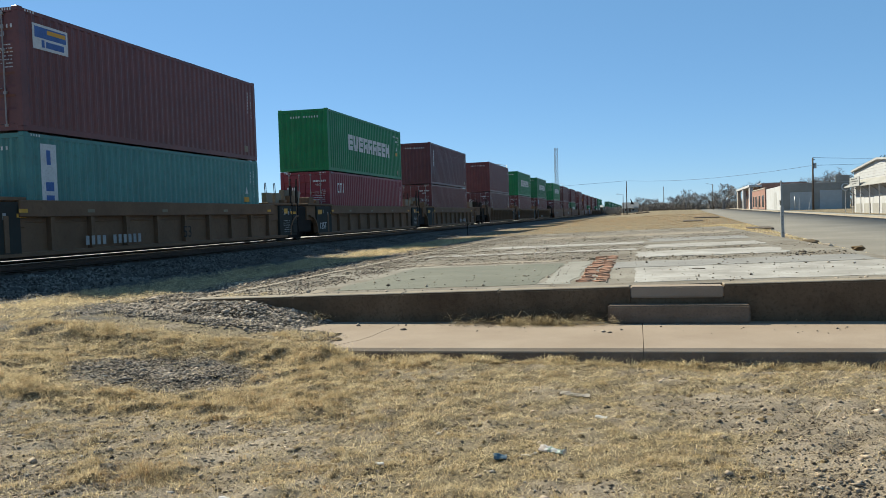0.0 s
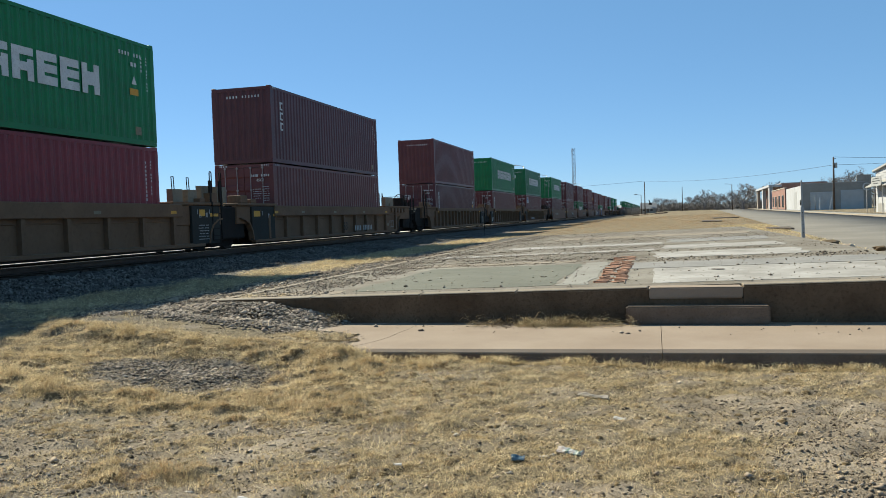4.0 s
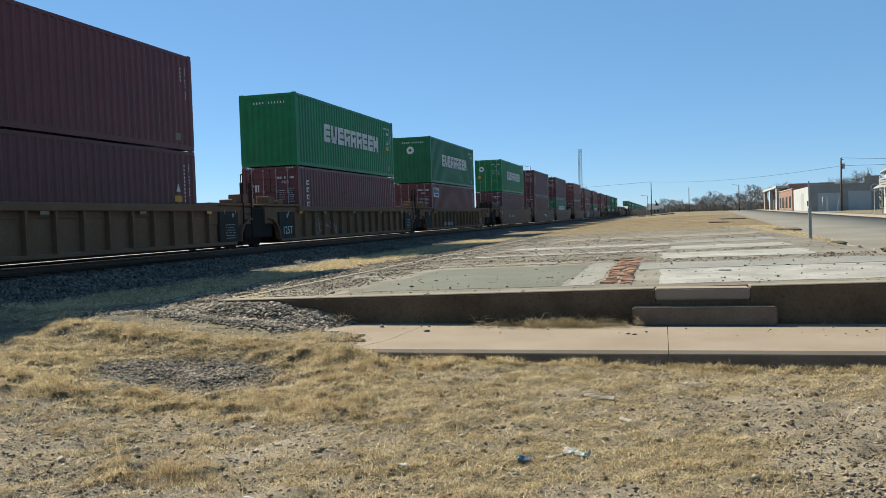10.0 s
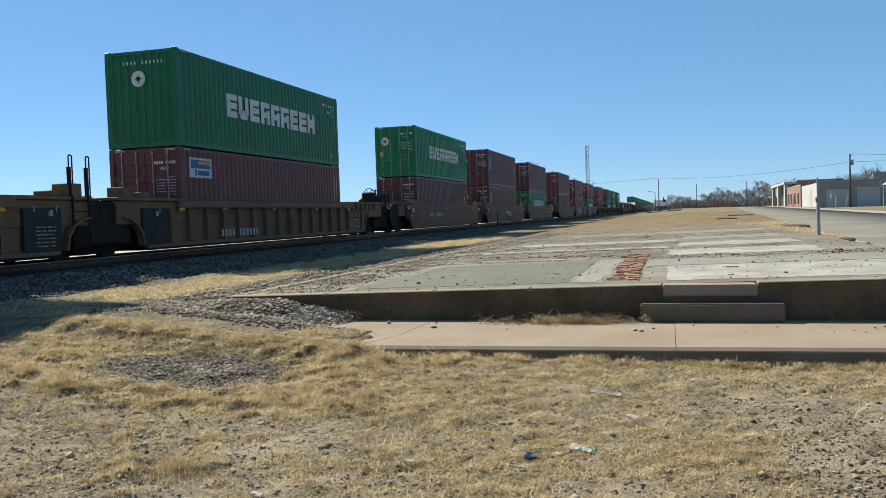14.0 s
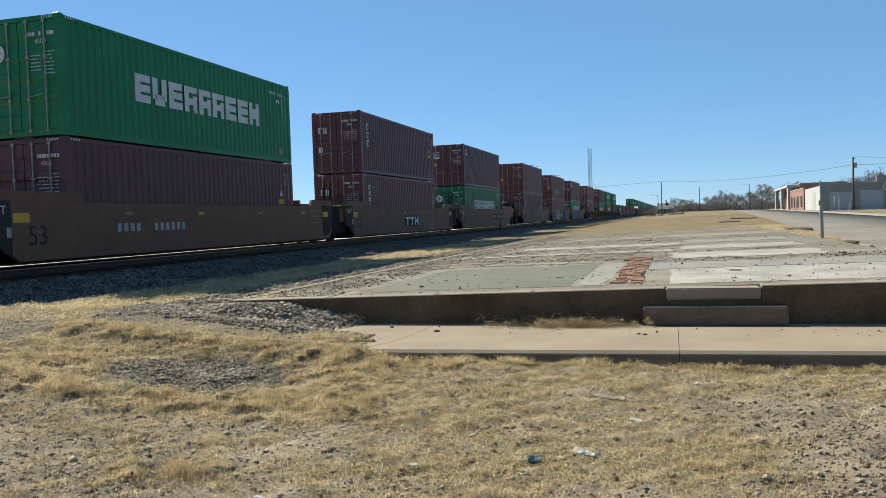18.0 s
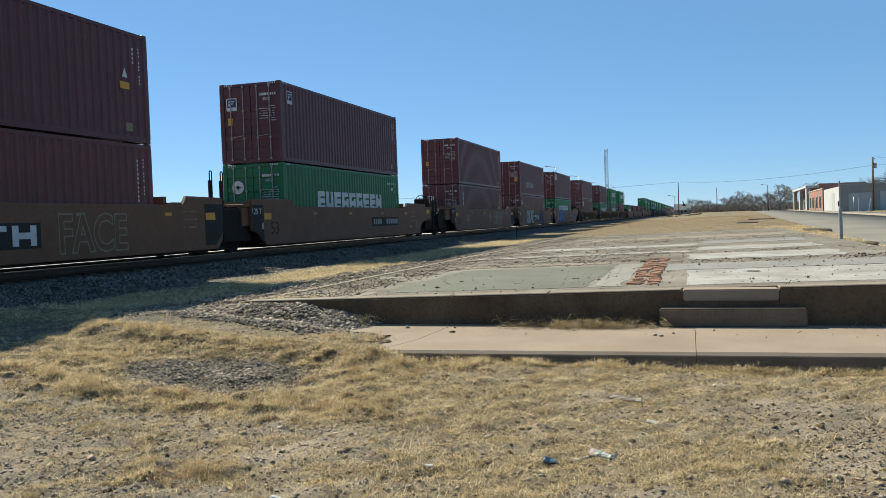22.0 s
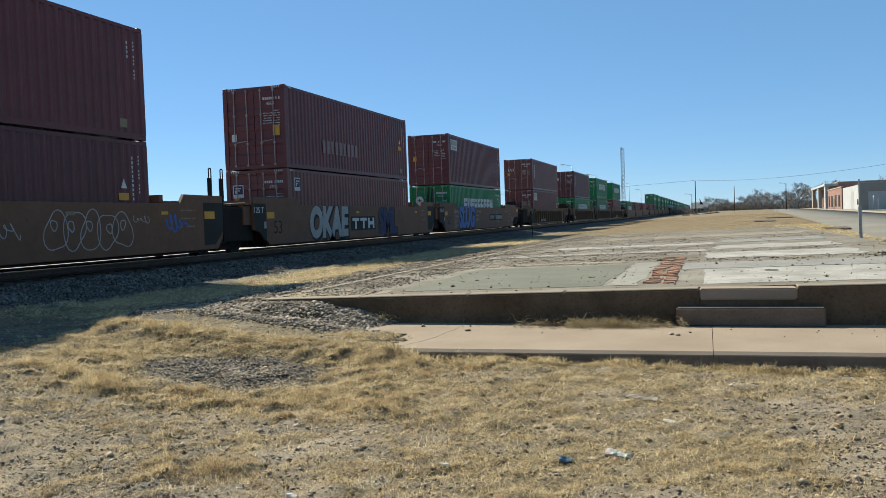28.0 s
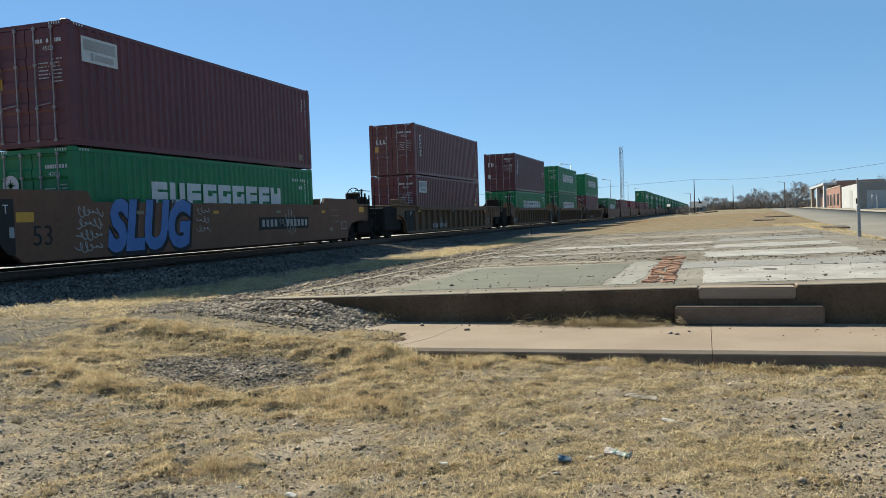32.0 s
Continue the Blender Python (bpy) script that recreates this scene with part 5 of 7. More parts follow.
def grab_iron(x, y, z0, z1):
    def go():
        b = bmesh.new()
        box(b, x - 0.03, x + 0.03, y - 0.045, y + 0.045, z0, z0 + 0.72 * (z1 - z0))
        for a, c in (((x, y, z0 + 0.6 * (z1 - z0)), (x, y, z1 - 0.03)), ((x, y, z1 - 0.03), (x, y + 0.03, z1)), ((x, y + 0.03, z1), (x, y + 0.09, z1)), ((x, y + 0.09, z1), (x, y + 0.12, z1 - 0.03)), ((x, y + 0.12, z1 - 0.03), (x, y + 0.12, z0))):
            tube(b, a, c, 0.018, n=5)
        return b
    return go


def wagon_side(style, sx, end=False):
    y0, y1, zt, zb = -2.85, 16.3 if end and style == "smooth" else 15.15, 2.27, 0.965
    ys = 12.5 if end else 13.2

    def smooth():
        b = bmesh.new()
        prism(b, [(y0 + 0.35, zb + 0.42), (y0 + 0.95, zb), *([(y1 - 1.75, zb), (y1 - 1.65, zb + 0.32), (y1 - 1.3, zb + 0.58), (y1 - 0.6, zb + 0.68), (y1, zb + 0.72), (y1, 2.28), (y1 - 0.65, 2.32), (y1 - 0.75, 2.5)] if end else [(y1 - 0.3, zb), (y1 - 0.05, zb + 0.3), (y1, zb + 0.5), (y1, 2.5)]), (ys + 0.1, 2.52), (ys - 0.1, zt), (0.25, zt), (0.08, 2.52), (y0, 2.5), (y0, zb + 0.5)],
              "x", *sorted((sx * 1.40, sx * 1.52)))
        bmesh.ops.bevel(b, geom=[e for e in b.edges if abs(e.verts[0].co.x - e.verts[1].co.x) < 0.01], offset=0.015, segments=1, affect="EDGES")
        return b

    def ribbed():
        b = bmesh.new()
        a = sorted((sx * 1.30, sx * 1.36))
        prism(b, [(y0 + 0.3, 1.78), (y0 + 0.62, 1.58), (y0 + 0.8, 1.3), (y0 + 0.86, zb), (y1 - 0.86, zb), (y1 - 0.8, 1.3), (y1 - 0.62, 1.58), (y1 - 0.3, 1.78), (y1 - 0.3, 2.05), (y0 + 0.3, 2.05)], "x", *a)
        return b
    return smooth if style == "smooth" else ribbed


def wagon(style, place, m, spin, seed):
    """One unit of an articulated well car; place: first, middle or last unit of its car."""
    mat = M["wagon_brown"] if style == "smooth" else M["wagon_grey"]
    lab = {"smooth": "brown smooth-sided steel well wagon", "ribbed": "grimy brown steel well wagon with ribbed sides", "wide": "dusty brown steel well wagon with wide side ribs"}[style]
    ob = empty("well_wagon", m, lab + " under stacked containers", "railway wagon", "wagons of the train")
    S = style == "smooth"
    X = 1.52
    for sx in (-1, 1):
        side = skin("side_wall", (style == "smooth", sx, place == "last"), wagon_side("smooth" if S else "ribbed", sx, place == "last"), mat, ob)
        if not S:
            skin("top_chord", (sx, style), lambda: soft_box(*sorted((sx * 1.30, sx * X)), -0.6, 12.9, 1.87 if style == "wide" else 2.05, 2.26, 0.02), mat, side)
            skin("bottom_chord", (sx,), lambda: soft_box(*sorted((sx * 1.30, sx * 1.47)), -2.1, 14.2, 0.955, 1.07, 0.015), mat, side)
            step = 1.5 if style == "wide" else 0.96
            n = int(14.2 / step)
            rib = once(("side_rib", sx, style), lambda: prism(bmesh.new(), [(-0.04, 1.07), (0.04, 1.07), (0.04, 2.05), (-0.04, 2.05)], "x", *sorted((sx * 1.36, sx * 1.50))) if style != "wide" else prism(bmesh.new(), [(-0.07, 1.07), (0.07, 1.07), (0.07, 1.9), (-0.07, 1.9)], "x", *sorted((sx * 1.36, sx * 1.49))))
            if sx > 0:
                for k in range(n + 1):
                    r = piece("side_rib", rib, mat, side)
                    r.location = (0, -1.0 + k * step, 0)
                    if k < n:
                        lg = skin("bay_ledge", (style,), lambda: soft_box(1.36, 1.385, 0.1, step - 0.1, 1.74 if style == "wide" else 1.88, 1.77 if style == "wide" else 1.91, 0.008), mat, side)
                        lg.location = (0, -1.0 + k * step, 0)
        # reflector strips along the sill
        if sx > 0:
            for k, yy in enumerate((-0.5, 1.9, 5.3, 9.0, 12.4)):
                if S and k == 0:
                    continue
                rf = skin("reflector", (S,), lambda: marks([(-0.14, 0.14, 0, 0.085)], x=0, lift=0.006)(), M["yellow_mark" if k in (0, 4) or S and k == 2 else "wagon_mark"], side)
                rf.location = (X + 0.001, yy, 1.97)
    # floor of the well and the bulkheads at both ends
    skin("well_floor", (), lambda: cuboid(-1.40, 1.40, -2.0, 14.1, 0.90, 0.955), M["black_steel"], ob)
    for e, (ya, yb) in enumerate(((-3.25, -0.3), (12.5, 15.4))):
        ya2 = ya - (0.6 if place == "first" and e == 0 else 0)
        yb2 = yb + (1.6 if place == "last" and e == 1 else 0)
        deck = skin("end_platform", (e, ya2, yb2), lambda: soft_box(-1.46, 1.46, ya2, yb2, 2.24, 2.33, 0.015), mat, ob)
        skin("end_bulkhead", (e, S), lambda: cuboid(-1.3, 1.3, *((-0.45, -0.3) if e == 0 else (12.5, 12.65)), 0.95, 2.5 if S else 2.3), mat, ob)
        skin("end_body", (e,), lambda: prism(bmesh.new(), [(-3.3, 1.5), (-0.5, 1.35), (-0.5, 2.23), (-3.3, 2.23)] if e == 0 else [(12.7, 1.35), (15.5, 1.5), (15.5, 2.23), (12.7, 2.23)], "x", -1.1, 1.1), M["black_steel"], ob)
        # stencil panel at the end of the side
        if not S:
            wide = style == "wide"
            if wide:
                lo, hi = (-2.31, -0.54) if e == 0 else (13.46, 15.1)
            else:
                lo, hi = (-2.28, -1.14) if e == 0 else (13.1, 14.28)
            pn = None if (place, e) in (("first", 0), ("last", 1)) else skin("stencil_panel", (e, wide), lambda: soft_box(1.365, 1.47, lo, hi, 1.03, 2.21 if wide else 2.04, 0.012), M["dark_panel"], ob, "dark stencilled panel")
            if pn:
                if e:
                    skin("stencil_text", (e, seed % 3, wide), marks(code_rows(seed, lo + 0.35, lo + 0.95, 1.60, 6, 0.026, 0.015, 0.02), x=1.472), M["grey_spray"], pn)
                if wide:
                    for q in ([(lo + 0.42, lo + 0.75, 1.9, 2.1), (lo + 1.05, lo + 1.55, 1.88, 1.99)] if e else [(lo + 0.12, lo + 0.6, 1.86, 2.06), (hi - 0.12, hi + 0.18, 1.86, 1.95)]):
                        skin("reflector", q, marks([q], x=1.472), M["yellow_mark"], pn)
                for q in ([(lo + 0.8, lo + 0.9, 1.86, 2.0), (lo + 0.3, lo + 0.33, 1.96, 2.1), (lo + 1.0, lo + 1.03, 1.96, 2.1)] if e else [(hi - 0.55, hi - 0.45, 1.82, 1.96), (lo + 0.75, lo + 0.78, 1.9, 2.06)]):
                    skin("stencil_plate", (wide, *q), marks([q], x=1.472), M["grey_spray"], pn)
            # curved wing of the side over the wheels
            skin("wheel_arch", (e,), lambda: prism(bmesh.new(), [(-2.3, 1.05), (-2.36, 1.35), (-2.55, 1.6), (-2.85, 1.75), (-3.1, 1.78), (-3.1, 1.83), (-2.82, 1.80), (-2.5, 1.64), (-2.3, 1.37), (-2.24, 1.05)] if e == 0 else [(14.4, 1.05), (14.46, 1.37), (14.66, 1.64), (14.98, 1.80), (15.26, 1.83), (15.26, 1.78), (15.01, 1.75), (14.71, 1.6), (14.52, 1.35), (14.46, 1.05)], "x", 1.30, 1.5), mat, ob)
        else:
            if e == 0:
                pn = skin("stencil_panel", (e, "s"), lambda: prism(bmesh.new(), [(-2.84, 1.5), (-2.5, 1.38), (-2.3, 1.15), (-2.1, 1.15), (-2.1, 2.3), (-2.84, 2.3)], "x", 1.52, 1.524), M["dark_panel"], ob, "dark stencilled panel")
                skin("stencil_plate", ("s",), marks([(-2.25, -2.12, 1.5, 1.72)], x=1.526), M["grey_spray"], pn)
            elif place != "last":
                pn = skin("stencil_panel", (e, "s"), lambda: prism(bmesh.new(), [(14.16, 1.1), (14.7, 1.1), (14.95, 1.3), (15.14, 1.5), (15.14, 2.3), (14.16, 2.3)], "x", 1.52, 1.524), M["dark_panel"], ob, "dark stencilled panel")
            pa = (-2.06, -1.58, 1.82, 2.03) if e == 0 else (14.2, 14.7, 1.84, 2.05) if place != "last" else (15.72, 16.2, 1.98, 2.2)
            skin("end_patch", pa, marks([pa], x=1.5255), M["yellow_mark"], ob)
            if e == 1:
                for q in range(3):
                    skin("stencil_text", ("s", q), marks(code_rows(q + 3, 13.1, 13.75, 2.06 - 0.22 * q, 1, 0.04, 0.02, 0.03), x=1.522), M["wagon_mark"], ob)
        if not S and (place, e) != ("last", 1):
            for q, (a0, a1, zt) in enumerate(((-3.05, -2.55, 0.26), (-2.3, -1.9, 0.14)) if e == 0 else ((14.6, 15.05, 0.3), (14.0, 14.3, 0.12))):
                skin("platform_box", (e, q), lambda: soft_box(0.95, 1.44, a0, a1, 2.332, 2.332 + zt, 0.015), mat, ob)
        # sill that carries the platform
        for sx in (-1, 1):
            skin("end_sill", (e, sx, ya2, yb2, S), lambda: soft_box(*sorted((sx * 1.2, sx * 1.39)), ya2, yb2, 1.62, 2.235, 0.02), mat, ob)
        # climbing irons
        for yy in (() if e == 0 and place != "first" or S and (place, e) in (("first", 0), ("last", 1)) else (ya2 + 0.15, ya2 + 0.75) if e == 0 else (yb2 - 0.75, yb2 - 0.15)):
            skin("grab_iron", (round(yy, 2),), grab_iron(1.42, yy, 2.3, 2.97 if S else 2.66 if (place, e) == ("last", 1) else 3.3), M["black_steel"], ob)
            if style == "ribbed" and place != "last":
                skin("grab_iron", (round(yy, 2), "far"), grab_iron(-1.42, yy, 2.3, 3.25), M["black_steel"], ob)
        if e == 1 or place == "first" and not S:
            ladder(1.47, ya2 + 0.45 if e == 0 else 17.25 if place == "last" else yb2 - 0.45, 1.12, 2.7 if place == "last" else 2.35, 0.56, 5, (e, ya2, yb2), ob)
    # braking gear at the last unit's end, steel boxes on the ribbed cars
    if place == "last":
        def wheel():
            b = bmesh.new()
            n = 16
            for k in range(n):
                a0, a1 = k * 2 * math.pi / n, (k + 1) * 2 * math.pi / n
                tube(b, (0.28 * math.cos(a0), 0, 0.28 * math.sin(a0)), (0.28 * math.cos(a1), 0, 0.28 * math.sin(a1)), 0.018, n=5, cap=False)
            for k in range(6):
                a0 = k * math.pi / 3
                tube(b, (0, 0, 0), (0.28 * math.cos(a0), 0, 0.28 * math.sin(a0)), 0.013, n=4, cap=False)
            return b
        bw = skin("brake_wheel", (), wheel, M["black_steel"], ob)
        bw.location = (0.95, 16.55, 2.74)
        skin("brake_stand", (), lambda: soft_box(0.5, 1.1, 16.66, 16.95, 2.2, 2.84, 0.06), M["black_steel"], ob)
        for q, (a0, a1, zt) in enumerate(((17.0, 17.6, 2.58), (17.45, 18.15, 2.66), (16.95, 17.5, 2.42))):
            skin("air_reservoir", (q,), lambda: soft_box(0.2, 1.0, a0, a1, 1.9, zt, 0.09, 2), M["black_steel"], ob)
        for q, (za, xa) in enumerate(((2.15, 1.32), (1.85, 1.36), (1.5, 1.3))):
            skin("cross_rod", (q,), lambda: tube(bmesh.new(), (xa, 16.2, za), (xa - 0.1, 18.2, za + 0.08), 0.025, n=6), M["black_steel"], ob)
        skin("coupler", (), lambda: soft_box(-0.16, 0.16, 15.2, 17.9, 1.42, 1.72, 0.03), M["black_steel"], ob)
    if place == "first":
        skin("end_frame", ("f",), lambda: prism(bmesh.new(), [(-5.0, 1.5), (-4.7, 1.15), (-3.7, 1.15), (-3.4, 2.24), (-4.6, 2.24), (-4.95, 2.0)], "x", 0.1, 1.25), M["black_steel"], ob, "grimy black end frame")
        for q, (yy, zz) in enumerate(((-5.35, 2.8), (-4.75, 2.84))):
            skin("stand_pipe", (q, "f"), lambda: tube(tube(bmesh.new(), (1.1, yy, 1.7), (1.1, yy, zz), 0.045, n=6), (1.1, yy, zz), (1.1, yy + 0.13, zz - 0.04), 0.018, n=6), M["black_steel"], ob)
        skin("coupler", ("f",), lambda: soft_box(-0.16, 0.16, -5.8, -3.0, 1.42, 1.72, 0.03), M["black_steel"], ob)
    def plate(ya, yb, top, hole):
        """An upright steel box with a slot through its foot."""
        b = bmesh.new()
        if hole:
            ym = (ya + yb) / 2
            box(b, 1.02, 1.22, ya, ym - 0.1, 2.332, top)
            box(b, 1.02, 1.22, ym + 0.08, yb, 2.332, top)
            box(b, 1.02, 1.22, ym - 0.1, ym + 0.08, 2.5, top)
        else:
            box(b, 1.02, 1.22, ya, yb, 2.332, top)
        return b
    boxes = []
    if style == "wide":
        boxes = [(13.25, 14.5, 2.80, True)] if place == "last" else [(12.86, 13.4, 2.72, False), (13.69, 14.2, 2.72, False), (14.48, 15.1, 2.86, True)]
        if place != "first":
            boxes.append((-4.2, -3.62, 2.86, True))
    for ya, yb, top, hole in boxes:
        bx = skin("steel_box", (ya,), lambda: plate(ya, yb, top, hole), M["grey_box"], ob, "tan steel box on the end platform")
        if not hole:
            skin("hand_loop", (ya,), lambda: tube(tube(tube(bmesh.new(), (1.05, ya + 0.25, 2.7), (1.05, ya + 0.22, 3.1), 0.015, n=5), (1.05, ya + 0.22, 3.1), (1.05, ya + 0.34, 3.1), 0.015, n=5), (1.05, ya + 0.34, 3.1), (1.05, ya + 0.37, 2.7), 0.015, n=5), M["black_steel"], bx)
    truck(ob, -3.2 if place == "first" else -3.81, spin)
    skin("draft_gear", (place == "first",), lambda: soft_box(-0.95, 1.05, -5.5, -2.4, 1.06, 2.16, 0.06) if place == "first" else soft_box(-1.32, 1.32, -4.75, -2.6, 1.12, 2.2, 0.05), M["black_steel"], ob)
    for k, (yy, zz) in enumerate(((-4.35, 1.5), (-3.4, 1.9), (-4.0, 1.75))):
        skin("air_hose", (k, place == "first"), lambda: tube(tube(bmesh.new(), (1.0, yy, zz + 0.35), (1.12, yy + 0.25, zz), 0.03, n=6), (1.12, yy + 0.25, zz), (1.0, yy + 0.6, zz + 0.3), 0.03, n=6), M["black_steel"], ob)
    if place == "last":
        xo = 1.5215 if S else 1.388
        oa, ob_, za, zb_ = (13.95, 14.42, 1.33, 1.62) if S else (13.34, 13.98, 1.2, 1.54)
        if not S:
            for q in range(6):
                skin("deck_bracket", (q,), lambda: soft_box(1.385, 1.5, 12.95 + 0.56 * q, 13.2 + 0.56 * q, 1.98, 2.21, 0.012), mat, ob)
            skin("air_pipe", (), lambda: tube(tube(bmesh.new(), (1.44, 12.5, 1.86), (1.44, 15.1, 1.88), 0.022, n=6), (1.44, 15.1, 1.88), (1.40, 15.5, 2.1), 0.022, n=6), mat, ob)
            skin("end_post", (), lambda: soft_box(1.365, 1.48, 14.14, 14.36, 0.98, 1.95, 0.015), mat, ob)
        skin("panel_outline", (S,), marks([(oa, ob_, zb_ - 0.025, zb_), (oa, ob_, za, za + 0.025), (oa, oa + 0.022, za, zb_), (ob_ - 0.022, ob_, za, zb_), ((oa + ob_) / 2, (oa + ob_) / 2 + 0.02, za, zb_)], x=xo), M["grey_spray"], ob, "white painted square outline")
        skin("stencil_plate", (S, "l"), marks([(12.9, 13.15, 1.28, 1.42)], x=xo), M["wagon_mark"], ob)
        truck(ob, 15.7, spin)
        skin("draft_gear", ("last",), lambda: soft_box(-0.95, 1.05, 14.4, 18.05, 1.06, 2.16, 0.06), M["black_steel"], ob)
        skin("end_frame", (), lambda: prism(bmesh.new(), [(16.2, 1.15), (17.3, 1.25), (17.6, 1.6), (17.5, 2.1), (17.1, 2.24), (16.2, 2.24)], "x", 0.1, 1.25), M["black_steel"], ob, "grimy black end frame")
        for q, (yy, zz) in enumerate(((17.05, 2.97), (17.4, 2.8), (16.3, 2.62))):
            skin("stand_pipe", (q,), lambda: tube(tube(bmesh.new(), (1.1, yy, 1.7), (1.1, yy, zz), 0.045, n=6), (1.1, yy, zz), (1.1, yy + 0.13, zz - 0.04), 0.018, n=6), M["black_steel"], ob)
        skin("hand_rail", (), lambda: tube(bmesh.new(), (1.25, 16.1, 2.9), (1.25, 17.6, 2.9), 0.018, n=5), M["black_steel"], ob)
        skin("brake_cylinder", (), lambda: tube(bmesh.new(), (0.9, 16.2, 2.05), (0.9, 17.0, 2.05), 0.16, n=10), M["black_steel"], ob)
    return ob


# unit by unit from the head of the shot: style, place in its car, upper box, lower box
UNITS = [
    ("wide", "middle", ("maroon_faded", 1, 1, "panel"), ("teal", 1, 0, "banner")),
    ("wide", "middle", ("green", 1, 0, "word"), ("red", 1, 1, "badge")),
    ("wide", "last", ("maroon_dark", 1, 0, "upright"), ("maroon", 1, 1, "")),
    ("ribbed", "first", ("maroon", 1, 0, ""), ("maroon_dark", 1, 1, "upright")),
    ("ribbed", "middle", ("green", 1, 0, "word"), ("maroon", 1, 1, "upright")),
    ("ribbed", "last", ("green_dark", 1, 0, "word"), ("maroon", 1, 1, "panel")),
    ("smooth", "first", ("green", 1, 1, "word"), ("maroon_dark", 1, 1, "")),
    ("smooth", "middle", ("maroon_dark", 1, 1, "upright"), ("maroon", 1, 1, "upright")),
    ("smooth", "last", ("maroon_dark", 1, 1, "square"), ("green_dark", 1, 1, "word")),
    ("smooth", "first", ("maroon", 1, 1, ""), ("maroon_dark", 1, 1, "upright")),
    ("smooth", "middle", ("maroon", 1, 1, "faint"), ("maroon_faded", 0, 1, "square")),
    ("smooth", "last", ("maroon", 1, 1, "panel"), ("green", 0, 1, "word")),
    ("ribbed", "last", ("maroon_faded", 0, 1, "upright"), ("maroon", 1, 1, "panel")),
    ("ribbed", "first", ("maroon_dark", 1, 1, "upright"), ("green", 0, 1, "word")),
    ("ribbed", "middle", ("green", 0, 1, "word"), ("green_dark", 1, 1, "word")),
    ("ribbed", "last", ("green", 0, 0, "word"), ("maroon", 1, 1, "")),
]
OFFSETS = [16.65, 36.3, 55.95, 79.6, 99.25, 118.9, 142.6, 162.2, 181.95, 205.60, 225.36, 244.52, 268.3, 291.4, 311.05, 330.7]
rest_rng = random.Random(30)
y_next = OFFSETS[-1] + 23.7
for k in range(30):
    place = ("first", "middle", "last")[k % 3]
    if k == 0:
        u = ("smooth", place, None, ("green_dark", 1, 1, "word"))
    elif k < 4:
        u = ("smooth", place, None, (("maroon", "red", "maroon")[k - 1], 1, 1, ""))
    elif k == 4 or rest_rng.random() < 0.72:
        u = ("smooth", place, ("green", 1, 1, "word"), (rest_rng.choice(("green_dark", "maroon")), 1, 1, ""))
    else:
        u = ("smooth", place, ("green_dark", 1, 1, "word"), ("green_dark", 1, 1, "word"))
    UNITS.append(u)
    OFFSETS.append(y_next)
    y_next += 23.7 if place == "last" else 19.62

MOVERS, WHEELS = [], []
CARS = []
for k, ((style, place, upper, lower), y) in enumerate(zip(UNITS, OFFSETS)):
    near = k < 16
    m = pose(TRACK_X, y, 0)
    wg = wagon(style, place, m, WHEELS if near else None, k)
    CARS.append(wg)
    MOVERS.append((wg, y, 0.0))
    z = WELL_FLOOR
    for deck, spec in enumerate((lower, upper)):
        if spec is None:
            continue
        h = TOP_H if spec[1] else STD_H
        c = container(spec[0], h, deck, pose(TRACK_X, y, z), bool(spec[2]), spec[3], k * 2 + deck, k >= 16)
        MOVERS.append((c, y, z))
        z += h + 0.012

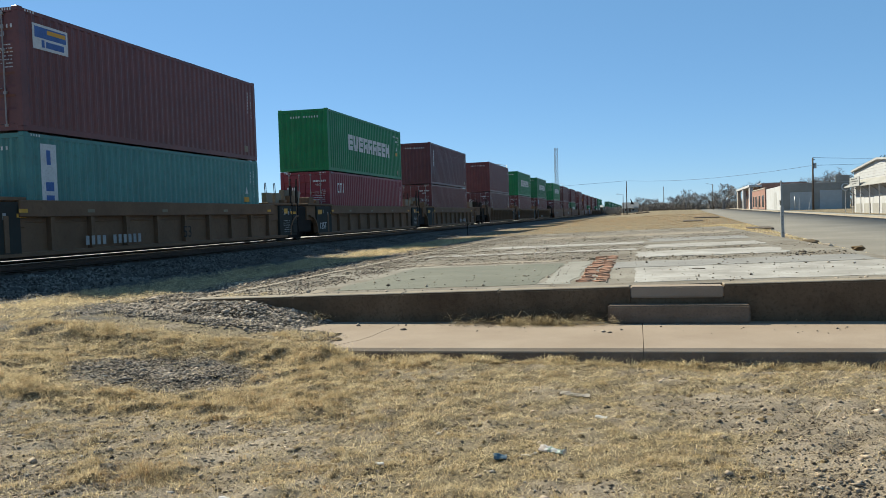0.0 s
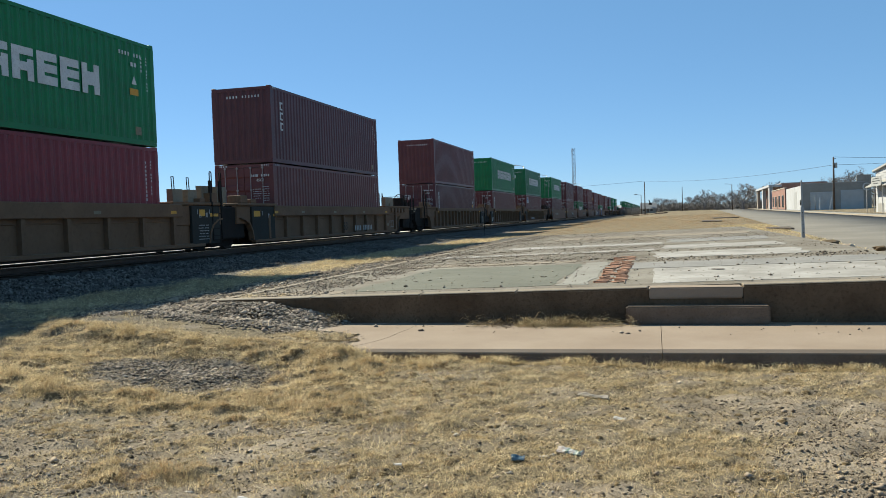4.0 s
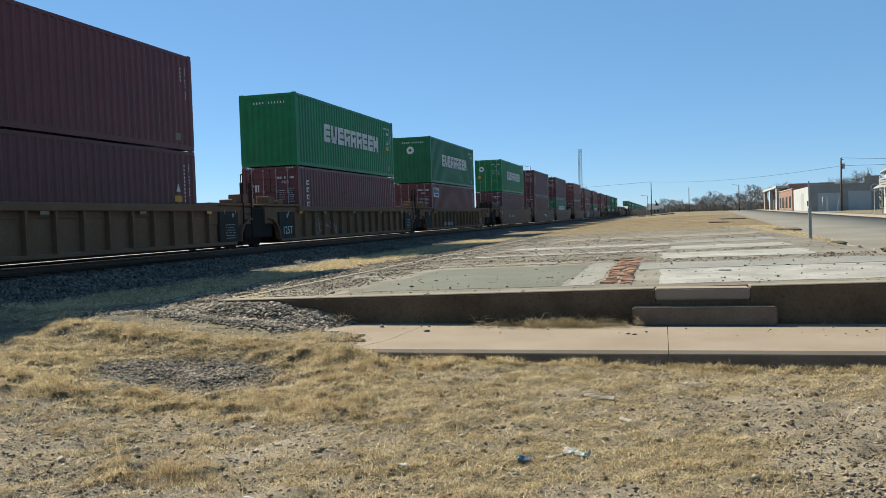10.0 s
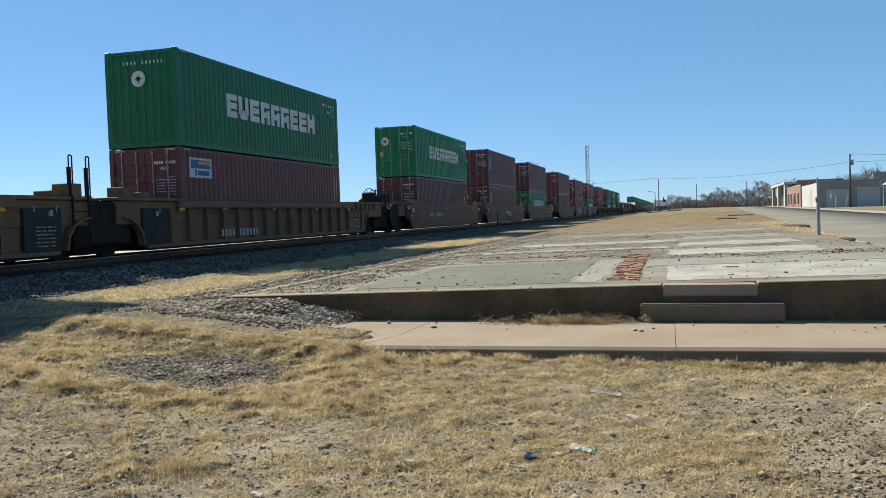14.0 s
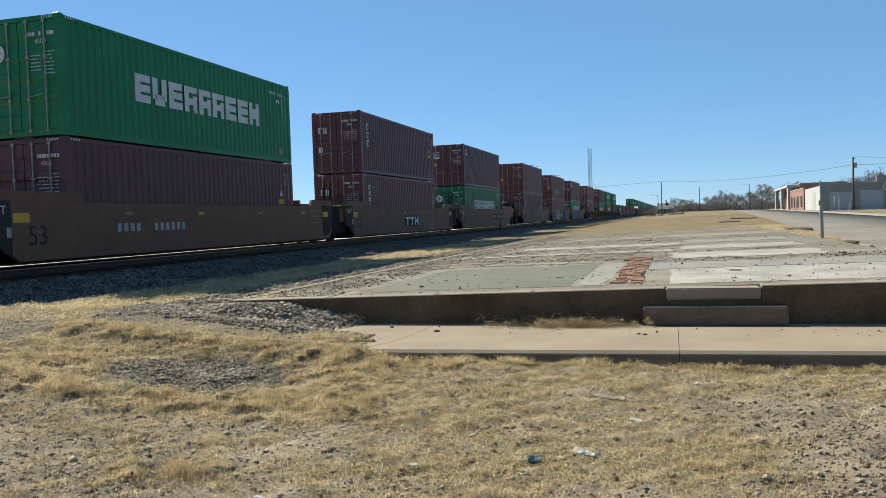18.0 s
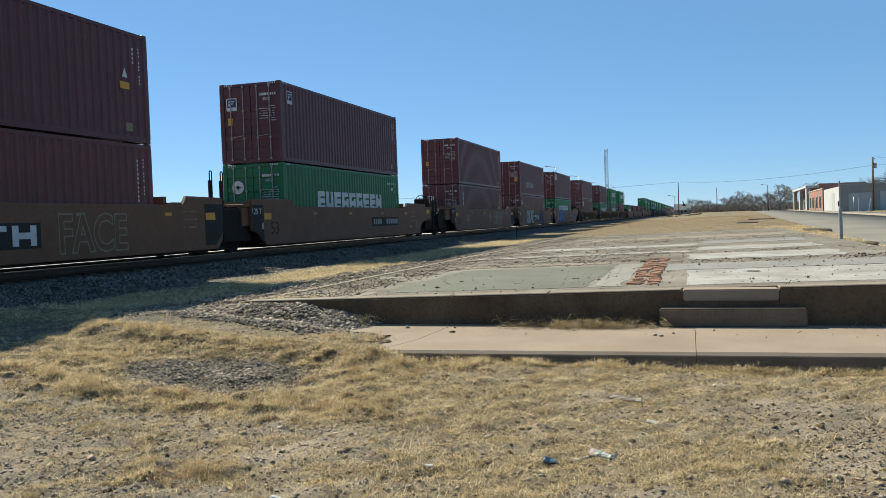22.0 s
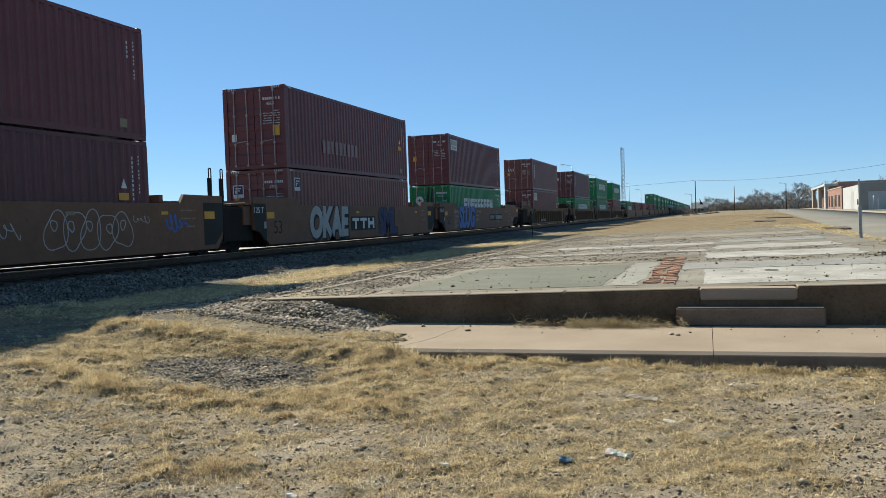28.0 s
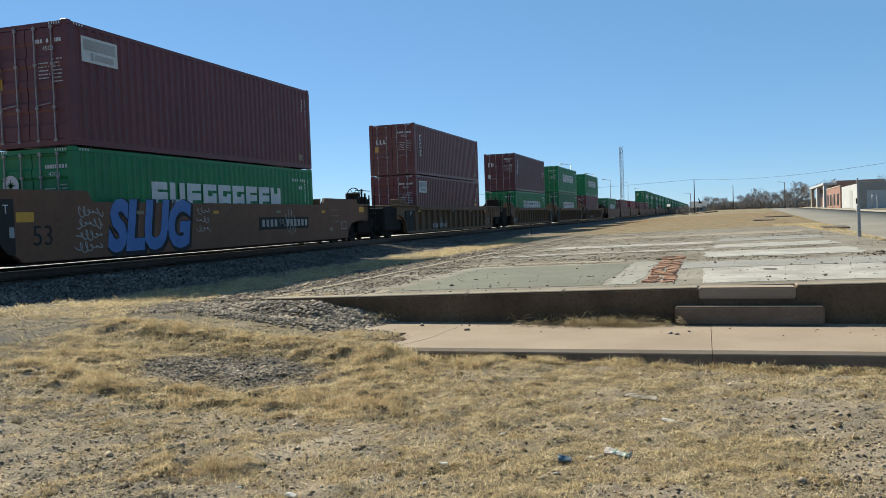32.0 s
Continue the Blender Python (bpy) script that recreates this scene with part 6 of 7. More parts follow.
# paint and writing on the wagons' sides
S_X = 1.524
for k, wg in enumerate(CARS[:16]):
    style = UNITS[k][0]
    if style == "smooth":
        lettering("53", 0.62, M["black_mark"], wg, on_side(-1.65, 1.32, S_X), "stencil_number", "black stencilled number")
        lettering("125 T", 0.27, M["white_mark"], wg, on_side(-2.88, 2.0, 1.527), "stencil_number", "white stencilled number")
        if UNITS[k][1] == "middle":
            ds = -0.62 if k == 10 else 0.0
            part("brand_plate", marks([(5.2 + ds, 7.75 + ds, 1.28, 1.84)], x=1.521)(), M["dark_panel"], wg, "black company plate")
            part("brand_mark", marks([(5.35, 6.0, 1.66, 1.78), (5.6, 5.76, 1.34, 1.66), (6.15, 6.8, 1.66, 1.78), (6.4, 6.56, 1.34, 1.66), (6.95, 7.12, 1.34, 1.78), (7.45, 7.62, 1.34, 1.78), (7.12, 7.45, 1.49, 1.63)], x=1.5255)(), M["white_mark"], wg).location.y = ds
        elif UNITS[k][1] == "last":
            part("number_plate", marks([(7.7, 11.15, 1.44, 1.84)], x=1.5205, lift=0.003)(), M["dark_panel"], wg, "dark painted number panel")
            tagged(part("stencil_code", marks([(7.9 + j * 0.27, 8.06 + j * 0.27, 1.53, 1.76) for j in range(12) if j not in (4, 5)], x=1.524)(), M["grey_spray"], wg, "row of white stencilled characters"), kind="stuff")
        if k == 6:
            tagged(part("stencil_code", marks([(1.4 + j * 0.26, 1.55 + j * 0.26, 1.55, 1.76) for j in range(12) if j not in (4, 5)], x=1.524)(), M["grey_spray"], wg, "row of white stencilled characters"), kind="stuff")
    else:
        if k in (1, 4, 13):
            lettering("125T", 0.4, M["white_mark"], wg, on_side(-2.05, 1.22, 1.474), "stencil_number", "white stencilled number")
        if k in (0, 2, 5, 12, 15):
            at = 7.75 if k == 2 else 1.67
            tagged(part("stencil_code", marks([(at + j * 0.225, at + 0.13 + j * 0.225, 1.15, 1.38) for j in range(11) if j != 4], x=1.503)(), M["grey_spray"], wg, "row of white stencilled characters"), kind="stuff")
            lettering("53", 0.5, M["black_mark"], wg, on_side(6.3, 1.2, 1.505), "stencil_number", "faint stencilled number")
        if UNITS[k][1] != "last":
            lettering("53", 0.15, M["white_mark"], wg, on_side(13.85, 1.86, 1.474), "stencil_number")


def scrawl(wg, u0, u1, z0, z1, mat, seed, n=9, x=1.5245, w=0.035):
    """Sprayed loops that cannot be read, as thin crossing strokes."""
    r = random.Random(seed)
    b = bmesh.new()
    pts, ph = [], r.uniform(0, 6.28)
    steps = n * 10
    for k in range(steps + 1):
        q = k / steps
        th = q * n * 5.2 + ph
        amp = 0.5 * (z1 - z0) * (0.55 + 0.45 * math.sin(q * 7.0 + ph * 2))
        pts.append((u0 + (u1 - u0) * q + 0.5 * (u1 - u0) / n * math.cos(th * 1.03), (z0 + z1) / 2 + amp * math.sin(th)))
    for (p, q), (s, t) in zip(pts, pts[1:]):
        tube(b, (x, p, q), (x, s, t), w / 2, n=4, cap=False)
    bmesh.ops.scale(b, vec=(0.12, 1, 1), space=Matrix.Translation((-x, 0, 0)), verts=b.verts[:])
    return tagged(part("spray_scrawl", b, mat, wg, "sprayed scrawl"), kind="stuff")


SQUEEZE = Matrix.Diagonal((0.84, 1, 1, 1))
M["tag_blue"] = stuff("dull_blue_spray", (0.085, 0.15, 0.34), (0.12, 0.2, 0.42), 0.75, 2, (0.07, 0.11, 0.26), 20, 0)
for car, word, size, y, z, mat, slant, lab in ((10, "OKAE", 1.48, 0.95, 1.15, "grey_spray", 0.1, "fat grey sprayed letters with a black edge"), (11, "SLUG", 1.62, 0.66, 1.15, "tag_blue", 0.2, "fat blue sprayed letters with a black edge"), (10, "SML", 1.5, 7.5, 1.13, "tag_navy", 0.05, "dull navy sprayed letters on black")):
    lettering(word, size, M["black_mark"], CARS[car], on_side(y + 0.05, z - 0.05, 1.5245) @ SQUEEZE, "graffiti_edge", "black sprayed edge", 0.15, slant)
    lettering(word, size, M[mat], CARS[car], on_side(y, z, 1.5285) @ SQUEEZE, "graffiti", lab, 0.085, slant)
lettering("FACE", 1.22, M["wagon_mark"], CARS[7], on_side(8.25, 1.16, 1.5225) @ SQUEEZE, "graffiti_edge", "faint tan sprayed outlines", 0.05)
lettering("FACE", 1.22, M["wagon_brown"], CARS[7], on_side(8.25, 1.16, 1.5265) @ SQUEEZE, "graffiti", "brown letters inside faint outlines", 0.012)
for row in range(4):
    scrawl(CARS[11], -0.35 + 0.03 * row, 0.5, 1.1 + 0.27 * row, 1.36 + 0.27 * row, M["grey_spray"], 40 + row, 6, w=0.035)
for row in range(3):
    scrawl(CARS[11], 4.35, 4.95, 1.45 + 0.25 * row, 1.65 + 0.25 * row, M["grey_spray"], 50 + row, 4, w=0.024)
scrawl(CARS[11], 9.0, 10.4, 1.2, 2.15, M["grey_spray"], 6, 8, w=0.02)


def bubbles(wg, u0, u1, z0, z1, mat, seed, n=5, x=1.5245, w=0.035):
    """Outlines of fat overlapping bubble shapes, sprayed as one thin line each."""
    r = random.Random(seed)
    b = bmesh.new()
    step = (u1 - u0) / n
    for k in range(n):
        cu, cz = u0 + step * (k + 0.5), (z0 + z1) / 2 + r.uniform(-0.05, 0.05)
        rings = [(step * 0.62, (z1 - z0) * 0.5, cu, cz), (step * 0.16, (z1 - z0) * 0.14, cu + r.uniform(-0.1, 0.1), cz + r.uniform(0.0, 0.2))]
        for ru, rz, mu, mz in rings:
            p1, p2 = r.uniform(0, 6.28), r.uniform(0, 6.28)
            pts = []
            for j in range(25):
                a = j * 2 * math.pi / 24
                g = 1 + 0.13 * math.sin(2 * a + p1) + 0.10 * math.sin(3 * a + p2)
                pts.append((mu + ru * g * math.cos(a), mz + rz * g * 0.92 * math.sin(a)))
            for (p, q), (s, t) in zip(pts, pts[1:]):
                tube(b, (x, p, q), (x, s, t), w / 2, n=4, cap=False)
    bmesh.ops.scale(b, vec=(0.12, 1, 1), space=Matrix.Translation((-x, 0, 0)), verts=b.verts[:])
    return tagged(part("spray_scrawl", b, mat, wg, "pale sprayed bubble outlines"), kind="stuff")


bubbles(CARS[9], 8.3, 11.0, 1.15, 2.12, M["grey_spray"], 7)
scrawl(CARS[9], 11.15, 11.75, 1.75, 1.95, M["grey_spray"], 21, 5, w=0.022)
scrawl(CARS[9], 6.6, 7.5, 1.25, 2.15, M["grey_spray"], 22, 6, w=0.03)
scrawl(CARS[9], 12.4, 13.4, 1.5, 2.0, M["blue_mark"], 23, 6, w=0.07)
scrawl(CARS[9], 0.4, 1.2, 1.2, 2.0, M["grey_spray"], 8, 4, w=0.03)
scrawl(CARS[4], 1.0, 3.4, 1.1, 1.85, M["grey_spray"], 10, 9, x=1.37, w=0.05)
scrawl(CARS[12], 3.0, 4.2, 1.1, 1.85, M["grey_spray"], 11, 5, x=1.37, w=0.04)



# ---- street, kerbs and the far ground ----
def street_x(y, off):
    return off + 0.055 * y


def ribbon(name, off0, off1, y0, y1, up, mat, label, cat, thick=0.15, step=3.0):
    ys = np.arange(y0, y1 + 0.01, step)
    v, f = [], []
    for y in ys:
        for o, dz in ((off0, -thick), (off0, 0), (off1, 0), (off1, -thick)):
            x = street_x(y, o)
            zc = float(ground_z(street_x(y, 9.5), y))
            v.append((x, y, zc + up + dz))
    for k in range(len(ys) - 1):
        for j in range(3):
            a = 4 * k + j
            f.append((a, a + 1, a + 5, a + 4))
    ob = piece(name, mesh_of(name, v, f), mat)
    return tagged(ob, label, cat, kind="structure")


ribbon("road", 4.4, 14.6, 14.5, 420, 0.03, M["asphalt"], "pale worn asphalt street", "road")
ribbon("kerb", 14.6, 14.85, 14.5, 300, 0.16, M["concrete"], "low concrete kerb of the far side", "kerb", 0.3)
ribbon("pavement", 14.85, 16.9, 60, 300, 0.15, M["tan_floor"], "dusty far pavement", "pavement", 0.3)


def upright(name, x, y, h, r0, r1, mat, label, cat, group="", tilt=0.0, extra=None):
    z = float(ground_z(x, y))
    ob = empty(name, pose(x, y, z - 0.1, tilt, tilt * 0.6), label, cat, group)
    part("shaft", tube(bmesh.new(), (0, 0, 0), (0, 0, h), r0, r1, 8), mat, ob, smooth=True)
    if extra:
        extra(ob, h)
    return ob


def crossarm(ob, h):
    part("crossarm", cuboid(-1.1, 1.1, -0.06, 0.06, h - 0.7, h - 0.56), M["pole_wood"], ob)
    for x in (-0.95, 0.95):
        part("insulator", tube(bmesh.new(), (x, 0, h - 0.56), (x, 0, h - 0.4), 0.06, 0.03, 6), M["galv"], ob)


def can(ob, h):
    part("transformer", tube(bmesh.new(), (0.38, 0, h - 1.9), (0.38, 0, h - 1.0), 0.24, n=10), M["galv"], ob, "grey drum transformer")
    part("bracket", cuboid(-0.1, 0.4, -0.05, 0.05, h - 0.35, h - 0.25), M["pole_wood"], ob)


def lamp_arm(side):
    def go(ob, h):
        b = tube(bmesh.new(), (0, 0, h - 0.1), (side * 1.5, 0, h + 0.25), 0.05, 0.04, 6)
        part("arm", b, M["galv"], ob)
        part("lamp_head", soft_box(*sorted((side * 1.4, side * 2.1)), -0.16, 0.16, h + 0.14, h + 0.32, 0.04), M["galv"], ob, "grey lamp head")
    return go


G_POLE = "utility poles"
pole_a = upright("utility_pole", -2.8, 243, 9.5, 0.16, 0.10, M["pole_wood"], "weathered wooden utility pole beyond the field", "pole", G_POLE)
pole_b = upright("utility_pole", 9.2, 300, 8.5, 0.15, 0.10, M["pole_wood"], "plain wooden pole at the field's end", "pole", G_POLE)
pole_d = upright("street_lamp", 24.3, 285, 8.4, 0.16, 0.11, M["pole_wood"], "wooden pole with a lamp arm by the street", "street lamp", "", 0, lamp_arm(-1))
pole_c = upright("utility_pole", 30.4, 158, 9.3, 0.19, 0.13, M["pole_wood"], "dark utility pole with transformer before grey building", "pole", G_POLE, 0, can)
upright("yard_lamp", -4.2, 268, 6.3, 0.11, 0.08, M["pole_wood"], "short dark lamp pole by the far house", "street lamp", "", 0, lamp_arm(-1))
upright("pipe_post", 27.6, 159.5, 2.6, 0.05, 0.05, M["galv"], "thin grey steel post before grey building", "post")
for y, h in ((157, 10.8), (191, 10.4), (225, 10.2), (278, 11.2), (330, 10.4)):
    upright("rail_yard_lamp", -24.0, y, h, 0.11, 0.07, M["galv"], "tall grey lamp post beyond the tracks", "street lamp", "lamp posts beyond the tracks", 0, lamp_arm(-1))
upright("track_marker", -11.3, 55.5, 1.65, 0.02, 0.02, M["black_steel"], "thin dark marker post beside the ballast", "post")


def wire(a, b, sag, r=0.02):
    bm = bmesh.new()
    a, b = Vector(a), Vector(b)
    pts = [a.lerp(b, k / 12) - Vector((0, 0, sag * 4 * (k / 12) * (1 - k / 12))) for k in range(13)]
    for p, q in zip(pts, pts[1:]):
        tube(bm, p, q, r, n=4, cap=False)
    return tagged(part("overhead_wire", bm, M["wire"]), "thin black overhead wire", "wire", "overhead wires")


ta, tc = Vector((-2.8, 243, 10.2)), Vector((30.4, 158, 8.6))
wire((-90, 246, 9.0), ta, 0.8, 0.035)
wire(ta, tc, 1.0, 0.03)
wire((30.4, 158, 10.0), (60, 150, 9.0), 0.5, 0.03)
wire(tc, (90, 140, 9.8), 0.8, 0.03)

# sign post by the kerb: square steel tube leaning slightly
z0 = float(ground_z(5.25, 32.8))
post = empty("sign_post", pose(5.25, 32.8, z0 - 0.05, 0, -1.0), "bare grey square steel sign post by the street", "post")
part("shaft", soft_box(-0.055, 0.055, -0.055, 0.055, 0, 1.25, 0.008), M["galv"], post)
part("upper_shaft", soft_box(-0.026, 0.026, -0.026, 0.026, 1.25, 2.22, 0.006), M["galv"], post)
part("bracket", soft_box(-0.07, -0.04, -0.05, 0.05, 1.3, 1.5, 0.006), M["black_steel"], post)
for k in range(6):
    part("bolt_hole", tube(bmesh.new(), (0, -0.057, 0.3 + 0.15 * k), (0, -0.0555, 0.3 + 0.15 * k), 0.014, n=6), M["black_mark"], post)


# ---- lattice masts ----
def lattice(name, x, y, h, w0, w1, legs, label, bays, r=0.09, plat=()):
    ob = empty(name, pose(x, y, float(ground_z(x, y))), label, "mast")
    def corner(k, z):
        a = 2 * math.pi * k / legs + 0.4
        w = w0 + (w1 - w0) * z / h
        return Vector((w * math.cos(a), w * math.sin(a), z))
    for k in range(legs):
        part("leg", tube(bmesh.new(), corner(k, 0), corner(k, h), r, r * 0.8, 5), M["mast_steel"], ob)
    for j in range(bays):
        za, zb = h * j / bays, h * (j + 1) / bays
        b = bmesh.new()
        for k in range(legs):
            tube(b, corner(k, za), corner((k + 1) % legs, zb), r * 0.6, n=4, cap=False)
            tube(b, corner((k + 1) % legs, za), corner(k, zb), r * 0.6, n=4, cap=False)
        tagged(part("bracing", b, M["mast_steel"], ob), kind="stuff")
    for z, rad in plat:
        hub = part("antenna_ring", tube(bmesh.new(), (0, 0, z - 0.1), (0, 0, z + 0.1), rad * 0.7, n=9), M["mast_steel"], ob)
        for k in range(9):
            a = 2 * math.pi * k / 9
            an = part("antenna", soft_box(-0.12, 0.12, -0.08, 0.08, -0.85, 0.85, 0.03), M["galv"], hub, "pale panel antenna")
            an.location = (rad * math.cos(a), rad * math.sin(a), z)
            an.rotation_euler = (0, 0, a)
    return ob


lattice("radio_mast", -37.3, 400, 32.5, 0.95, 0.95, 3, "slim grey lattice radio mast far beyond the train", 16, 0.10)
lattice("cell_tower", -147, 150, 30.5, 2.3, 0.85, 3, "grey lattice tower with antenna rings, tapering upward", 14, 0.10, ((29.8, 1.6), (25.6, 1.25)))


# ---- buildings along the street ----
def on_street(y, off, turn=0.0):
    """A frame on the street front: local x into the block, local y back towards the yard."""
    z = float(ground_z(street_x(y, 14.0), y)) + 0.02
    return pose(street_x(y, off), y, z, 0, 0, -3.15 + turn)


def window(parent, x, y0, y1, z0, z1, face="x", frame_mat="white_wall", glass="dark_glass"):
    def bx(a0, a1, b0, b1, d0, d1):
        return cuboid(d0, d1, a0, a1, b0, b1) if face == "x" else cuboid(a0, a1, d0, d1, b0, b1)
    w = part("window", bx(y0, y1, z0, z1, x - 0.02, x + 0.05), M[frame_mat], parent)
    part("pane", bx(y0 + 0.08, y1 - 0.08, z0 + 0.08, z1 - 0.08, x - 0.035, x - 0.024), M[glass], w)
    return w


# white end wall and grey garage front: local +y runs away from the yard along the street
garage = empty("garage_building", on_street(162, 16.9), "flat-roofed block garage, white street side, grey front", "building")
part("street_wall", soft_box(0, 0.3, 0.3, 30, -0.5, 4.6, 0.02), M["white_wall"], garage, "sunlit white painted block wall")
part("front_wall", soft_box(0, 11.4, 0, 0.3, -0.5, 4.85, 0.02), M["grey_wall"], garage, "shaded grey block wall")
part("parapet", soft_box(9.0, 11.4, -0.05, 0.35, 4.85, 6.1, 0.02), M["grey_wall"], garage)
part("east_wall", cuboid(11.1, 11.4, 0.3, 30, -0.5, 4.6), M["grey_wall"], garage)
part("back_wall", cuboid(0.3, 11.1, 29.7, 30, -0.5, 4.6), M["grey_wall"], garage)
part("roof", cuboid(0.3, 11.1, 0.3, 29.7, 4.2, 4.35), M["roof"], garage)
part("coping", soft_box(-0.06, 11.46, -0.06, 0.36, 4.852, 4.95, 0.015), M["roof"], garage)
for x0, x1, z1, mat in ((1.4, 5.4, 3.3, "door_paint"), (6.4, 10.1, 3.5, "door_paint")):
    d = part("garage_door", soft_box(x0, x1, -0.06, 0.02, -0.05, z1, 0.02), M[mat], garage, "closed pale garage door")
    for k in range(1, 5):
        part("door_rail", cuboid(x0 + 0.05, x1 - 0.05, -0.085, -0.058, z1 * k / 5 - 0.03, z1 * k / 5 + 0.03), M[mat], d)
    part("door_post", cuboid((x0 + x1) / 2 - 0.03, (x0 + x1) / 2 + 0.03, -0.09, -0.058, 0, z1), M[mat], d)
part("stain_panel", soft_box(-0.02, 0.02, 9, 14, 0.3, 3.6, 0.01), M["roof"], garage, "patched wall render")
hoop = bmesh.new()
for k in range(16):
    a0, a1 = 0.6 + 5.0 * k / 16, 0.6 + 5.0 * (k + 1) / 16
    tube(hoop, (0.62 * math.cos(a0), 0, 0.62 * math.sin(a0)), (0.62 * math.cos(a1), 0, 0.62 * math.sin(a1)), 0.10, n=5)

hp = part("ring_sign", hoop, M["white_mark"], garage, "white ring hung from the wall")
hp.location = (10.6, -0.4, 3.95)
for k in range(2):
    g_sign = part("yard_sign", soft_box(-0.07, 0.07, -0.03, 0.03, -0.4, 2.3, 0.01), M["white_mark"], None)
    g_sign.matrix_world = on_street(158 - 2 * k, 19.4 + 1.3 * k) @ Matrix.Rotation(0.16 * k, 4, "Y")
    tagged(g_sign, "thin pale stake before the garage", "stake")

# brick shop and the colonnaded shop beyond it
shop = empty("brick_shop", on_street(195, 16.9), "single-storey red brick shop with shaded front", "building")
part("front_wall", soft_box(0, 0.3, 0.3, 37, -0.5, 4.75, 0.02), M["brick_wall"], shop)
part("end_wall", soft_box(0, 12, 0, 0.3, -0.5, 4.75, 0.02), M["brick_wall"], shop)
part("roof", cuboid(0.3, 12, 0.3, 37, 4.3, 4.45), M["roof"], shop)
part("cornice", soft_box(-0.1, 0.35, 0, 37, 4.75, 5.0, 0.03), M["stucco"], shop)
for y0 in (3, 12, 22, 30):
    window(shop, -0.01, y0, y0 + 4.5, 0.6, 3.4, "x", "stucco")
part("door", soft_box(-0.05, 0.02, 18, 20, 0, 2.6, 0.01), M["wood_dark"], shop)
arcade = empty("colonnade_shop", on_street(233, 16.4), "pale old shop with a flat porch roof on columns", "building")
part("front_wall", soft_box(2.6, 2.9, 0.3, 58, -0.5, 6.7, 0.02), M["brick_wall"], arcade)
part("end_wall", soft_box(2.6, 14, 0, 0.3, -0.5, 6.7, 0.02), M["brick_wall"], arcade)
part("porch_roof", soft_box(-0.2, 3.0, -0.2, 58, 5.9, 6.5, 0.04), M["white_wall"], arcade)
part("roof", cuboid(2.9, 14, 0.3, 58, 6.7, 6.9), M["roof"], arcade)
for k in range(3):
    part("column", soft_box(0.0, 0.9, 0.5 + 26 * k, 4.0 + 26 * k, -0.5, 5.89, 0.05), M["white_wall" if k < 2 else "stucco"], arcade)
for k in range(8):
    window(arcade, 2.59, 3.0 + 7 * k, 6.5 + 7 * k, 0.4, 4.2, "x", "stucco")

# white gabled workshop with a metal awning
work = empty("gabled_workshop", on_street(105, 18.9), "white clapboard workshop with rising gable and metal awning", "building")
b = bmesh.new()
prism(b, [(0.0, -0.5), (0.0, 4.75), (-13.2, 5.5), (-27, 4.75), (-27, -0.5)], "x", 0, 0.3)
part("front_wall", b, M["white_wall"], work, "white street wall")
for k in range(6):
    z = 3.9 + k * 0.28
    cut = 0.0 if z < 4.5 else 13.2 * (z + 0.25 - 4.75) / 0.75
    if cut < 12.5:
        part("clapboard", cuboid(-0.03, 0.001, -27 + cut, -0.05 - cut, z, z + 0.25), M["white_wall"], work)
part("side_wall", cuboid(0.3, 14, -0.3, 0.0, -0.5, 4.8), M["white_wall"], work)
b = bmesh.new()
prism(b, [(0.2, 4.75), (0.2, 4.93), (-13.2, 5.7), (-27.2, 4.93), (-27.2, 4.75), (-13.2, 5.5)], "x", -0.35, 15)
part("roof", b, M["roof"], work)
b = bmesh.new()
prism(b, [(0, 3.75), (-1.2, 3.0), (-1.2, 2.93), (0, 3.66)], "y", -27, -0.4)
part("awning", b, M["grey_wall"], work, "grey metal awning")
for k in range(6):
    y = -0.8 - 4.4 * k
    br = part("awning_post", tube(bmesh.new(), (-1.1, y, -0.3), (-1.1, y, 3.0), 0.04, n=6), M["white_wall"], work)
    part("awning_brace", tube(bmesh.new(), (-0.05, y - 0.6, 2.0), (-1.05, y, 2.95), 0.03, n=5), M["grey_wall"], br)
    part("wall_panel", soft_box(-0.06, 0.01, y - 3.6, y - 0.4, 0.0, 1.1, 0.01), M["grey_wall"], work)
sg = part("sign_board", soft_box(-1.3, -1.22, -9.8, -4.6, 2.95, 3.95, 0.02), M["roof"], work, "weathered sign board")
for z, w in ((3.75, 3.2), (3.5, 4.2), (3.25, 2.4)):
    part("writing_bar", cuboid(-1.31, -1.301, -7.2 - w / 2, -7.2 + w / 2, z - 0.04, z + 0.04), M["black_mark"], sg)

# far house behind the rubble
house = empty("far_house", pose(-2.6, 322, 1.15), "low far house with a pale roof among bare trees", "house")
part("wall", soft_box(-4.4, 4.6, -4, 4, -0.3, 1.75, 0.03), M["grey_wall"], house)
b = bmesh.new()
prism(b, [(-4.8, 1.65), (-0.4, 4.3), (0.4, 4.3), (4.8, 1.65)], "x", -4.6, 5.2)
part("roof", b, M["clay_roof"], house, "pale grey roof")
window(house, -4.01, -3, -1.4, 0.5, 1.5, "y")
window(house, -4.01, 1.2, 2.8, 0.5, 1.5, "y")
part("door", cuboid(-0.5, 0.5, -4.05, -3.99, 0, 1.7), M["wood_dark"], house)
b = bmesh.new()
prism(b, [(0.2, 3.4), (2.6, 3.3), (2.2, 3.9), (1.5, 4.4), (0.7, 5.7), (0.35, 5.5), (0.9, 4.2)], "y", -3.2, -2.9)
part("roof_sheet", b, M["black_steel"], house, "torn dark sheet standing up on the roof")
house.scale = (0.62, 0.62, 0.85)
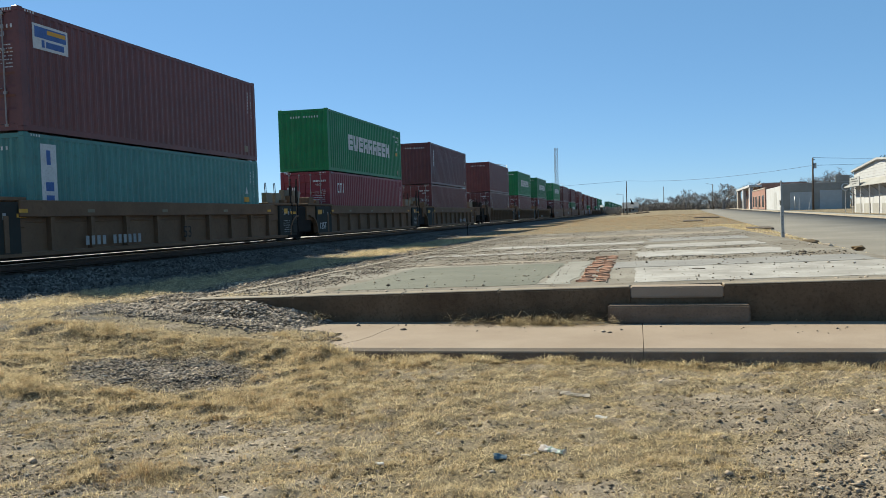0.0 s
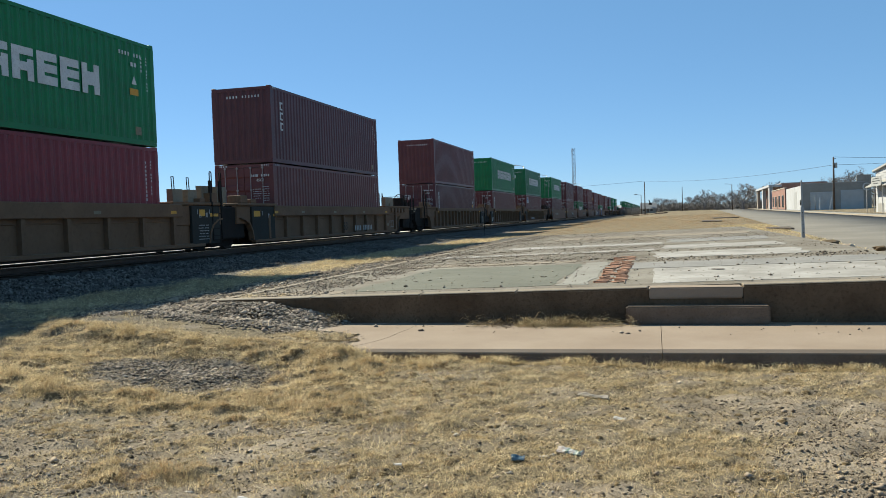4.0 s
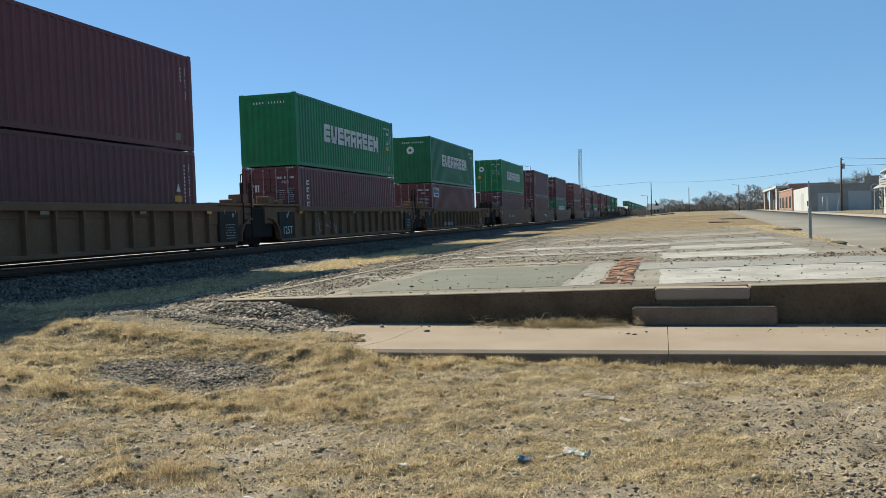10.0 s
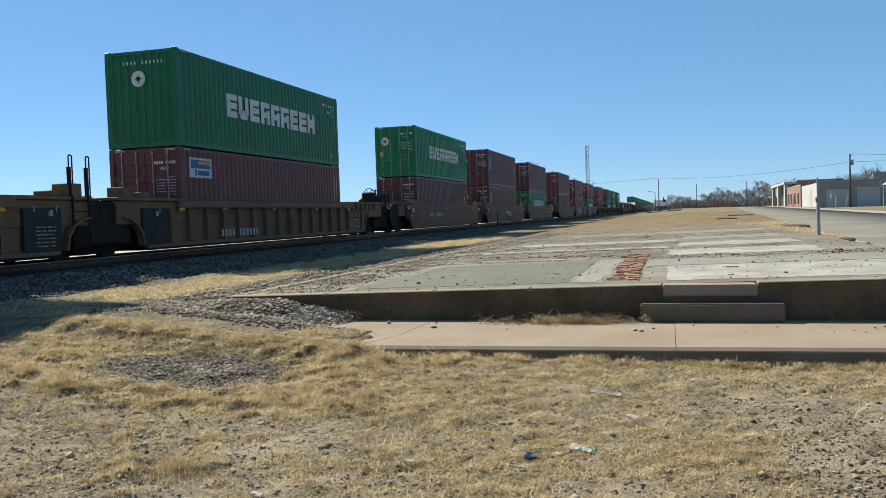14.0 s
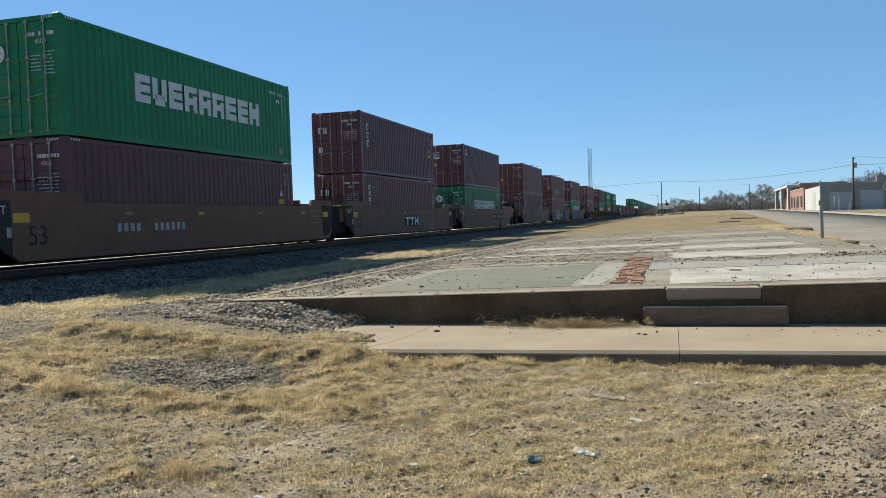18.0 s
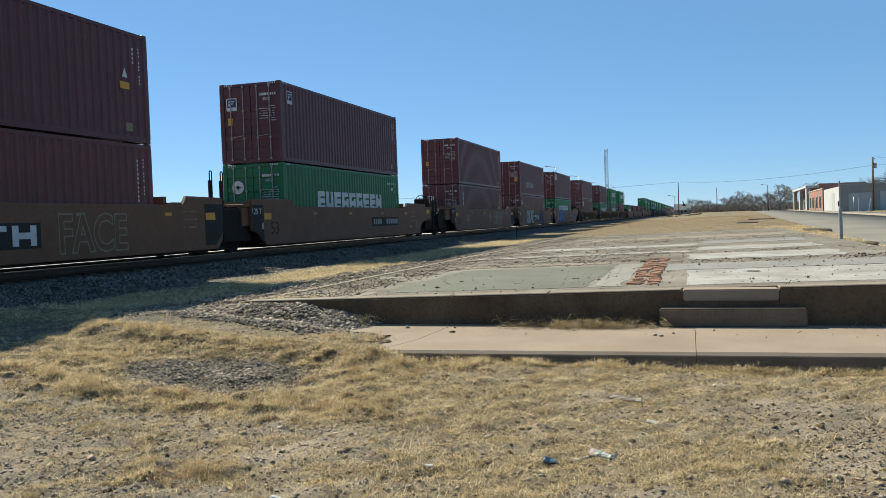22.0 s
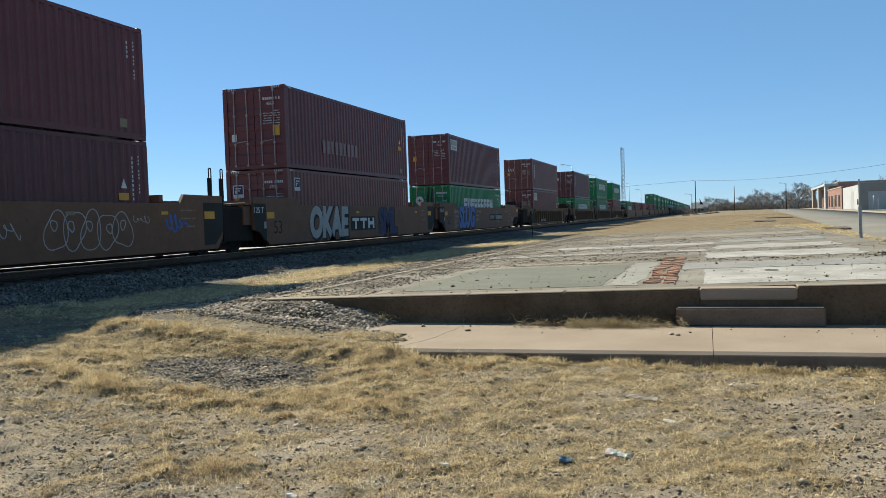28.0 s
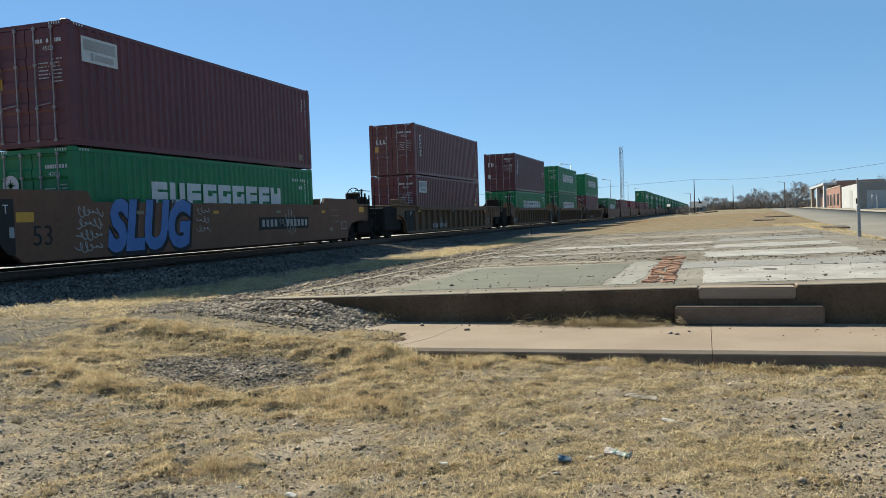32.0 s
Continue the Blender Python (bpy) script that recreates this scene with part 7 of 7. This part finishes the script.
shed = empty("far_shed", pose(-16, 330, 0.9), "small dark shed near the far house", "shed")
part("wall", soft_box(-3, 3, -2.5, 2.5, -0.3, 2.4, 0.03), M["wood_dark"], shed)
part("roof", prism(bmesh.new(), [(-2.9, 2.4), (0, 3.4), (2.9, 2.4)], "x", -3.3, 3.3), M["roof"], shed)


# ---- bare winter trees ----
def bare_tree(h, seed, spread=0.55):
    r = random.Random(seed)
    trunk, crown = bmesh.new(), bmesh.new()

    def grow(bm, p, d, length, rad, depth):
        q = p + d * length
        rad = max(rad, 0.015)
        tube(bm, p, q, rad, rad * 0.66, 5 if depth < 2 else 3, cap=False)
        if depth >= 6:
            return
        n = 3
        for k in range(n):
            side = Vector((r.gauss(0, 1), r.gauss(0, 1), r.gauss(0, 0.5)))
            nd = (d * 0.75 + side.normalized() * spread + Vector((0, 0, 0.12))).normalized()
            grow(crown if depth >= 1 else bm, q - d * length * r.uniform(0, 0.35), nd, length * r.uniform(0.6, 0.82), rad * 0.55, depth + 1)
    grow(trunk, Vector((0, 0, -0.3)), Vector((r.uniform(-0.1, 0.1), r.uniform(-0.1, 0.1), 1)).normalized(), h * 0.26, h * 0.028, 0)
    ob = empty("bare_tree", pose(0, 0, 0), "bare leafless tree with a spreading twiggy crown", "tree", "bare trees")
    part("trunk", trunk, M["bark"], ob)
    part("crown", crown, M["bark"], ob)
    return ob


protos = [bare_tree(9.0, 4, 0.75), bare_tree(8.0, 7, 0.9), bare_tree(10.0, 11, 0.65), bare_tree(7.0, 19, 0.95)]
tr = random.Random(77)
spots = [(14, 345, 1.0), (17, 335, 0.9), (21, 350, 0.95), (7, 350, 0.85), (2, 345, 1.0), (27, 330, 1.15), (31, 322, 1.2), (36, 330, 1.1), (5, 338, 0.8), (10, 360, 0.9), (25, 365, 0.9),
         (-8, 350, 0.7), (48, 225, 1.35), (54, 232, 1.45), (60, 228, 1.4), (44, 250, 1.1), (52, 260, 1.2), (66, 215, 1.4), (72, 205, 1.5), (38, 268, 0.95), (57, 190, 1.2), (33, 360, 1.0), (40, 300, 1.1), (12, 330, 0.75), (19, 362, 1.05), (23, 340, 1.0), (29, 345, 1.0), (-3, 352, 0.8), (16, 355, 0.85), (8, 342, 0.7), (34, 345, 1.1), (28, 318, 0.9),
         (4.7, 332, 0.8), (1.5, 336, 0.7), (18, 328, 1.05), (22.5, 332, 1.1), (20, 340, 1.0), (32, 326, 1.3), (34.5, 340, 1.25), (12.5, 352, 0.7), (68, 235, 1.8), (76, 240, 2.0), (84, 236, 2.0), (62, 245, 1.7), (58, 225, 1.5), (53, 205, 1.3), (64, 200, 1.5), (70, 220, 1.7), (80, 225, 1.9), (49, 240, 1.2)]
for k, (x, y, s) in enumerate(spots):
    s *= 1.2 if y > 300 else 1.4
    m = Matrix.Translation((x, y, float(ground_z(x, y)) - 0.1)) @ Matrix.Rotation(tr.uniform(0, 6.28), 4, "Z")
    ob = protos[k] if k < 4 else copy_thing(protos[k % 4], m)
    ob.matrix_basis = m
    ob.scale = (s, s, s * tr.uniform(0.92, 1.05))

# brown brush along the far edge of the field
br = np.random.default_rng(101)
n_b = 30000
cx = br.uniform(-14, 42, 60)
cw, chh = br.uniform(1.0, 3.2, 60), br.uniform(1.1, 3.2, 60)
ci = br.integers(0, 60, n_b)
bx2 = cx[ci] + br.normal(0, 1, n_b) * cw[ci]
by2 = 352 + br.normal(0, 5, n_b) - 0.3 * bx2
bz2 = ground_z(bx2, by2) + br.uniform(0, 1, n_b) * chh[ci] * 0.7
blades("brush", np.stack([bx2, by2, bz2], -1), chh[ci] * 0.5, 0.9, 0.05, M["brush"], "tangled brown winter brush", 102)
bx3, by3 = br.uniform(-60, 120, 9000), 420 + br.normal(0, 8, 9000)
blades("far_brush", np.stack([bx3, by3, ground_z(bx3, by3) + br.uniform(0, 2.5, 9000)], -1), np.full(9000, 2.2), 0.8, 0.09, M["brush"], "far line of winter woods", 103)


# ---- rubble, lids, planks and rocks ----
def boulder(name, x, y, z, s, mat, label, cat, seed, flat=0.6):
    b = bmesh.new()
    bmesh.ops.create_icosphere(b, subdivisions=2, radius=1)
    r = random.Random(seed)
    for v in b.verts:
        k = 1 + 0.4 * noise.noise(v.co * 1.9 + Vector((seed, 0, 0))) + 0.25 * noise.noise(v.co * 4 + Vector((0, seed, 0)))
        v.co = Vector((v.co.x * s * k * r.uniform(0.98, 1.02), v.co.y * s * 0.8 * k, v.co.z * s * flat * k))
    ob = part(name, b, mat)
    ob.matrix_world = pose(x, y, z + s * flat * 0.35, 0, 0, seed * 40)
    return tagged(ob, label, cat)


boulder("rock", 4.85, 25.9, float(ground_z(4.0, 25.9)) + 0.1, 0.36, M["humus_and_shade"], "dark clod of earth and sod at the slab edge", "rock", 3, 0.28)
boulder("rock", 4.75, 23.5, float(ground_z(4.0, 23.5)) + 0.1, 0.26, M["stone"], "broken lump of concrete by the slab edge", "rock", 5, 0.3)
boulder("rock", 5.3, 22.2, float(ground_z(4.0, 22.2)) + 0.1, 0.18, M["humus_and_shade"], "dark clod by the slab edge", "rock", 8, 0.35)
boulder("rock", -2.98, 10.27, 0.128, 0.04, M["wood_dark"], "brown stone lying on the pavement", "rock", 9, 0.5)
boulder("rock", -0.35, 10.05, 0.128, 0.03, M["wood_dark"], "small stone lying on the pavement", "rock", 10, 0.5)
for k in range(22):
    x = -9 + 12 * tr.random()
    y = 216 + 10 * tr.random()
    boulder("rubble_block", x, y, float(ground_z(x, y)), tr.uniform(0.25, 0.65), M["step"], "broken concrete block in a rubble heap", "rubble", 20 + k, 0.5)["group"] = "rubble heap beyond the field"
for x, y, w, d, a, lab in ((6.6, 48.6, 1.3, 0.9, 5, "dark rusted lid lying on the verge"), (4.8, 76.3, 1.7, 1.0, -4, "dark flat slab lying in the field"), (7.4, 95, 2.7, 0.7, 3, "long dark plank lying in the field"), (3.4, 44.6, 1.3, 0.7, 8, "dark board on the slab's far edge")):
    ob = part("flat_lid", soft_box(-w / 2, w / 2, -d / 2, d / 2, 0, 0.09, 0.02), M["wood_dark"])
    ob.matrix_world = pose(x, y, float(ground_z(x, y)) + 0.02, 4, 0, a)
    tagged(ob, lab, "board")

# litter in the foreground
def crushed(name, x, y, l, r, a, mats, label):
    b = bmesh.new()
    bmesh.ops.create_cone(b, cap_ends=True, segments=14, radius1=r, radius2=r * 0.9, depth=l, matrix=Matrix.Rotation(math.pi / 2, 4, "Y"))
    bmesh.ops.subdivide_edges(b, edges=[e for e in b.edges if abs(e.verts[0].co.x - e.verts[1].co.x) > l * 0.5], cuts=7)
    for v in b.verts:
        k = noise.noise(v.co * 22 + Vector((x * 9, 0, 0)))
        v.co.z = v.co.z * (0.55 + 0.45 * k) + 0.3 * r * noise.noise(v.co * 40)
        v.co.y += 0.55 * r * k
        v.co.x += 0.35 * r * noise.noise(v.co * 30 + Vector((0, 5, 0)))
    ob = part(name, b, mats[0])
    ob.matrix_world = pose(x, y, float(ground_z(x, y)) + r * 0.6, 3, 4, a)
    me = ob.data
    for mat in mats[1:]:
        me.materials.append(mat)
    for p in me.polygons:
        p.material_index = int((p.center.x / l + 0.5 + 0.5 * noise.noise(p.center * 45)) * len(mats) * 0.999) % len(mats)
    return tagged(ob, label, "litter")


M["blue_plastic"] = stuff("blue_plastic", (0.02, 0.055, 0.085), (0.09, 0.14, 0.17), 0.3, 14, (0.216, 0.238, 0.259), 40, 0.1)
M["green_plastic"] = stuff("green_plastic", (0.09, 0.16, 0.10), (0.27, 0.31, 0.26), 0.35, 14, (0.396, 0.418, 0.374), 40, 0.1)
M["pink_plastic"] = stuff("pale_red_plastic", (0.33, 0.26, 0.21), (0.45, 0.40, 0.35), 0.4, 14, (0.504, 0.475, 0.432), 40, 0.1)
M["paper"] = stuff("weathered_paper", (0.446, 0.418, 0.374), (0.533, 0.511, 0.475), 0.8, 8, (0.36, 0.331, 0.288), 40, 0.1)
M["dry_wood"] = stuff("sun_bleached_wood", (0.22, 0.185, 0.14), (0.36, 0.31, 0.245), 0.9, 14, (0.24, 0.18, 0.13), 60, 0.3)
crushed("crushed_bottle", -0.9, 5.26, 0.085, 0.032, 12, [M["blue_plastic"]], "crushed blue plastic bottle in dry grass")
crushed("crushed_bag", -0.58, 5.43, 0.17, 0.034, -14, [M["pink_plastic"], M["paper"], M["green_plastic"], M["green_plastic"]], "crumpled red and green snack bag in grass")
crushed("wood_stick", -0.55, 7.1, 0.26, 0.032, -8, [M["dry_wood"]], "short sun-bleached stick on the dirt")
crushed("paper_scrap", -0.30, 6.38, 0.09, 0.02, -10, [M["paper"]], "small white paper scrap on the dirt")
crushed("paper_scrap", -1.62, 4.95, 0.05, 0.018, 20, [M["paper"]], "small white paper scrap on the dirt")
crushed("paper_scrap", -2.30, 4.2, 0.06, 0.02, 5, [M["paper"]], "pale crumpled paper scrap in grass")
crushed("paper_scrap", -0.75, 5.36, 0.05, 0.012, 30, [M["paper"]], "small white paper scrap on the dirt")
drain = part("floor_drain", soft_box(-0.05, 0.05, -0.10, 0.10, 0, 0.008, 0.003), M["wood_dark"])
drain.matrix_world = pose(0.95, 13.95, slab_z(0.95) + 0.012, 0, 0, 80)
tagged(drain, "rusty drain cover in the white floor", "drain")



# ---- motion ----
def motions():
    for ob, y, z in MOVERS:
        walk(ob, [(t, pose(TRACK_X, y - d, z)) for t, d in RUN])
    # wheels roll with the train
    ts = [k / 15 for k in range(481)]
    for w in WHEELS:
        p = w.location.copy()
        walk(w, [(t, pose(*p, math.degrees(run_at(t) / WHEEL_R))) for t in ts])


motions()
